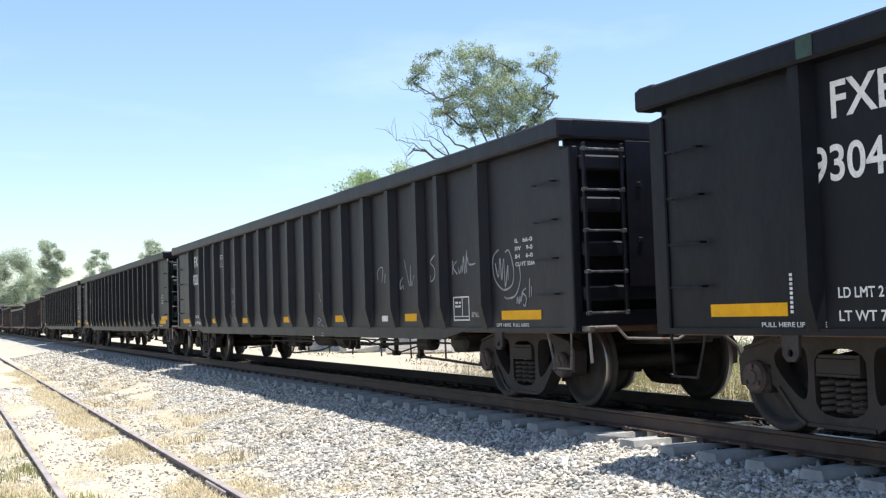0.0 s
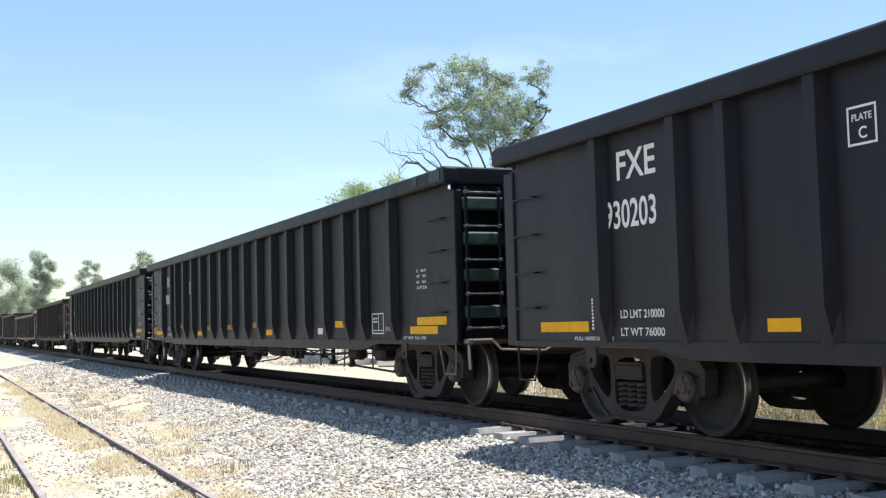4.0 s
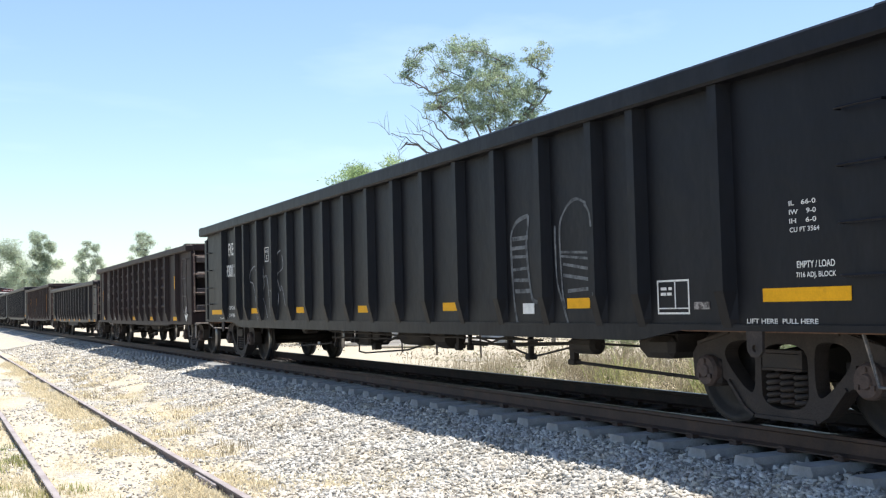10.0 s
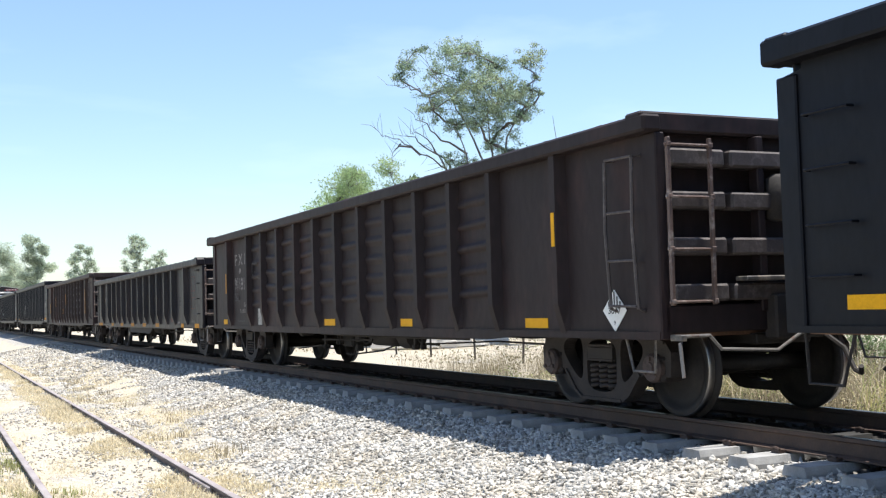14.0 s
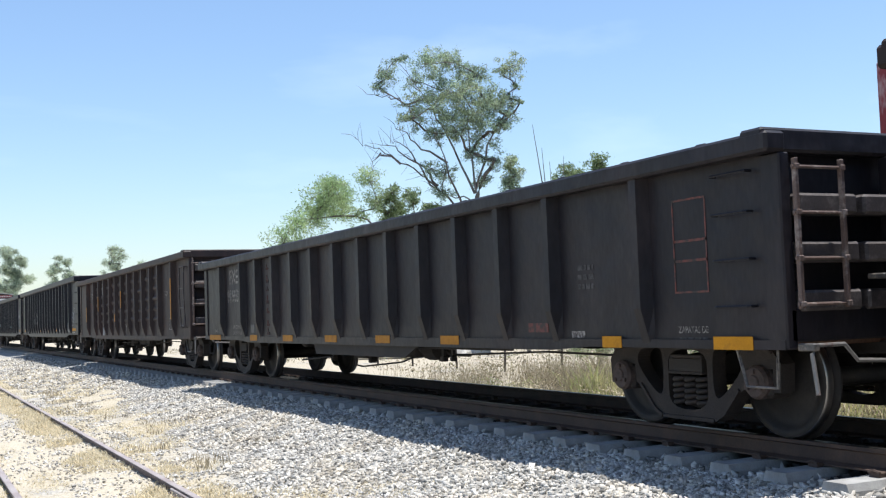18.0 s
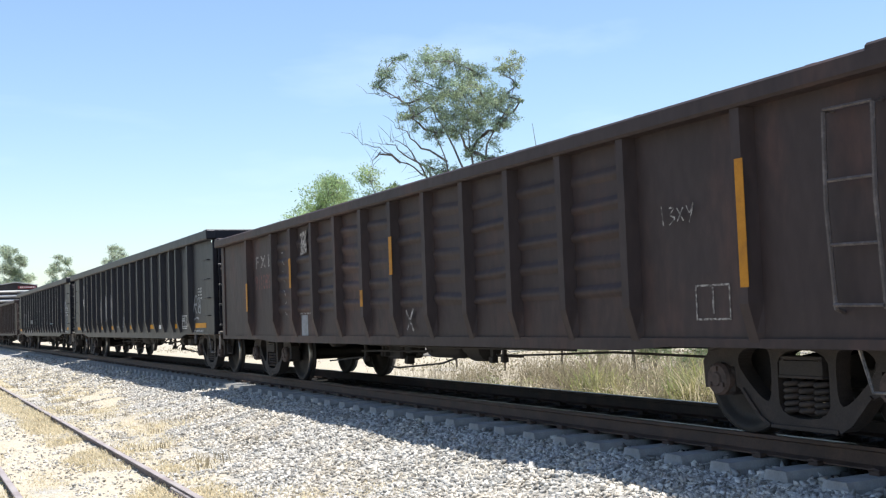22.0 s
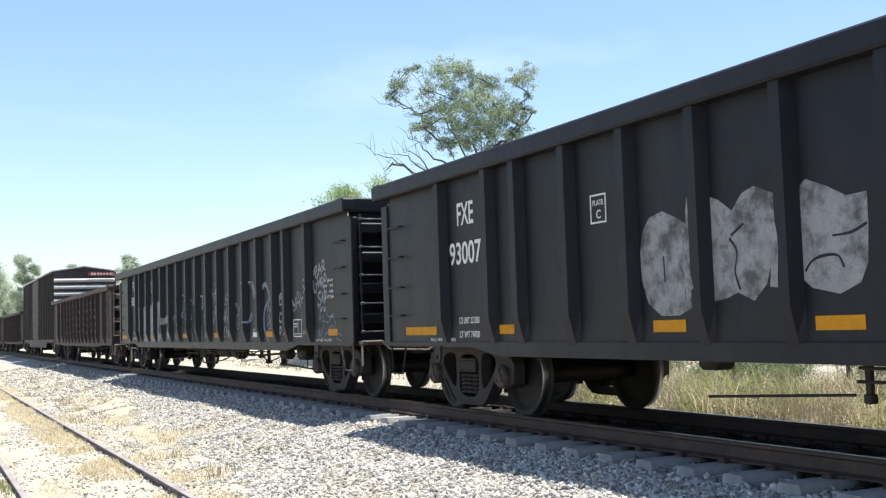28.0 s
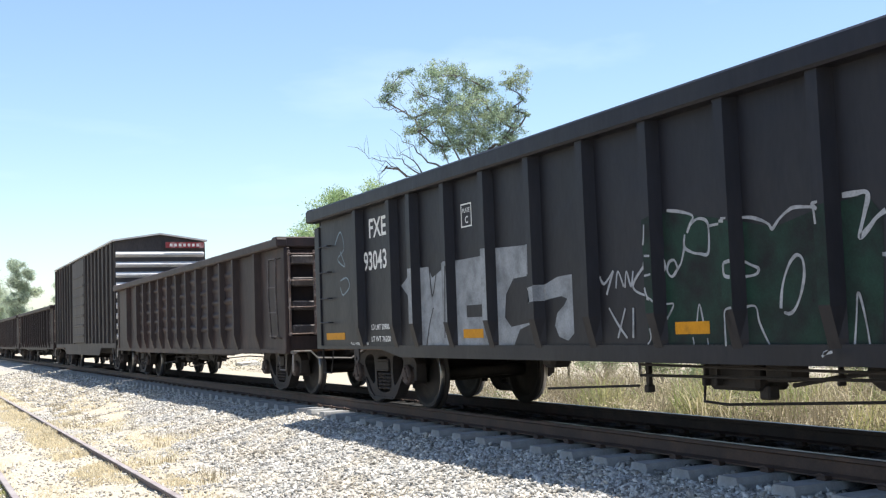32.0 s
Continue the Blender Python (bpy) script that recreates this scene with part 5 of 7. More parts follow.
spray(C1, [[(6.62, 0.9), (6.48, 0.81), (6.5, 0.59), (6.7, 0.45), (6.92, 0.5), (6.96, 0.68), (6.87, 0.87), (6.78, 0.86)], [(6.53, 0.75), (6.6, 0.59), (6.65, 0.8), (6.68, 0.56), (6.74, 0.79), (6.76, 0.48), (6.83, 0.71), (6.83, 0.55)], [(7.1, 0.69), (7.11, 0.54), (6.99, 0.38), (6.8, 0.35), (6.73, 0.37)], [(0.03, 0.18), (0, 0.02)], [(0.03, 0.18), (0.19, 0.14), (0.03, 0.09), (0.2, 0)]], CHALK, 0.022, y=8.24, z=0.83)
spray(C2, [[(0.25, 0.81), (0.06, 0.69), (0, 0.44), (0.11, 0.25), (0.31, 0.11), (0.38, 0)], [(0.66, 0.71), (0.79, 0.75), (0.87, 0.55)], [(0.2, 0.61), (0.33, 0.48), (0.26, 0.59), (0.21, 0.61)], [(0.58, 0.58), (0.45, 0.46), (0.52, 0.57)], [(0.37, 0.44), (0.3, 0.33), (0.41, 0.44)], [(0.2, 0.33), (0.4, 0.28), (0.62, 0.31), (0.74, 0.36), (0.63, 0.27), (0.44, 0.22), (0.24, 0.27), (0.2, 0.33)], [(0.36, 0.2), (0.47, 0.18)]], CHALK, 0.022, y=19.41, z=1.4)
spray(C2, [[(0.74, 0.63), (0.53, 0.52), (0.45, 0.47), (0.46, 0.35), (0.51, 0.25)], [(0, 0.37), (0.05, 0.12), (0.18, 0), (0.33, 0.13), (0.29, 0.33), (0.13, 0.41), (0, 0.37)], [(0.08, 0.34), (0.15, 0.17)], [(0.24, 0.26), (0.03, 0.19)]], CHALK, 0.022, y=19.27, z=1.09)
spray(C2, [[(0.02, 0.55), (0.05, 0.41), (0.11, 0.56), (0, 0.32), (0.17, 0.33), (0.18, 0.19)], [(0.22, 0.51), (0.31, 0.4), (0.21, 0.33)], [(0.48, 0.71), (0.49, 0.5), (0.41, 0.53), (0.57, 0.31), (0.57, 0)], [(0.52, 0.63), (0.62, 0.41), (0.65, 0.56)], [(1.02, 0.35), (1.24, 0.35), (1.25, 0.21), (1.11, 0.19)], [(0.26, 0.27), (0.36, 0.19), (0.45, 0.21), (0.47, 0.08)]], BLUESPRAY, 0.024, y=20.01, z=1.06)
spray(C3, [[(0.48, 0), (0.42, 0.28), (0.31, 0.58), (0.18, 0.72), (0, 0.77), (0.01, 0.94), (0.34, 1.05), (0.65, 0.99)], [(0.8, 0.97), (0.96, 0.81), (1.01, 0.66), (0.85, 0.49), (1.02, 0.34), (1.2, 0.05)], [(0.95, 1.02), (0.99, 0.82), (1.19, 0.82), (1.32, 0.45), (1.39, 0.08)], [(0.58, 0.02), (0.6, 0.25), (0.67, 0.19)], [(0.54, 0.74), (0.56, 0.8), (0.6, 0.72), (0.56, 0.68), (0.54, 0.74)]], CHALK, 0.024, y=16.3, z=0.85)
spray(C3, [[(0.47, 1.25), (0.22, 1.20), (0.09, 1.07), (0.08, 0.86), (0.10, 0.55), (0.14, 0.25), (0.23, 0.0)], [(0.47, 1.25), (0.46, 1.14), (0.42, 0.96), (0.44, 0.72), (0.47, 0.54), (0.52, 0.37), (0.62, 0.34)], [(0.12, 1.02), (0.46, 1.02)], [(0.10, 0.92), (0.44, 0.92)], [(0.10, 0.83), (0.44, 0.82)], [(0.11, 0.69), (0.45, 0.70)], [(0.13, 0.58), (0.47, 0.57)], [(0.15, 0.46), (0.50, 0.46)]], DUSTSPRAY, 0.044, y=5.56, z=0.73)
spray(C3, [[(0.08, 1.10), (0.08, 0.88), (0.10, 0.54), (0.20, 0.31), (0.30, 0.11), (0.40, 0.03)], [(0.25, 0.28), (0.20, 0.42), (0.17, 0.87), (0.18, 1.10), (0.25, 1.21), (0.37, 1.30), (0.50, 1.33), (0.63, 1.29), (0.72, 1.24)], [(0.80, 1.26), (0.88, 1.17), (0.91, 1.03)], [(0.92, 0.52), (0.93, 0.41), (0.90, 0.40)], [(0.18, 0.83), (0.74, 0.80)], [(0.18, 0.79), (0.74, 0.74)], [(0.22, 0.71), (0.74, 0.64)], [(0.22, 0.60), (0.74, 0.54)], [(0.30, 0.44), (0.74, 0.46)], [(0.34, 0.07), (0.74, 0.055)], [(0.38, 0.02), (0.74, 0.01)]], DUSTSPRAY, 0.034, y=4.63, z=0.73)
spray(C7, [[(0, 0.15), (0.17, 0.47), (0.34, 0.5), (0.33, 0.34), (0.12, 0.32), (0.31, 0.14)], [(0.41, 0.43), (0.57, 0.44), (0.43, 0.14)], [(0.64, 0.41), (0.5, 0.35), (0.65, 0.27), (0.64, 0.15), (0.47, 0.18), (0.5, 0.27), (0.65, 0.28), (0.64, 0.41)], [(0.05, 0), (0.31, 0.05), (0.5, 0.02)]], SILVER, 0.045, y=1.79, z=1.12)
fill(C8, [[(0.41, 1.02), (0.84, 1.02), (0.94, 0.88), (1.47, 1.04), (2.39, 1.05), (2.22, 1.12), (3.41, 1.08), (3.40, 0.78), (2.92, 0.76), (2.75, 0.60), (2.71, 0.36), (2.84, 0.26), (3.37, 0.31), (3.02, 0.23), (2.92, 0.11), (2.84, 0.01), (0.48, 0.00), (0.29, 0.26), (0.44, 0.54), (0.00, 0.83)]], SILVER, y=16.98, z=0.79, name="graffiti_fill", label="silver block letters")
fill(C8, [[(0.05, 0.50), (0.01, 0.53), (0.21, 0.56), (0.44, 0.62), (0.70, 0.63), (0.70, 0.34), (0.70, 0.07), (0.59, 0.00), (0.43, 0.04), (0.36, 0.15), (0.41, 0.27), (0.54, 0.34), (0.60, 0.40), (0.50, 0.43), (0.26, 0.41), (0.00, 0.38), (0.06, 0.38)]], SILVER, y=13.63, z=0.90, name="graffiti_fill", label="silver curled letter")
spray(C8, [[(0.65, 0.99), (0.71, 0.64), (0.84, 0.90)], [(0.49, 0.00), (0.60, 0.28), (0.73, 0.50)], [(0.00, 0.89), (0.15, 0.52), (0.24, 0.15)], [(1.30, 0.97), (1.24, 0.14)]], BLACK, 0.03, "graffiti", "dark gaps between silver letters", y=16.76, z=0.81)
spray(C8, [[(0.00, 0.26), (0.60, 0.25)], [(0.01, 0.00), (0.58, 0.00)]], BLACK, 0.13, "graffiti", "dark bars inside a silver letter", y=15.16, z=1.24)
spray(C8, [[(0.00, 0.75), (0.24, 0.92), (0.37, 0.67), (0.10, 0.53), (0.39, 0.41), (0.22, 0.63)], [(0.19, 0.21), (0.45, 0.24), (0.55, 0.11), (0.29, 0.00), (0.18, 0.11)]], BLUESPRAY, 0.024, "graffiti", "faint pale blue scrawl", y=19.37, z=1.59)
spray(C8, [[(0.00, 0.65), (0.07, 0.58), (0.22, 0.69)], [(0.10, 0.48), (0.22, 0.69)], [(0.25, 0.53), (0.29, 0.68), (0.37, 0.54)], [(0.39, 0.53), (0.42, 0.67), (0.48, 0.54), (0.52, 0.67)], [(0.85, 1.04), (0.79, 0.80), (0.51, 0.53), (0.87, 0.41)], [(0.13, 0.36), (0.26, 0.21), (0.39, 0.09)], [(0.38, 0.35), (0.25, 0.09)], [(0.50, 0.35), (0.48, 0.09)], [(0.83, 0.37), (0.80, 0.00)], [(0.70, 0.77), (0.91, 0.77), (0.98, 0.68), (0.91, 0.62), (0.74, 0.62), (0.68, 0.70), (0.70, 0.77)]], CHALK, 0.026, "graffiti", "white hand-sprayed scrawls", y=12.46, z=0.83)
spray(C8, [[(0.03, 0.55), (0.21, 0.52), (0.36, 0.47), (0.32, 0.40), (0.28, 0.34)], [(0.32, 0.40), (0.38, 0.43), (0.45, 0.44), (0.53, 0.41), (0.55, 0.33), (0.53, 0.16), (0.43, 0.16), (0.33, 0.18), (0.24, 0.23), (0.25, 0.33)], [(0.24, 0.23), (0.19, 0.11), (0.13, 0.05), (0.06, 0.00), (0.00, 0.05), (0.03, 0.12), (0.10, 0.13), (0.14, 0.06)], [(0.55, 0.37), (0.78, 0.38), (0.85, 0.38)], [(0.82, 0.40), (1.01, 0.39), (1.13, 0.36), (1.22, 0.32), (1.26, 0.28), (1.33, 0.34), (1.42, 0.39), (1.51, 0.41), (1.75, 0.38), (1.78, 0.37)], [(1.78, 0.37), (1.79, 0.26)], [(1.81, 0.36), (1.77, 0.40), (1.82, 0.41)]], CHALK, 0.027, "graffiti", "white outline of dark green letters", y=11.46, z=1.42)
spray(C8, [[(0.01, 0.40), (0.09, 0.41), (0.20, 0.37), (0.27, 0.34), (0.24, 0.30), (0.13, 0.29), (0.02, 0.30), (0.00, 0.36), (0.01, 0.40)], [(0.48, 0.04), (0.51, 0.20), (0.58, 0.34), (0.66, 0.41), (0.72, 0.38), (0.73, 0.27), (0.69, 0.14), (0.63, 0.04), (0.57, 0.00), (0.51, 0.01)]], CHALK, 0.027, "graffiti", "white outline of dark green letters", y=10.64, z=1.08)
spray(C8, [[(0.03, 0.60), (0.06, 0.51), (0.12, 0.48)], [(0.11, 0.48), (0.18, 0.44), (0.28, 0.43), (0.20, 0.33), (0.16, 0.30)], [(0.08, 0.24), (0.09, 0.15), (0.00, 0.08)], [(0.57, 0.28), (0.61, 0.42), (0.65, 0.28)], [(0.51, 0.16), (0.49, 0.08), (0.19, 0.08)], [(0.69, 0.15), (0.70, 0.06)], [(0.74, 0.02), (1.09, 0.04)], [(1.03, 0.09), (1.03, 0.25), (1.04, 0.36), (1.14, 0.38), (1.26, 0.38), (1.29, 0.27), (1.36, 0.14), (1.43, 0.05), (1.52, 0.00)], [(2.19, 0.07), (2.22, 0.25), (2.25, 0.44), (2.29, 0.32), (2.32, 0.14), (2.33, 0.01)], [(2.00, 0.02), (2.06, 0.06), (2.02, 0.04), (2.18, 0.07)]], CHALK, 0.02, "graffiti", "thin white graffiti outlines", y=11.68, z=0.76)
spray(C8, [[(0.00, 0.29), (0.12, 0.29), (0.20, 0.29), (0.22, 0.25), (0.18, 0.14), (0.13, 0.00), (0.20, 0.04), (0.28, 0.11), (0.36, 0.15)]], CHALK, 0.04, "graffiti", "bold white sprayed stroke", y=9.52, z=1.57)
spray(C8, [[(0.13, 0.62), (0.06, 0.51), (0.00, 0.50)], [(0.04, 0.51), (0.07, 0.39), (0.12, 0.19)], [(0.13, 0.36), (0.27, 0.27)], [(0.06, 0.48), (0.58, 0.44)], [(0.24, 0.61), (0.49, 0.43), (0.52, 0.26)], [(0.21, 0.66), (0.57, 0.63)], [(0.14, 0.01), (0.19, 0.13), (0.25, 0.00), (0.30, 0.15), (0.30, 0.00)], [(0.53, 0.12), (0.58, 0.10), (0.53, 0.05), (0.42, 0.00)]], CHALK, 0.036, "graffiti", "white hand-sprayed letters", y=9.21, z=0.94)
spray(C8, [[(0.00, 0.73), (0.02, 0.65)], [(0.08, 0.66), (0.11, 0.56)], [(0.16, 0.64), (0.19, 0.56), (0.26, 0.56), (0.24, 0.66)], [(0.25, 0.85), (0.26, 0.80)], [(0.30, 0.59), (0.31, 0.71), (0.40, 0.62), (0.43, 0.75)], [(0.79, 0.83), (0.51, 0.82), (0.47, 0.69), (0.73, 0.63), (0.80, 0.64), (0.74, 0.72)], [(0.14, 0.44), (0.26, 0.51), (0.41, 0.55), (0.77, 0.54)], [(0.12, 0.00), (0.09, 0.13), (0.09, 0.24), (0.19, 0.26)], [(0.11, 0.07), (0.23, 0.12), (0.21, 0.23)], [(0.25, 0.01), (0.29, 0.20), (0.32, 0.36), (0.37, 0.43)], [(0.30, 0.39), (0.37, 0.27), (0.40, 0.14)]], CHALK, 0.03, "graffiti", "white hand-sprayed letters", y=8.47, z=1.23)
spray(C8, [[(0.02, 0.26), (0.00, 0.41), (0.07, 0.53), (0.12, 0.31)], [(0.01, 0.37), (0.13, 0.42)], [(0.17, 0.30), (0.16, 0.58), (0.31, 0.32), (0.31, 0.64)], [(0.37, 0.44), (0.43, 0.66), (0.46, 0.39)], [(0.37, 0.49), (0.50, 0.53)], [(0.12, 0.22), (0.04, 0.19), (0.00, 0.06), (0.06, 0.00), (0.13, 0.02)], [(0.17, 0.01), (0.21, 0.22), (0.26, 0.08)], [(0.29, 0.01), (0.35, 0.20), (0.39, 0.06), (0.45, 0.25), (0.50, 0.05)], [(0.71, 0.43), (0.73, 0.29), (0.50, 0.08)], [(0.48, 0.32), (0.74, 0.33)]], CHALK, 0.032, "graffiti", "white hand-sprayed letters", y=7.46, z=0.95)
fill(C8, [[(0.08, 0.63), (0.20, 0.71), (0.22, 0.64), (0.12, 0.38), (0.16, 0.19), (0.06, 0.00), (0.00, 0.05), (0.04, 0.34)]], BLUESPRAY, y=7.15, z=0.91, name="graffiti_fill", label="pale blue shading behind scrawled letters")
spray(C8, [[(0.42, 0.74), (0.41, 0.80), (0.48, 0.81), (0.54, 0.79), (0.50, 0.71), (0.43, 0.69), (0.38, 0.72)], [(0.33, 0.68), (0.44, 0.82), (0.62, 0.91), (0.78, 0.94), (1.05, 0.92)], [(0.50, 0.68), (0.65, 0.74), (0.77, 0.77), (0.85, 0.75)], [(0.21, 0.65), (0.07, 0.56), (0.00, 0.41), (0.00, 0.23), (0.07, 0.05), (0.13, 0.00)], [(1.05, 0.88), (0.97, 0.82), (1.05, 0.74)]], CHALK, 0.022, "graffiti", "white sprayed arcs", y=7.76, z=0.92)
spray(C8, [[(0.00, 0.49), (0.12, 0.48), (0.22, 0.43), (0.30, 0.37), (0.42, 0.52), (0.55, 0.64), (0.81, 0.59)], [(0.00, 0.44), (0.12, 0.44), (0.22, 0.39), (0.30, 0.31), (0.44, 0.47), (0.57, 0.61), (0.67, 0.60), (0.88, 0.53)], [(0.81, 0.60), (0.83, 0.72), (0.81, 0.85), (0.95, 0.85)], [(1.62, 0.58), (1.67, 0.64), (1.83, 0.64), (1.88, 0.63)], [(0.16, 0.25), (0.08, 0.20), (0.07, 0.06), (0.16, 0.00), (0.26, 0.01), (0.30, 0.10), (0.30, 0.26), (0.16, 0.25)], [(0.21, 0.24), (0.18, 0.08), (0.27, 0.08), (0.31, 0.23)]], CHALK, 0.02, "graffiti", "white sprayed double wave", y=6.58, z=1.12)
spray(C8, [[(0.00, 0.32), (0.18, 0.32), (0.30, 0.30), (0.38, 0.21), (0.47, 0.09), (0.56, 0.02), (0.64, 0.00)]], CHALK, 0.03, "graffiti", "white crest of a sprayed wave", y=5.60, z=1.66)
fill(C8, [[(0.00, 0.36), (0.21, 0.34), (0.29, 0.24), (0.36, 0.11), (0.47, 0.03), (0.57, 0.00), (0.63, 0.01), (0.64, 0.05), (0.55, 0.06), (0.46, 0.13), (0.38, 0.24), (0.31, 0.33), (0.18, 0.36)]], BLUESPRAY, y=5.60, z=1.59, name="graffiti_fill", label="pale blue body of a sprayed wave")
fill(C8, [[(0.00, 0.03), (0.12, 0.02), (0.25, 0.11), (0.38, 0.22), (0.46, 0.09), (0.36, 0.04), (0.21, 0.01), (0.09, 0.00)]], BLUESPRAY, y=5.78, z=1.21, name="graffiti_fill", label="pale blue leaf-shaped spray")
spray(C8, [[(0.00, 0.00), (0.05, 0.05), (0.08, 0.02), (0.00, 0.00)]], BLACK, 0.025, "graffiti", "dark eye in pale blue spray", y=5.46, z=1.28)
spray(C8, [[(0.00, 0.01), (0.09, 0.06), (0.20, 0.07), (0.34, 0.05), (0.44, 0.00)]], BLUESPRAY, 0.03, "graffiti", "pale blue sprayed arc", y=5.48, z=0.88)
spray(C8, [[(0.00, 0.00), (0.03, 0.06), (0.05, 0.01)]], YELLOW, 0.012, "graffiti", "small yellow stencil", y=5.04, z=1.29)
spray(C8, [[(0.00, 0.18), (0.06, 0.09), (0.16, 0.12), (0.20, 0.22)], [(0.16, 0.12), (0.14, 0.01), (0.05, 0.00)], [(0.23, 0.02), (0.29, 0.31), (0.43, 0.04)], [(0.26, 0.11), (0.39, 0.14)], [(0.41, 0.30), (0.51, 0.10)], [(0.48, 0.15), (0.56, 0.20), (0.63, 0.11)], [(0.67, 0.33), (0.89, 0.14)], [(0.64, 0.49), (0.65, 0.44)], [(0.95, 0.47), (0.86, 0.42), (0.98, 0.32), (0.88, 0.25), (0.95, 0.30)]], CHALK, 0.036, "graffiti", "white hand-sprayed letters", y=2.89, z=1.38)
spray(C8, [[(0.03, 0.27), (0.06, 0.35), (0.16, 0.42), (0.18, 0.35), (0.10, 0.30), (0.18, 0.22), (0.24, 0.29)], [(0.27, 0.27), (0.30, 0.44), (0.41, 0.27)], [(0.26, 0.34), (0.39, 0.36)], [(0.45, 0.31), (0.44, 0.47), (0.52, 0.47), (0.54, 0.41), (0.47, 0.38), (0.60, 0.33)], [(0.00, 0.20), (0.03, 0.06), (0.11, 0.00), (0.17, 0.10), (0.12, 0.15)], [(0.19, 0.12), (0.24, 0.18), (0.26, 0.09), (0.34, 0.22), (0.34, 0.09)], [(0.38, 0.12), (0.45, 0.16), (0.43, 0.23), (0.37, 0.17), (0.42, 0.09), (0.48, 0.09)], [(0.48, 0.05), (0.56, 0.28), (0.70, 0.12)], [(0.51, 0.20), (0.60, 0.16)]], CHALK, 0.04, "graffiti", "bold white scrawled letters", y=1.79, z=1.63)
spray(C8, [[(0.15, 0.30), (0.03, 0.28), (0.04, 0.21), (0.14, 0.18), (0.10, 0.11), (0.00, 0.10)], [(0.19, 0.15), (0.23, 0.30), (0.25, 0.12)], [(0.31, 0.36), (0.31, 0.12), (0.38, 0.25), (0.40, 0.30)], [(0.00, 0.14), (0.02, 0.05)], [(0.10, 0.10), (0.11, 0.00), (0.22, 0.07)], [(0.27, 0.01), (0.30, 0.05), (0.33, 0.02), (0.29, 0.00), (0.27, 0.01)]], CHALK, 0.034, "graffiti", "white scrawled letters", y=1.58, z=1.33)
spray(C8, [[(0.37, 0.56), (0.39, 0.43), (0.51, 0.36), (0.64, 0.38), (0.72, 0.40)], [(0.04, 0.29), (0.10, 0.42), (0.15, 0.29)], [(0.07, 0.34), (0.14, 0.36)], [(0.18, 0.29), (0.21, 0.40)], [(0.29, 0.38), (0.23, 0.33), (0.28, 0.28), (0.33, 0.31)], [(0.00, 0.18), (0.02, 0.05), (0.08, 0.18), (0.09, 0.05), (0.15, 0.18)], [(0.21, 0.18), (0.16, 0.07), (0.23, 0.00)], [(0.28, 0.24), (0.21, 0.18)], [(0.38, 0.30), (0.47, 0.27), (0.60, 0.34), (0.70, 0.36), (0.77, 0.33), (0.79, 0.25), (0.74, 0.17)], [(0.53, 0.15), (0.56, 0.20), (0.63, 0.22), (0.69, 0.21), (0.72, 0.16)], [(0.26, 0.01), (0.33, 0.09), (0.46, 0.12), (0.58, 0.06), (0.63, 0.00)]], BLUESPRAY, 0.02, "graffiti", "pale blue curling scrawls", y=1.60, z=0.88)
spray(C8, [[(1.70, 0.17), (1.88, 0.14)], [(1.68, 0.09), (1.87, 0.05)], [(1.54, 0.11), (1.52, 0.01)], [(1.60, 0.11), (1.58, 0.00)], [(1.66, 0.11), (1.64, 0.01)], [(0.00, 0.60), (0.05, 0.45), (0.08, 0.29)]], BLUESPRAY, 0.02, "graffiti", "pale blue curling scrawls", y=2.43, z=0.82)
spray(C8, [[(0.02, 0.23), (0.00, 0.00)]], REDPAINT, 0.018, "graffiti", "red sprayed tick", y=0.86, z=1.42)
fill(C7, [[(0.04, 0.72), (0.15, 0.84), (0.33, 0.88), (0.54, 0.80), (0.75, 0.68), (0.74, 0.39), (0.75, 0.08), (0.51, 0.00), (0.27, 0.00), (0.09, 0.11), (0.01, 0.32), (0.00, 0.54)]], CLOUD, y=14.33, z=1.08, name="graffiti_fill", label="cloudy silver spray")
fill(C7, [[(0.05, 0.86), (0.22, 0.80), (0.37, 0.70), (0.49, 0.82), (0.63, 0.86), (0.86, 0.77), (0.85, 0.43), (0.72, 0.12), (0.58, 0.00), (0.40, 0.07), (0.27, 0.03), (0.06, 0.00), (0.00, 0.17)]], CLOUD, y=13.49, z=1.17, name="graffiti_fill", label="cloudy silver spray")
fill(C7, [[(0.02, 0.74), (0.13, 0.82), (0.32, 0.75), (0.50, 0.66), (0.68, 0.67), (0.68, 0.47), (0.66, 0.20), (0.59, 0.07), (0.40, 0.00), (0.15, 0.05), (0.00, 0.16)]], CLOUD, y=12.46, z=1.19, name="graffiti_fill", label="cloudy silver spray")
spray(C7, [[(0.01, 0.77), (0.00, 0.42), (0.11, 0.02)], [(0.98, 0.64), (1.07, 0.33), (1.05, 0.00)]], CLOUD, 0.1, "graffiti", "cloudy silver spray on a post", y=13.63, z=1.26)
spray(C7, [[(0.00, 0.32), (0.01, 0.10)], [(0.84, 0.40), (0.92, 0.29), (0.89, 0.14), (0.94, 0.00)], [(0.86, 0.42), (1.01, 0.50)], [(1.63, 0.10), (1.70, 0.17), (1.82, 0.20), (1.94, 0.19), (1.99, 0.11)], [(1.90, 0.33), (2.07, 0.34), (2.21, 0.39)]], BLACK, 0.022, "graffiti", "dark swirls in the silver", y=14.00, z=1.26)
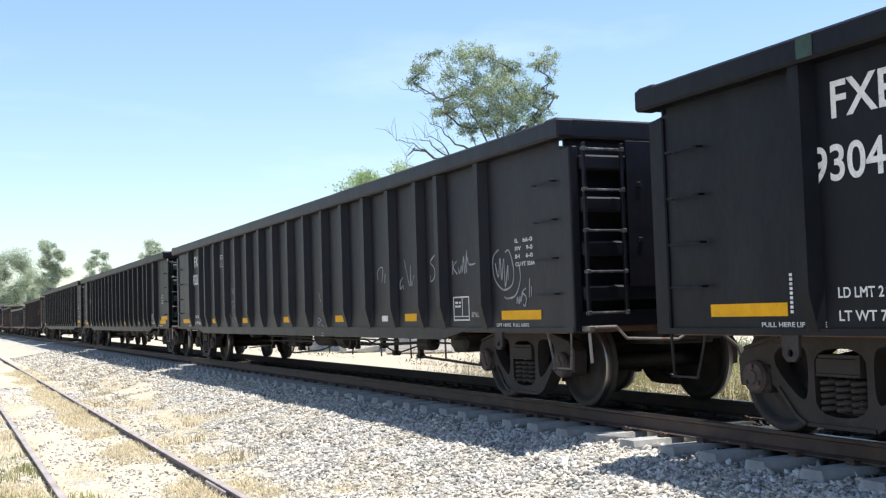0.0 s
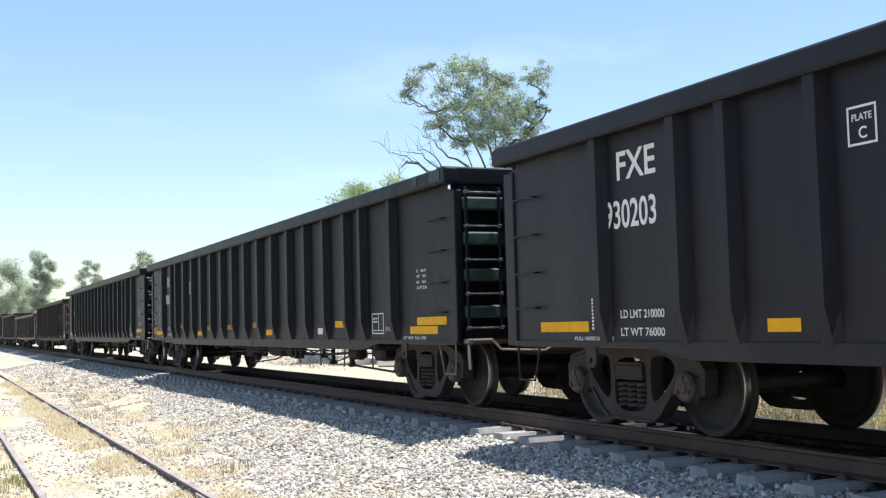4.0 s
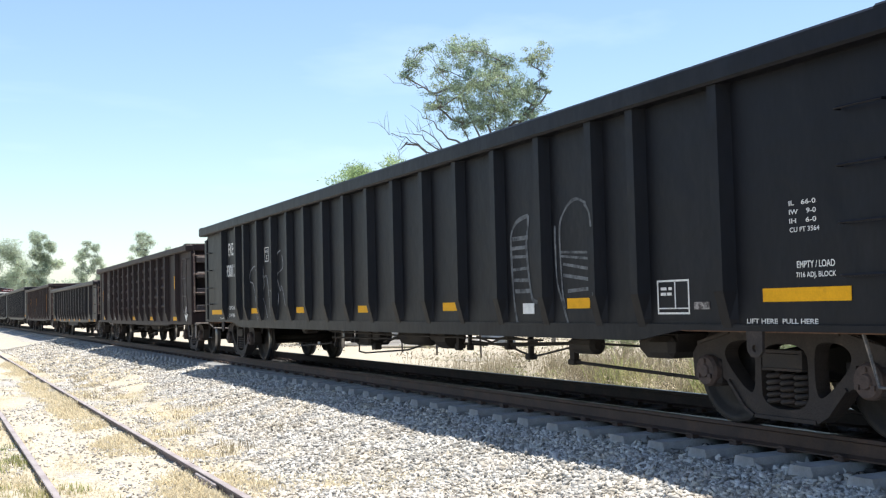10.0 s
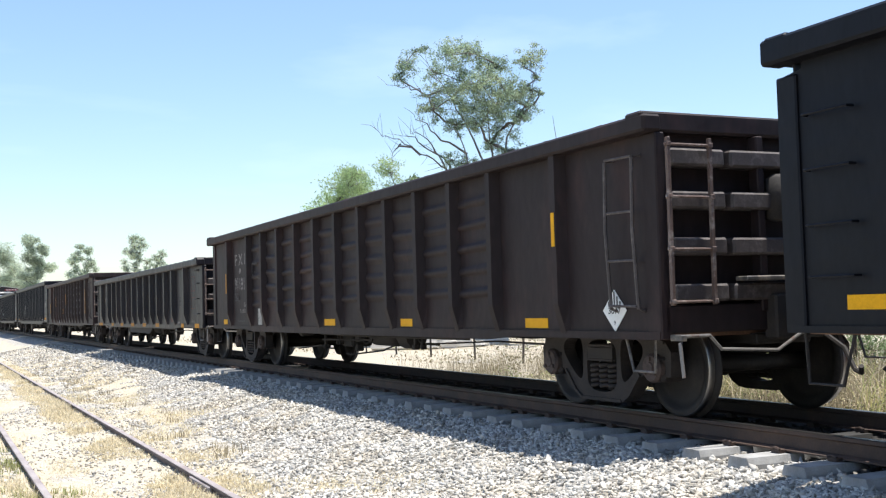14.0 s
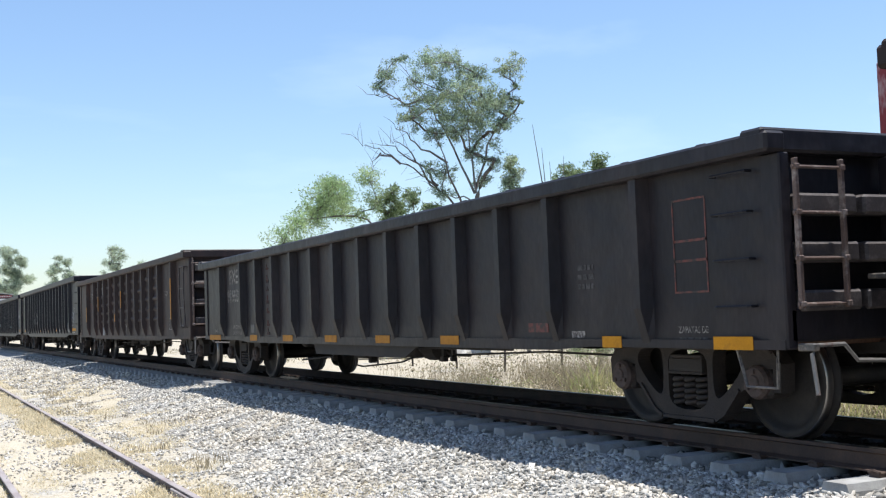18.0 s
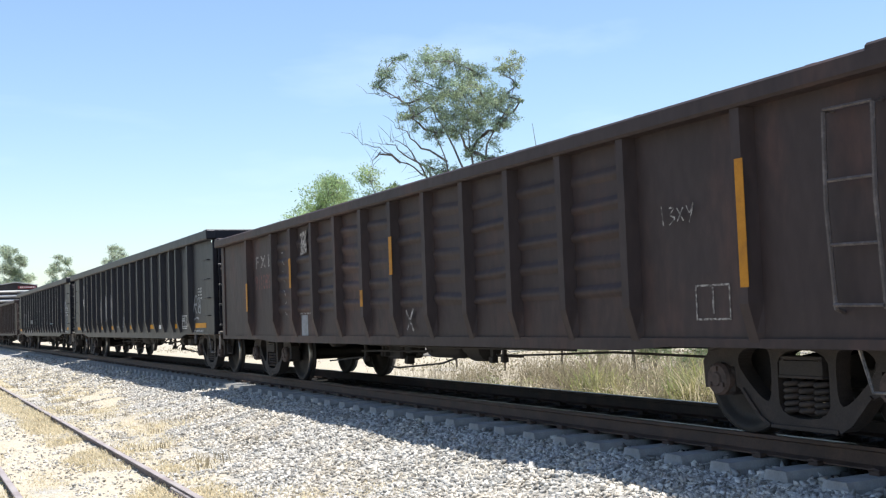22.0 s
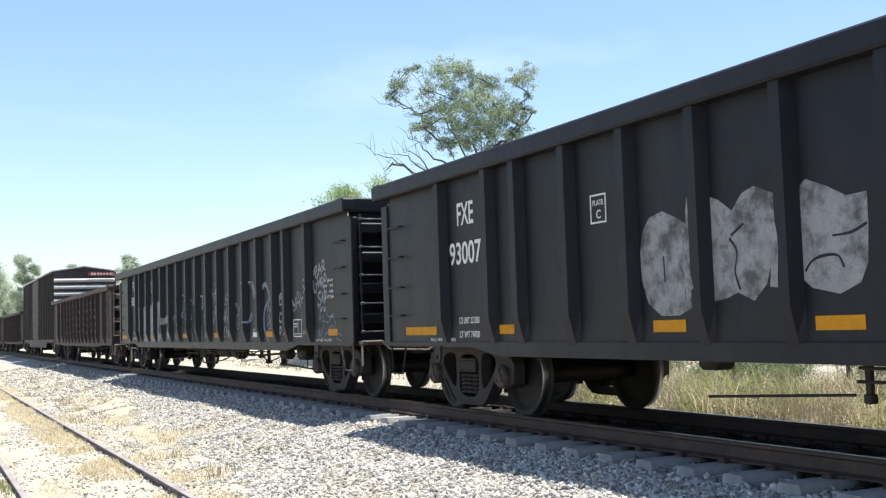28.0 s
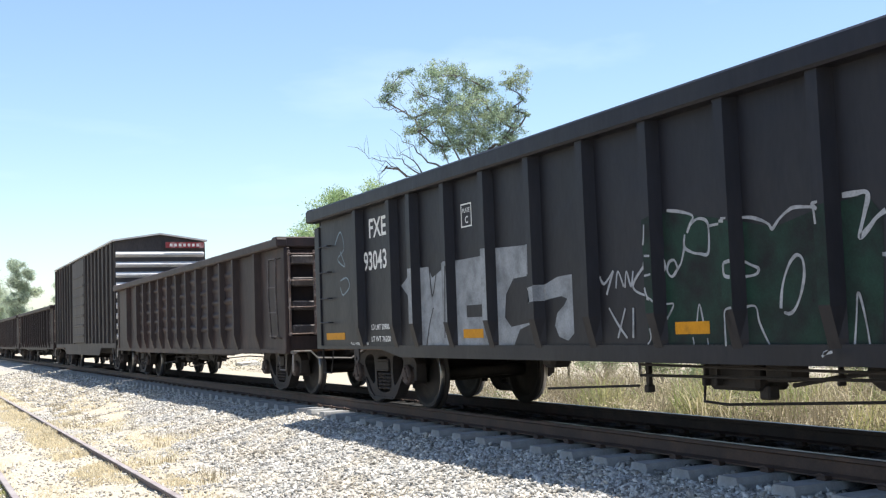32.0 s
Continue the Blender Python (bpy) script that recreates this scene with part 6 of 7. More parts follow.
spray(C8, [[(0.00, 1.06), (0.21, 1.12), (0.41, 0.96), (0.43, 0.84), (0.22, 0.73), (0.09, 0.59), (0.09, 0.34), (0.26, 0.15), (0.42, 0.00)]], BLUESPRAY, 0.085, "graffiti", "broad pale blue sprayed curve", y=4.66, z=0.77)
spray(C8, [[(0.01, 0.60), (0.14, 0.65), (0.12, 0.71), (0.03, 0.66), (0.02, 0.52), (0.14, 0.53)], [(0.23, 0.71), (0.22, 0.48), (0.33, 0.48)], [(0.13, 0.37), (0.01, 0.35), (0.00, 0.24), (0.12, 0.22)], [(0.23, 0.40), (0.22, 0.20)], [(0.32, 0.39), (0.32, 0.21)], [(0.22, 0.30), (0.31, 0.30)], [(0.01, 0.14), (0.01, 0.00)], [(0.01, 0.14), (0.12, 0.10), (0.01, 0.00)], [(0.21, 0.14), (0.32, 0.14)], [(0.26, 0.14), (0.25, 0.01)], [(0.20, 0.01), (0.31, 0.01)]], CHALK, 0.045, "graffiti", "bold white sprayed letters", y=3.63, z=0.98)
spray(C8, [[(0.04, 0.36), (0.12, 0.47), (0.18, 0.34)], [(0.22, 0.44), (0.23, 0.34), (0.30, 0.41)], [(0.36, 0.43), (0.35, 0.35)], [(0.03, 0.21), (0.13, 0.30), (0.22, 0.20), (0.32, 0.29), (0.39, 0.20)], [(0.00, 0.09), (0.17, 0.18), (0.26, 0.06), (0.38, 0.14)], [(0.06, 0.00), (0.21, 0.06), (0.35, 0.01)]], CHALK, 0.024, "graffiti", "white hand-sprayed scrawl", y=4.40, z=1.04)
bars_mark(C8, 3.62, 0.36, 0.885, 0.96, 2, FAINT)
letters(C8, "JOB 3187", 5.31, 0.24, 1.06, 1.10, WHITE)
spray(C3, [[(0.67, 1.03), (0.46, 0.97), (0.37, 0.84), (0.4, 0.81)], [(0.74, 0.94), (0.79, 0.71), (0.44, 0.59), (0.52, 0.4), (0.63, 0.29)], [(0.63, 0.29), (0.73, 0.37), (0.91, 0.02)], [(0.0, 0.42), (0.3, 0.32), (0.5, 0.21), (0.46, 0.04)], [(0.01, 0.36), (0.07, 0.12), (0.14, 0.0)], [(0.0, 0.75), (0.09, 0.84)]], CHALK, 0.022, "graffiti", "thin white scrawled outlines", y=14.85, z=1.09)
spray(C1, [[(0.13, 0.75), (0.22, 0.9), (0.28, 0.75)], [(0.28, 0.77), (0.35, 0.91), (0.4, 0.78), (0.45, 0.92), (0.47, 0.76)], [(0.17, 0.59), (0.3, 0.63), (0.42, 0.62)], [(0.4, 0.54), (0.29, 0.48), (0.28, 0.37), (0.38, 0.33), (0.48, 0.41), (0.46, 0.52), (0.4, 0.54)], [(0.0, 0.4), (0.11, 0.22), (0.05, 0.35), (0.21, 0.2), (0.18, 0.33)], [(0.25, 0.31), (0.3, 0.04), (0.42, 0.0), (0.53, 0.13), (0.49, 0.26), (0.4, 0.28)], [(0.29, 0.24), (0.43, 0.11)]], CHALK, 0.02, "graffiti", "small chalky scrawled head", y=14.44, z=0.78)
spray(C7, [[(0.9, 0.02), (1.1, 0)], [(0.99, 0.16), (1.03, 0.01)], [(1.15, 0.09), (1.02, 0.08), (1.05, 0.01)], [(0.99, 0.13), (0.99, 0.24), (1.05, 0.27), (1.09, 0.23), (1.06, 0.18), (1, 0.17)], [(1.04, 0.17), (1.16, 0.08)], [(1.21, 0.37), (1.14, 0.32), (1.16, 0.23), (1.25, 0.25), (1.27, 0.32), (1.21, 0.37)], [(1.13, 0.45), (1.33, 0.41)], [(1.22, 0.58), (1.25, 0.44)], [(1.34, 0.55), (1.27, 0.48), (1.37, 0.41)], [(1.33, 0.68), (1.35, 0.57), (1.42, 0.55), (1.46, 0.61), (1.43, 0.71)], [(1.54, 0.75), (1.45, 0.8), (1.43, 0.74), (1.51, 0.69), (1.53, 0.62), (1.47, 0.61)], [(0, 0.1), (0.01, 0.01), (0.41, 0.02), (0.41, 0.09)]], CHALK, 0.03, "graffiti", "white sprayed scrawl climbing along the sheet", y=11.32, z=1.01)
spray(C7, [[(1.31, 0.22), (1.29, 0.12), (1.37, 0.07), (1.43, 0.12), (1.42, 0.17), (1.34, 0.2)], [(1.44, 0.26), (1.46, 0.19), (1.54, 0.26)]], CHALK, 0.03, "graffiti", "white sprayed scrawl climbing along the sheet", y=11.32, z=1.01)

# paint daubs and seams on the top chords
stripe(black, 18.22, 0.16, 2.76, 2.92, GREENPATCH, "green_daub", 0.1555)
stripe(C2, 0.42, 0.30, 2.78, 2.91, GREENPATCH, "green_daub", 0.1555)
stripe(C2, 0.95, 0.14, 2.80, 2.92, GREENPATCH, "green_daub", 0.1555)
stripe(C2, 11.28, 0.025, 2.75, 2.92, FADED, "chord_seam", 0.1555)
stripe(C8, 5.81, 0.025, 2.75, 2.92, FADED, "chord_seam", 0.1555)

# the front ends of two cars carry old green spray
for c in (C2, C3):
    for ob in c.children:
        if ob.name.startswith("end_rib") and ob.bound_box[0][1] < 1.0:
            ob.material_slots[0].link = "OBJECT"
            ob.material_slots[0].material = GREENPATCH

# the stencils of two cars sit a little off their posts
MARKS = ("lettering", "reflective_stripe", "stencil_frame", "small_print", "small_plate", "white_patch", "graffiti", "graffiti_fill")
for c, dy in ((C3, 0.03), (C7, 0.08)):
    for ob in c.children:
        if ob.name.split(".")[0] in MARKS:
            ob.location.y += dy

# older brown cars
bare4 = gondola("gondola_car", 16.07, 2.66, PLUM, brown_ribs(11, 1.58, 2.95, 1.008, 14.55), "brown", "dark brown rusty gondola car with faded white marks", 0, 6, 1.5, 1.62)
C4 = add(copy_thing(bare4, pose(0, 0, 0)), 73.95)
letters(C4, "F X E", 14.26, 0.90, 2.0, 2.22, FADED, "faded stencilled reporting mark")
letters(C4, "911811", 14.30, 0.90, 1.5, 1.75, FADED, "faded stencilled car number")
letters(C4, "GRO", 13.62, 0.30, 1.165, 1.25, FADED, "worn warning stencil")
letters(C4, "FLAMABLE", 13.92, 0.60, 1.045, 1.125, FADED, "worn warning stencil")
bars_mark(C4, 14.34, 0.42, 1.27, 1.46, 3, FAINT)
stripe(C4, 13.93, 0.10, 1.83, 1.93, FADED, "small_plate")
bars_mark(C4, 14.1, 0.7, 0.86, 0.92, 1, FAINT)
stripe(C4, 14.59, 0.05, 1.45, 1.85, AMBER, "reflective_stripe", 0.1165)
for y, w in ((2.38, 0.46), (5.72, 0.38), (8.79, 0.49), (15.25, 0.3)):
    stripe(C4, y, w, 0.82, 0.92)
spray(C4, [[(1.28, 0.62), (1.29, 0.84), (1.45, 0.83), (1.5, 0.87), (1.58, 0.83), (1.66, 0.89)], [(1.84, 0.84), (1.86, 0.8)], [(1.45, 0.70), (1.46, 0.67)], [(1.80, 0.70), (1.82, 0.67)], [(1.56, 0.59), (1.88, 0.51), (1.91, 0.27), (1.84, 0.0)], [(0.0, 0.4), (0.04, 0.25), (0.22, 0.19)]], FAINT, 0.028, "graffiti", "faint worn graffiti outline", y=14.13, z=1.13, posts=False)
stripe(C4, 1.61, 0.06, 1.62, 1.95, YELLOW, "reflective_stripe", 0.1165)
stripe(C4, 12.60, 0.25, 0.82, 1.12, PATCH, "white_patch")
spray(C4, [[(0.04, 0.25), (0.08, 0.18), (0.16, 0.25)], [(0.05, 0.13), (0.12, 0.17), (0.2, 0.12), (0.08, 0.10), (0.18, 0.06)]], INK, 0.014, "chalk_mark", "dark scrawl on a pale patch", y=12.60, z=0.83, posts=False)
bm = bmesh.new()
prism(bm, [(0.72 + a * 0.19, 0.985 + b * 0.19) for a, b in ((-1, 0), (0, -1), (1, 0), (0, 1))], -1.409, -1.403, 0)
placard = part("placard", bm, PAPER, C4, "white diamond hazard placard")
bm = bmesh.new()
for k in range(5):
    yy = 0.72 + (k - 2) * 0.045
    box(bm, -1.4105, -1.4095, yy - 0.010, yy + 0.010, 1.03, 1.16 - abs(k - 2) * 0.045)
part("placard_bars", bm, INK, placard)
letters(C4, "3077", 0.82, 0.20, 0.955, 1.015, INK, "", "placard_number", 0.0102)
letters(C4, "9", 0.735, 0.03, 0.855, 0.895, INK, "", "placard_number", 0.0102)

C5 = add(gondola("gondola_car", 16.8, 2.30, GREYBROWN, brown_ribs(12, 1.65, 3.08, 0.98, 15.3), "brown", "low grey-brown gondola car with stencilled weights", 0.15, 0, 1.6), 91.07)
letters(C5, "FXE", 14.90, 0.61, 1.79, 2.06, FADED, "weathered stencilled reporting mark")
letters(C5, "919033", 15.07, 0.93, 1.44, 1.68, FADED, "weathered stencilled car number")
letters(C5, "88433 KGS", 14.71, 0.61, 0.94, 1.01, FADED)
letters(C5, "30867 KGS", 14.72, 0.61, 0.83, 0.89, FADED)
letters(C5, "TARA", 16.1, 0.28, 0.87, 0.93, FADED)
for y, w in ((16.4, 0.85), (0.79, 0.44), (2.30, 0.29), (5.62, 0.47), (7.59, 0.47), (9.55, 0.49), (11.57, 0.5), (13.49, 0.43)):
    stripe(C5, y, w, 0.725, 0.825, AMBER if y < 2.5 else ORANGE, "reflective_stripe", 0.031)
stripe(C5, 3.64, 0.38, 0.86, 0.95, REDPAINT)
stripe(C5, 2.84, 0.22, 0.81, 0.87, FADED, "small_plate")
stripe(C5, 13.51, 0.21, 0.865, 1.01, PLATEGREY, "small_plate")
# a column of faint red stencil that is worn past reading
for z, h in ((0.83, 0.12), (0.98, 0.10), (1.20, 0.09), (1.36, 0.15), (1.58, 0.08), (1.72, 0.14), (1.95, 0.09)):
    stripe(C5, 12.53, 0.15, z, z + h * 0.4, REDWORN, "worn_stencil")
    stripe(C5, 12.50, 0.05, z + h * 0.45, z + h, REDWORN, "worn_stencil")
letters(C5, "ZAPATAS DE", 1.25, 0.37, 0.85, 0.905, FADED)
bars_mark(C5, 1.24, 0.36, 0.775, 0.83, 1, FAINT)
bars_mark(C5, 2.70, 0.26, 1.24, 1.50, 3, FAINT)
frame_mark(C5, 1.27, 0.42, 1.17, 1.93, ((0.0, 0.42, 1.42, 1.44), (0.0, 0.42, 1.58, 1.60)), REDPAINT)

bare6 = gondola("gondola_car", 16.6, 2.66, BROWN, brown_ribs(11, 1.53, 3.0, 1.008, 14.58), "brown", "brown gondola car with pressed side sheets and rust-red marks", 0, 6, 1.45, 2.0)
C6 = add(copy_thing(bare6, pose(0, 0, 0)), 109.2)
letters(C6, "F X E", 14.30, 0.90, 1.98, 2.19, FADED, "faded stencilled reporting mark")
letters(C6, "911089", 14.35, 0.90, 1.60, 1.86, REDPAINT, "faded red car number")
stripe(C6, 11.87, 0.30, 0.78, 1.12, SILVER, "white_patch")
bars_mark(C6, 11.94, 0.62, 1.125, 1.18, 1, FADED)
numeral = random.Random(12)
for k in range(7):
    yk, zk = 12.73 - 0.025 * k, 2.12 - 0.17 * k
    run = [(0.02 + 0.04 * q + numeral.uniform(-0.02, 0.02), numeral.uniform(0.0, 0.10)) for q in range(numeral.choice((2, 3, 4)))]
    spray(C6, [run], FADED, 0.02, "chalk_mark", "worn hand-painted numeral", yk, zk, 1.0, False)
spray(C6, [[(0, 0.26), (0.22, 0.0)], [(0.22, 0.28), (0.02, 0.02)]], FADED, 0.035, "chalk_mark", "pale painted cross", 7.76, 0.86, 1.0, False)
fill(C6, [[(0, 0.36), (0.10, 0.40), (0.30, 0.43), (0.37, 0.41), (0.34, 0.28), (0.37, 0.14), (0.36, 0.03), (0.0, 0.0), (0.06, 0.1), (0.03, 0.2), (0.09, 0.28)]], FADED, 11.76, 2.06, 0.88, 0.037, "worn_patch", "ragged pale paint patch", False)
for y, z0, z1 in ((8.05, 1.58, 2.06), (12.10, 1.56, 2.03), (1.55, 1.18, 2.13), (14.59, 1.23, 1.73), (9.08, 1.2, 1.42)):
    stripe(C6, y, 0.09, z0, z1, ORANGE, "reflective_stripe", 0.1165)
frame_mark(C6, 2.21, 0.41, 0.94, 1.22, ((0.2, 0.22, 0.99, 1.2),), FADED)

spray(C6, [[(0.0, 0.16), (0.02, 0.0)], [(0.10, 0.14), (0.16, 0.13), (0.11, 0.08), (0.17, 0.05), (0.10, 0.0)], [(0.20, 0.13), (0.28, 0.02)], [(0.28, 0.13), (0.20, 0.02)], [(0.32, 0.14), (0.36, 0.08), (0.41, 0.15), (0.35, 0.0)]], FADED, 0.014, "chalk_mark", "small chalked scrawl", 2.55, 1.72, 1.0, False)

C9 = add(copy_thing(bare6, pose(0, 0, 0)), 169.6)
tagged(C9, "brown rusty gondola car with pressed side sheets, coupled before a boxcar")
for c, y0 in ((bare4, 203.0), (bare6, 220.4)):
    add(c, y0)
    tagged(c, "distant dark brown gondola car with outside posts")
add(boxcar(15.4, 4.3), 186.7)
for y0, src in ((237.8, bare4), (255.2, bare6), (273.0, bare4)):
    c = add(copy_thing(src, pose(0, 0, 0)), y0)
    tagged(c, "distant dark brown gondola car with outside posts")


# ---- trees and the field beyond ----
def leaf_quads(centres, radii, count, size, rng, flat=0.75, slim=0.3, open_up=0.2):
    """Small leaf blades in clumps round centres, hanging a little, most of them turned to the sky."""
    c = np.array(centres)
    r = np.array(radii)
    pick = rng.choice(len(c), count, p=r ** 2 / (r ** 2).sum())
    d = rng.normal(size=(count, 3)) * 0.5
    p = c[pick] + d * r[pick][:, None] * np.array([1, 1, flat])
    n = rng.normal(size=(count, 3)) * 0.6 + np.array([0, 0, open_up])
    u = np.cross(n, rng.normal(size=(count, 3)))
    u /= np.linalg.norm(u, axis=1)[:, None]
    v = np.cross(n, u)
    v /= np.linalg.norm(v, axis=1)[:, None]
    s = size * (0.6 + 0.8 * rng.random(count))[:, None]
    verts = np.stack([p - u * s, p + v * s * slim, p + u * s, p - v * s * slim], 1).reshape(-1, 3)
    return verts, np.arange(count * 4).reshape(-1, 4)


def tree(x, y, lobes, base, mat, count, size, seed, label, trunk_r=0.22, dead=(), flat=0.85, fat=1.0, tight=(0.14, 0.22)):
    """lobes: (across, up, radius, depth) in metres round the foot, across seen from the track."""
    rng = np.random.default_rng(seed)
    thing = empty("tree", pose(x, y, ground_z(x)), label, "tree")
    d = Vector((x, y, 0)).normalized()
    right = Vector((d.y, -d.x, 0))
    cs, rs = [], []
    bm = bmesh.new()
    fork = Vector((base[0] * right.x, base[0] * right.y, base[1]))
    tube(bm, [Vector((0, 0, -0.2)), fork * 0.5 + right * 0.1, fork], [trunk_r, trunk_r * 0.8, trunk_r * 0.65], 8)
    # each lobe hangs on the nearest bough below it, so that the limbs fork
    hubs = [(right * a + d * e + Vector((0, 0, b)), r) for a, b, r, e in lobes]
    nodes, links = [fork], []
    for c, r in sorted(hubs, key=lambda h: (h[0] - fork).length):
        k = min(range(len(nodes)), key=lambda q: (nodes[q] - c).length + (6.0 if nodes[q].z > c.z + 0.2 else 0.0) - 0.25 * (nodes[q] - fork).length)
        links.append((k, len(nodes)))
        nodes.append(c)
    load = [1] * len(nodes)
    for a, b in reversed(links):
        load[a] += load[b]
    for a, b in links:
        p, q = nodes[a], nodes[b]
        l = (q - p).length
        m1 = p.lerp(q, 0.35) + Vector(rng.normal(size=3)) * 0.07 * l + Vector((0, 0, 0.03 * l))
        m2 = p.lerp(q, 0.7) + Vector(rng.normal(size=3)) * 0.06 * l
        r0, r1 = trunk_r * 0.6 * (load[b] / load[0]) ** 0.5 + 0.008 * fat, trunk_r * 0.5 * (max(1, load[b] - 1) / load[0]) ** 0.5 * 0.8
        tube(bm, [p, m1, m2, q], [r0, r0 * 0.85, r0 * 0.75, max(r1, 0.01 * fat)], 6)
    for c, r in hubs:
        for k in range(max(9, int(8 + r * 22))):
            o = rng.normal(size=3)
            o /= np.linalg.norm(o)
            q = np.array(c) + o * r * (0.3 + 0.75 * rng.random()) * np.array([1, 1, flat])
            cs.append(q)
            rs.append(0.08 * fat + r * (tight[0] + tight[1] * rng.random()))
            if k < 9:
                mid = c.lerp(Vector(q), 0.5) + Vector(rng.normal(size=3) * r * 0.12)
                tube(bm, [c, mid, Vector(q)], [0.018 * fat, 0.013 * fat, 0.005 * fat], 4)
    for line in dead:
        pts = [right * a + Vector((0, 0, b)) + d * e for a, b, e in line]
        fine = []
        for p, q in zip(pts, pts[1:]):
            for k in range(3):
                fine.append(p.lerp(q, k / 3) + Vector(rng.normal(size=3)) * 0.06)
        fine.append(pts[-1])
        tube(bm, fine, [max(0.010, 0.055 * (1 - k / len(fine))) for k in range(len(fine))], 5)
        for p in fine[3:]:
            twig = Vector(rng.normal(size=3)) * 0.16 + Vector((0, 0, 0.16)) - right * 0.1
            tube(bm, [p, p + twig, p + twig * 2.2 + Vector(rng.normal(size=3)) * 0.05], [0.011, 0.008, 0.004], 4)
    part("trunk", bm, BARK, thing, "pale forked trunk with bare limbs")
    v, f = leaf_quads(cs, rs, count, size, rng)
    bulk("crown", v, f, mat, thing)
    return thing


# the tall gum tree, 47 m off
GX, GY = 47 * math.sin(radians(27.2)), 47 * math.cos(radians(27.2))
outer_lobes = [(-2.41, 12.75, 0.26, -0.2), (-3.09, 12.23, 0.50, 0.3), (-3.40, 11.56, 0.30, 0.2), (-1.18, 12.37, 0.62, -0.6), (-0.54, 12.72, 0.52, 0.5), (-0.04, 12.45, 0.5, -0.3), (0.56, 11.8, 0.6, 0.4), (0.92, 12.0, 0.36, 0.2), (-1.82, 11.89, 0.42, 0.6), (-2.11, 10.72, 0.5, 0.2), (-1.95, 10.04, 0.5, -0.4), (1.55, 10.47, 0.62, -0.3), (2.03, 10.95, 0.42, 0.3), (2.15, 10.09, 0.46, 0.1), (1.82, 9.58, 0.38, -0.2), (2.36, 12.29, 0.50, 0.2), (1.98, 12.02, 0.28, -0.2), (2.51, 11.4, 0.18, 0.1), (2.70, 10.69, 0.12, 0.0)]
inner_lobes = [(-0.62, 11.45, 0.62, 0.7), (0.22, 11.02, 0.62, -0.7), (1.1, 11.07, 0.58, 0.5), (-0.96, 10.6, 0.58, -0.5), (-0.17, 10.1, 0.62, 0.6), (0.73, 10.22, 0.66, -0.4), (-1.0, 9.51, 0.40, 0.3), (0.08, 9.31, 0.5, -0.3), (1.04, 9.27, 0.48, 0.3), (-1.21, 7.9, 0.32, -0.3), (-0.6, 7.75, 0.34, 0.3), (0.52, 8.59, 0.34, 0.1), (1.5, 8.2, 0.36, -0.2), (0.95, 7.4, 0.32, 0.2), (-0.75, 6.9, 0.34, 0.0)]
dead_limbs = [[(0.3, 5.6, 0), (-1.08, 7.16, 0.1), (-1.68, 7.74, 0.2), (-2.59, 8.32, 0.2), (-3.43, 8.9, 0.2), (-4.12, 9.19, 0.1), (-4.65, 9.57, 0.1)], [(-1.08, 7.16, 0.1), (-1.52, 7.97, 0.2), (-2.43, 8.62, 0.2), (-3.04, 9.04, 0.2), (-3.3, 9.15, 0.2)], [(-0.6, 8.2, 0.1), (-1.64, 8.91, 0.2), (-2.24, 9.48, 0.2), (-2.77, 9.97, 0.1)], [(-2.59, 8.32, 0.2), (-3.36, 8.74, 0.3), (-3.67, 8.52, 0.3), (-3.77, 7.97, 0.3)], [(-0.9, 6.9, 0.1), (-1.53, 7.81, -0.2), (-1.96, 8.61, -0.2), (-2.54, 9.13, -0.1), (-2.95, 9.14, 0)]]
live_limbs = [[(0.62, 6.8, 0), (-0.25, 8.85, 0.2), (-0.97, 10.29, 0.2), (-1.56, 11.25, 0), (-2.41, 12.5, -0.1)], [(-1.4, 11.0, 0.1), (-2.3, 10.9, 0.2), (-3.0, 11.2, 0.2), (-3.9, 11.3, 0.1)], [(0.66, 6.8, 0), (0.52, 8.82, 0.1), (0.13, 10.87, -0.1)], [(0.70, 6.8, 0), (1.14, 8.8, -0.1), (2.13, 10.32, 0), (2.6, 11.4, 0.1), (2.4, 12.1, 0.1)], [(0.1, 6.2, 0), (-0.5, 7.6, -0.3), (-0.9, 8.9, -0.3), (-1.1, 9.9, -0.2)]]
tree(GX, GY, [(a, b, r * 1.35, e) for a, b, r, e in outer_lobes] + [(a, b, r * 1.6, e) for a, b, r, e in inner_lobes], (0.62, 6.4), LEAF, 46000, 0.052, 5, "tall gum tree with an open grey-green crown and bare dead limbs", 0.17,
     dead_limbs + live_limbs, tight=(0.11, 0.13))


def spot(az, dist):
    return dist * math.sin(radians(az)), dist * math.cos(radians(az))


def bushy(az, dist, top, width, mat, count, size, seed, label, low=0.35, trunk=0.16):
    """A tree of many loose lobes within an egg-shaped outline."""
    rng = random.Random(seed)
    x, y = spot(az, dist)
    lobes = []
    m = 36 if dist > 100 else 26
    for k in range(m):
        v = (k + rng.random()) / m
        up = top * (low + (0.95 - low) * v)
        span = width * 0.5 * (0.35 + 0.65 * math.sin(math.pi * min(0.97, 0.18 + 0.8 * v)))
        r = width * rng.uniform(0.07, 0.155)
        lobes.append((rng.uniform(-1, 1) * max(0.05, span - r * 0.6), up - r * 0.4, r, rng.uniform(-0.3, 0.3) * width))
    return tree(x, y, lobes, (0, top * low * 0.8), mat, count, size, seed, label, trunk, fat=max(1.0, dist / 60), tight=(0.16, 0.22))


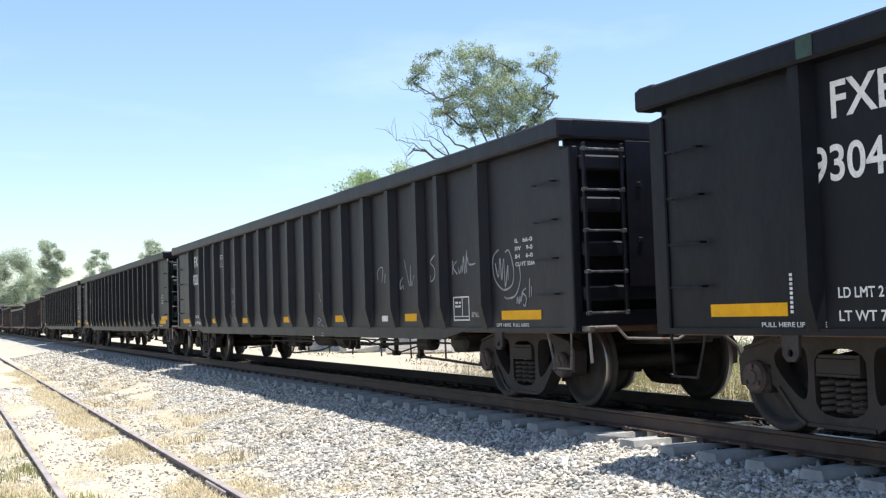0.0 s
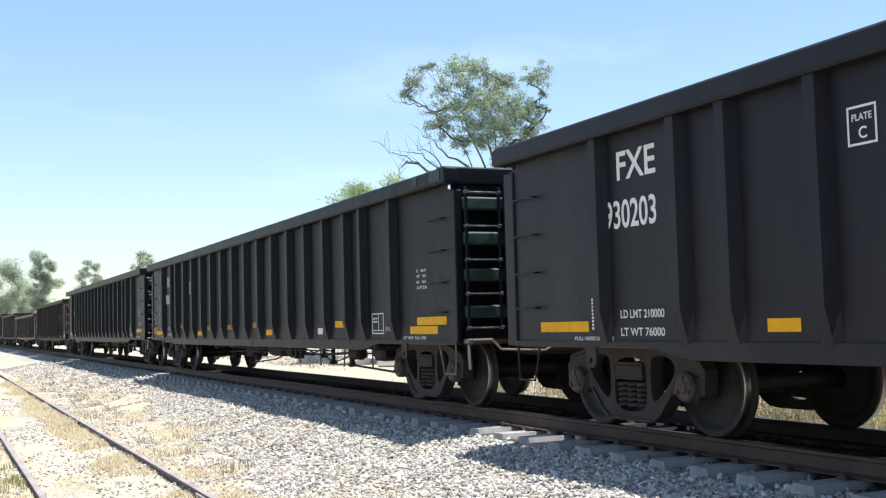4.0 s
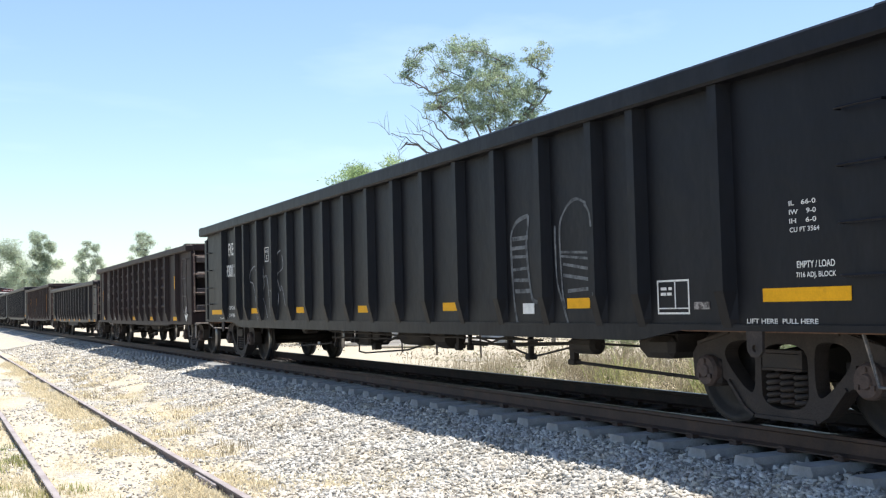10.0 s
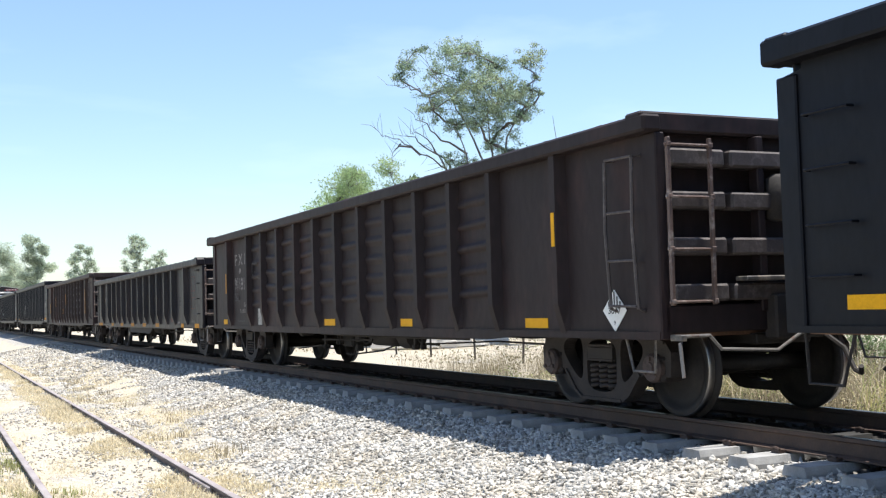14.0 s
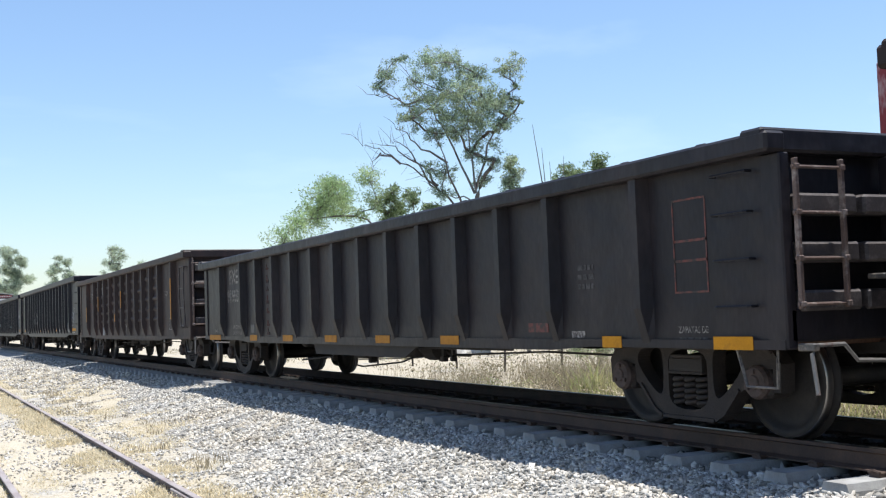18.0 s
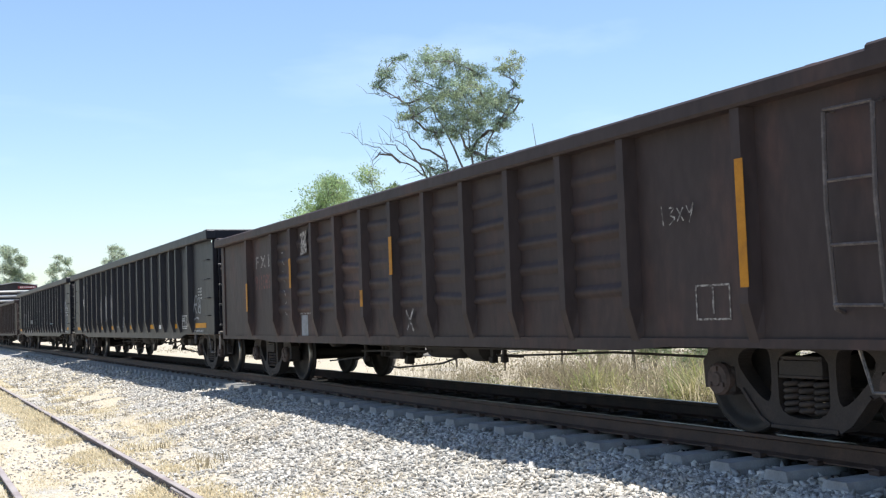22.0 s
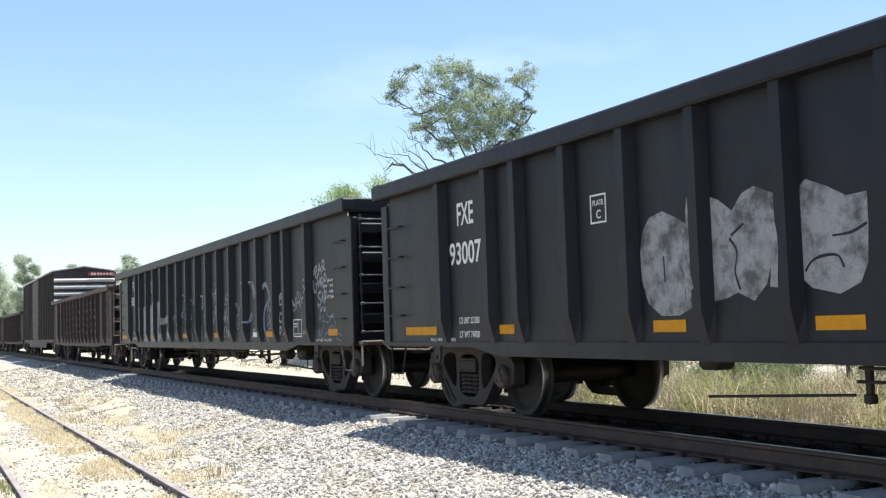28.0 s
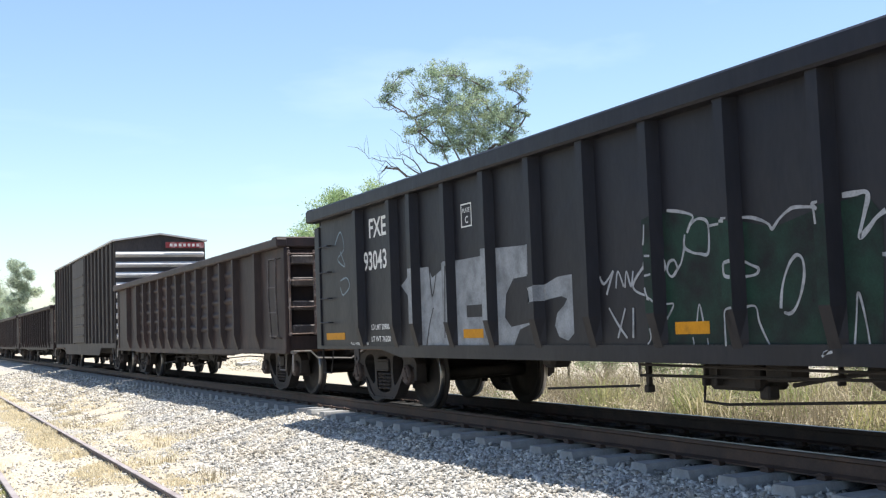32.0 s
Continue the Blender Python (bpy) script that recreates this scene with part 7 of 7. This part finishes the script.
bushy(21.3, 52, 9.0, 7.4, LEAFPALE, 40000, 0.066, 11, "round pale-green leafy tree behind the track", 0.3)
bushy(24.0, 50, 8.2, 3.0, LEAFDARK, 11000, 0.075, 12, "small dark-green tree behind the track", 0.35, 0.1)
bushy(25.2, 49, 7.2, 3.2, LEAFDARK, 11000, 0.075, 17, "small shadowy tree beside the tall gum tree", 0.4, 0.1)
bushy(30.4, 46, 8.8, 2.8, LEAF, 8500, 0.062, 13, "slender young gum tree", 0.45, 0.1)
bushy(33.7, 55, 9.7, 4.6, LEAFDARK, 22000, 0.08, 14, "dense green tree behind the track", 0.4)
# far trees at the end of the line, distance haze painted into their leaves
bushy(2.9, 240, 16.8, 16, LEAFHAZE, 30000, 0.2, 21, "distant grey-green gum tree", 0.15)
bushy(4.7, 225, 18.3, 9, LEAFHAZE, 24000, 0.19, 22, "tall distant grey-green gum tree", 0.15)
bushy(3.9, 260, 13, 16, LEAFHAZE, 20000, 0.22, 23, "distant pale spreading gum tree", 0.1)
bushy(7.05, 210, 15.2, 6.6, LEAFHAZE, 15000, 0.17, 24, "distant pale-green leafy tree", 0.25)
bushy(9.6, 150, 12.8, 4.2, LEAFHAZE, 6000, 0.13, 25, "distant slender gum tree", 0.5, 0.12)
bushy(10.7, 150, 10.6, 3.4, LEAFHAZE, 4000, 0.13, 26, "distant small gum tree", 0.5, 0.12)
bushy(5.8, 300, 10.5, 22, LEAFHAZE, 12000, 0.36, 27, "distant dark tree clump", 0.1)
bushy(1.0, 320, 15.0, 22, LEAFHAZE, 12000, 0.36, 28, "distant gum trees at the end of the line", 0.1)


def dead_stems():
    x, y = spot(32.0, 46)
    thing = empty("dead_sapling", pose(x, y, ground_z(x)), "bare dead sapling with upright twigs", "tree")
    for k, (a, b, h) in enumerate(((0, -0.75, 9.5), (0.1, -0.1, 7.9), (0.2, 0.5, 8.1), (-0.1, -0.4, 8.5))):
        bm = bmesh.new()
        r = Vector((math.cos(radians(32)), -math.sin(radians(32)), 0))
        tube(bm, [r * a * 0.5, r * (a + 0.15) + Vector((0, 0, h * 0.4)), r * (a * 0.4 + b * 0.6) + Vector((0, 0, h * 0.75)), r * b + Vector((0, 0, h))], [0.05, 0.04, 0.025, 0.008], 6)
        part("stem", bm, BARK, thing)


dead_stems()


def red_shed():
    thing = empty("shed", pose(15.0, 8.05, ground_z(15.0)), "tall shed wall of peeling faded red paint", "shed")
    bm = bmesh.new()
    box(bm, 0, 4.0, -6.0, 5.42, 0, 5.74, 0.03)
    part("wall", bm, REDWALL, thing)
    bm = bmesh.new()
    box(bm, 0.12, 3.88, -5.88, 5.30, 5.742, 5.75)
    part("roof", bm, ROOFWHITE, thing, "flat sheet roof")


red_shed()


def heights(x, y):
    """Ground under many places at once."""
    return np.interp(x, [p[0] for p in PROFILE], [p[1] for p in PROFILE])


def blades(name, n, area, height, mat, seed, label, keep=None, lean=0.5, width=0.006, category="grass", yp=1.5, loose=0.06):
    """Grass in tufts of thin blades."""
    rng = np.random.default_rng(seed)
    x0, x1, y0, y1 = area
    tufts = max(1, n // 14)
    tx, ty = rng.uniform(x0, x1, tufts * 3), y0 + (y1 - y0) * rng.random(tufts * 3) ** yp
    sel = [i for i in range(tufts * 3) if keep is None or keep(tx[i], ty[i])][:tufts]
    m = len(sel) * 14
    s = np.repeat(0.5 + rng.random(len(sel)), 14)
    px = np.repeat(tx[sel], 14) + rng.normal(size=m) * loose * (1 + height)
    py = np.repeat(ty[sel], 14) + rng.normal(size=m) * loose * (1 + height)
    z = heights(px, py) - 0.01
    a = rng.uniform(0, 6.28, m)
    h = height * s * rng.uniform(0.5, 1.1, m)
    l = lean * h * rng.uniform(0.2, 1.0, m)
    dx, dy = np.cos(a), np.sin(a)
    w = width * (0.7 + rng.random(m))
    rows = []
    for along, up, k in ((0.0, 0.0, 1.0), (0.42, 0.68, 0.75), (1.0, 1.0, 0.12)):
        for side in (-1, 1):
            rows.append(np.stack([px + dx * l * along - side * dy * w * k, py + dy * l * along + side * dx * w * k, z + h * up], 1))
    V = np.stack(rows, 1).reshape(-1, 3)
    F = (np.array([(0, 1, 3, 2), (2, 3, 5, 4)])[None] + (np.arange(m) * 6)[:, None, None]).reshape(-1, 4)
    return tagged(bulk(name, V, F, mat), label, category, "", "stuff")


def patchy(th, k=0.55):
    return lambda x, y: noise.noise((x * k, y * k * 0.6, 5.0)) > th


def bare_gravel(x, y):
    return not patchy(0.10)(x, y)


def shoulder(x, y):
    """True on the ballast shoulder, whose foot wanders and draws in with distance."""
    return x - 1.5 * min(max((y - 11) / 19, 0), 1) + 0.55 * noise.noise((x * 0.9, y * 0.45, 7.0)) > 3.25 or noise.noise((x * 2.1, y * 1.7, 1.0)) > 0.22


def dry_foot(x, y):
    return not shoulder(x, y)


# near side: short straw round the old siding and in scattered patches
blades("dry_grass", 60000, (-2.5, 4.3, 6.5, 60), 0.030, STRAW, 31, "short trampled straw-coloured grass round the siding", patchy(0.06), 2.6, 0.005, "grass", 1.7, 0.12)
blades("dry_grass", 24000, (2.0, 2.52, 9, 45), 0.06, STRAW, 32, "straw-coloured grass along the siding rail", patchy(-0.15, 0.8), 1.6, 0.005)
blades("dry_grass", 5000, (2.34, 2.50, 17, 44), 0.10, STRAW, 50, "straw leaning over the sunken siding rail", patchy(0.0, 0.5), 1.3, 0.005, "grass", 1.2, 0.05)
blades("dry_grass", 6000, (2.58, 3.1, 7, 50), 0.05, STRAW, 33, "thin dry grass beside the siding rail", patchy(0.0, 0.8), 1.6, 0.005)
blades("dry_grass", 24000, (-1.2, 0.98, 8, 40), 0.08, STRAW, 34, "dry grass on the verge beyond the siding", patchy(-0.4), 1.5, 0.005)
blades("dry_grass", 22000, (2.6, 5.0, 11, 45), 0.035, STRAW, 37, "short dry grass at the foot of the ballast", dry_foot, 2.2, 0.005, "grass", 1.4, 0.12)
blades("dry_weeds", 2600, (2.8, 5.0, 12, 36), 0.11, WEED, 38, "small grey-green weeds at the foot of the ballast", lambda x, y: dry_foot(x, y) and noise.noise((x * 1.6, y * 1.1, 12.0)) > 0.28, 0.9, 0.004, "weeds", 1.3, 0.10)
blades("green_grass", 3000, (0.0, 1.0, 10, 16), 0.09, GREENGRASS, 39, "green blades in the straw of the verge", patchy(-0.05, 0.9), 0.8, 0.004)
blades("green_grass", 900, (0.0, 2.45, 8, 16), 0.09, GREENGRASS, 35, "a few green blades in the dry grass", patchy(0.2), 0.8, 0.004)
blades("dry_weeds", 1500, (2.8, 4.4, 9, 40), 0.10, WEED, 36, "grey dead weeds in the gravel", patchy(0.25, 1.2), 0.9, 0.003, "weeds")
# far side: a sunlit tangle of dry weeds over pale ground, long green blades towards the near end
def tangle(name, n, area, rise, size, mat, seed, label, keep=None, yp=1.4):
    """Small dry leaves and seed heads, mostly lying open to the sky, at all heights up to rise."""
    rng = np.random.default_rng(seed)
    x0, x1, y0, y1 = area
    x, y = rng.uniform(x0, x1, n), y0 + (y1 - y0) * rng.random(n) ** yp
    if keep:
        ok = np.array([keep(a, b) for a, b in zip(x, y)])
        x, y = x[ok], y[ok]
    n = len(x)
    lift = np.array([0.5 + 0.9 * noise.noise((a * 0.9, b * 0.9, 2.0)) for a, b in zip(x, y)]).clip(0.1, 1.2)
    p = np.stack([x, y, heights(x, y) + rise * lift * rng.random(n) ** 1.3], 1)
    u = rng.normal(size=(n, 3)) * np.array([1, 1, 0.6])
    u /= np.linalg.norm(u, axis=1)[:, None]
    v = np.cross(u, rng.normal(size=(n, 3)) * 0.5 + np.array([0, 0, 1]))
    v /= np.linalg.norm(v, axis=1)[:, None]
    s = size * (0.5 + rng.random(n))[:, None]
    V = np.stack([p - u * s, p + v * s * 0.4, p + u * s, p - v * s * 0.4], 1).reshape(-1, 3)
    return tagged(bulk(name, V, np.arange(4 * n).reshape(-1, 4), mat), label, "weeds", "", "stuff")


tangle("dry_weeds", 70000, (10.8, 17.5, 7, 25), 0.55, 0.019, SPECK, 41, "sunlit tangle of dry straw-coloured weeds beyond the track", patchy(-0.1, 0.8))
tangle("dry_brush", 60000, (11.6, 17.5, 7, 24), 0.95, 0.022, BRUSH, 47, "clumps of dark brown dead brush beyond the track", patchy(0.08, 1.0))
tangle("dry_weeds", 16000, (13.5, 28, 26, 70), 0.40, 0.045, SPECK, 44, "sunlit dry weeds farther along the track", patchy(-0.15, 0.3), 1.2)
tangle("green_weeds", 34000, (11.2, 15.5, 6.5, 18), 0.38, 0.022, GREENGRASS, 45, "yellow-green weeds beyond the track", patchy(0.05, 0.6), 1.2)
blades("dry_stems", 8000, (10.8, 18, 8, 26), 0.5, WEED, 46, "thin dry stems standing in the weeds", patchy(0.0, 0.9), 1.0, 0.0025, "weeds", 1.4, 0.16)
blades("tall_dry_grass", 4500, (11.2, 16.5, 6, 24), 0.62, WEED, 48, "tall dry straw-coloured grass blades beyond the track", patchy(0.0, 0.7), 1.1, 0.005, "grass", 1.2, 0.10)
blades("pale_straw", 1800, (11.4, 16, 6, 20), 0.5, STRAW, 49, "pale broken straw among the weeds", patchy(0.05, 1.1), 1.5, 0.005, "grass", 1.1, 0.12)
tangle("straw_tangle", 26000, (11.0, 15.0, 6.5, 20), 0.42, 0.030, STRAW, 60, "pale matted straw lying over the weeds beyond the track", patchy(0.10, 1.3), 1.2)
tangle("leafy_weeds", 30000, (11.4, 16.0, 7, 22), 0.62, 0.028, GREENGRASS, 61, "leafy green weeds in clumps beyond the track", patchy(0.16, 1.1), 1.2)
blades("tall_green_grass", 3400, (11.2, 15.5, 6, 18), 0.58, GREENGRASS, 42, "long arching green and yellow grass blades beyond the track", patchy(0.05, 0.6), 1.5, 0.007, "grass", 1.1, 0.08)


def scrub(x, y, w, h, seed):
    """A low bush: thin stems and small leaves."""
    rng = np.random.default_rng(seed)
    thing = empty("bush", pose(x, y, ground_z(x)), "low dusty green bush by the fence", "bush", "bushes by the fence")
    cs = []
    for k in range(12):
        bm = bmesh.new()
        e = np.array([rng.normal() * w * 0.35, rng.normal() * w * 0.35, h * (0.5 + 0.5 * rng.random())])
        tube(bm, [(0, 0, -0.05), tuple(e * np.array([0.4, 0.4, 0.6])), tuple(e)], [0.012, 0.009, 0.004], 4)
        part("stem", bm, BARK, thing)
        cs += [e, e * 0.75]
    v, f = leaf_quads(cs, [w * 0.2] * len(cs), 2600, 0.04, rng)
    bulk("crown", v, f, LEAFDARK, thing)


for k, (x, y, w, h) in enumerate(((16.0, 13.2, 1.2, 1.1), (16.4, 15.6, 1.5, 1.2), (15.9, 17.3, 1.0, 0.9), (16.5, 20.0, 1.0, 0.8), (17.0, 11.0, 1.5, 1.2), (16.2, 14.4, 1.3, 1.0), (16.8, 12.2, 1.4, 1.2), (16.3, 18.6, 1.1, 0.8), (16.9, 22.5, 1.3, 0.9), (17.5, 26.0, 1.3, 0.9))):
    scrub(x, y, w, h, 70 + k)


def fence():
    thing = empty("fence", pose(15.3, 0, ground_z(15.3)), "old fence of thin weathered posts and slack wire", "fence")
    bm = bmesh.new()
    for k in range(14):
        y = 8.85 + 3.1 * k
        bm = bmesh.new()
        tube(bm, [(0.05 * math.sin(k * 2.1), y, -0.1), (0.07 * math.sin(k * 1.3), y + 0.03, 1.25)], 0.035, 7)
        part("post", bm, WOOD, thing)
    for z in (0.35, 0.7, 1.05):
        bm = bmesh.new()
        tube(bm, [(0, 8.85 + 3.1 * k / 2, z - (0.04 if k % 2 else 0)) for k in range(27)], 0.004, 4)
        part("wire", bm, RAILSIDE, thing)


fence()


def rubble():
    rng = random.Random(8)
    for k in range(26):
        x, y = 17.8 + rng.uniform(-3, 5), 48 + rng.uniform(-9, 12)
        bm = bmesh.new()
        a, b, h = rng.uniform(0.4, 1.5), rng.uniform(0.3, 0.7), rng.uniform(0.2, 0.55)
        box(bm, -a, a, -b, b, 0, h, 0.04)
        for v in bm.verts:
            v.co += Vector((rng.uniform(-0.06, 0.06), rng.uniform(-0.06, 0.06), rng.uniform(-0.04, 0.04)))
        ob = part("rubble_block", bm, SLAB)
        ob.matrix_basis = pose(x, y, ground_z(x) - 0.03, rng.uniform(-6, 6), rng.uniform(-6, 6), rng.uniform(0, 180))
        tagged(ob, "pale broken concrete block lying on the ground", "rubble", "rubble beyond the track")


rubble()


# ---- crushed stone ----
def stones(name, n, area, size, seed, label, yp=1.6, mat=None, keep=None):
    rng = np.random.default_rng(seed)
    corner = np.array([(i, j, k) for k in (-1, 1) for j in (-1, 1) for i in (-1, 1)]) * 0.62
    quad = np.array([(0, 2, 3, 1), (4, 5, 7, 6), (0, 1, 5, 4), (2, 6, 7, 3), (0, 4, 6, 2), (1, 3, 7, 5)])
    x0, x1, y0, y1 = area
    x = rng.uniform(x0, x1, n)
    y = y0 + (y1 - y0) * rng.random(n) ** yp
    if keep:
        ok = np.array([keep(p, q) for p, q in zip(x, y)])
        x, y = x[ok], y[ok]
        n = len(x)
    z = np.interp(x, [p[0] for p in PROFILE], [p[1] for p in PROFILE])
    z = z + np.array([0.05 * noise.noise((a * 0.9, b * 0.7, 3)) + 0.02 * noise.noise((a * 3, b * 3, 9)) if a < 5.5 or a > 8.6 else 0 for a, b in zip(x, y)])
    s = size * (0.55 + 0.9 * rng.random(n) ** 1.5)
    jit = corner[None] * (0.55 + 0.75 * rng.random((n, 8, 1)))
    sc = np.stack([0.75 + 0.6 * rng.random(n), 0.75 + 0.6 * rng.random(n), 0.5 + 0.35 * rng.random(n)], 1)
    jit = jit * sc[:, None, :]
    a = rng.uniform(0, 6.28, n)
    ca, sa = np.cos(a)[:, None], np.sin(a)[:, None]
    tilt = rng.normal(0, 0.5, n)[:, None]
    X = jit[:, :, 0] * ca - jit[:, :, 1] * sa
    Y = jit[:, :, 0] * sa + jit[:, :, 1] * ca
    Z = jit[:, :, 2] + tilt * jit[:, :, 0]
    P = np.stack([X, Y, Z], 2) * s[:, None, None] + np.stack([x, y, z + s * rng.uniform(-0.35, 0.65, n)], 1)[:, None, :]
    F = (quad[None] + (np.arange(n) * 8)[:, None, None]).reshape(-1, 4)
    return tagged(bulk(name, P.reshape(-1, 3), F, mat or STONE), label, "gravel", "", "stuff")


stones("ballast_stones", 76000, (2.9, 5.8, 5.5, 28), 0.0215, 51, "loose pale crushed stone of the ballast shoulder", keep=shoulder)
stones("ballast_stones", 3000, (5.75, 6.22, 4.5, 26), 0.032, 52, "crushed stone round the sleeper ends")
# These stones carry the shade under the train in their colour.
stones("oily_stones", 9000, (6.22, 8.4, 4.5, 26), 0.032, 56, "oily stone between the rails, the train's shade put into its dark colour", mat=DARKSTONE)
stones("ballast_stones", 6000, (8.4, 10.4, 5, 26), 0.032, 53, "crushed stone on the far ballast shoulder")
stones("gravel", 26000, (-2.2, 3.4, 7.5, 34), 0.019, 54, "pale gravel scattered between the siding rails", keep=bare_gravel)
stones("ballast_stones", 9000, (3.0, 5.7, 28, 60), 0.034, 55, "pale crushed stone farther along the ballast", 1.0)


# ---- motion of the train ----
def motions():
    times = list(range(0, 33))
    for car, y0 in CARS:
        walk(car, [(t, pose(TRACK_X, y0 - rolled(t), 0)) for t in times])
    spins = [(k * 4 / FPS, rolled(k * 4 / FPS) / WR) for k in range(0, 241)]
    for car, y0 in CARS:
        for tr in car.children:
            for w in tr.children:
                if w.name.startswith("wheelset"):
                    y = w.location.y
                    walk(w, [(t, pose(0, y, WR, math.degrees(a))) for t, a in spins])


motions()
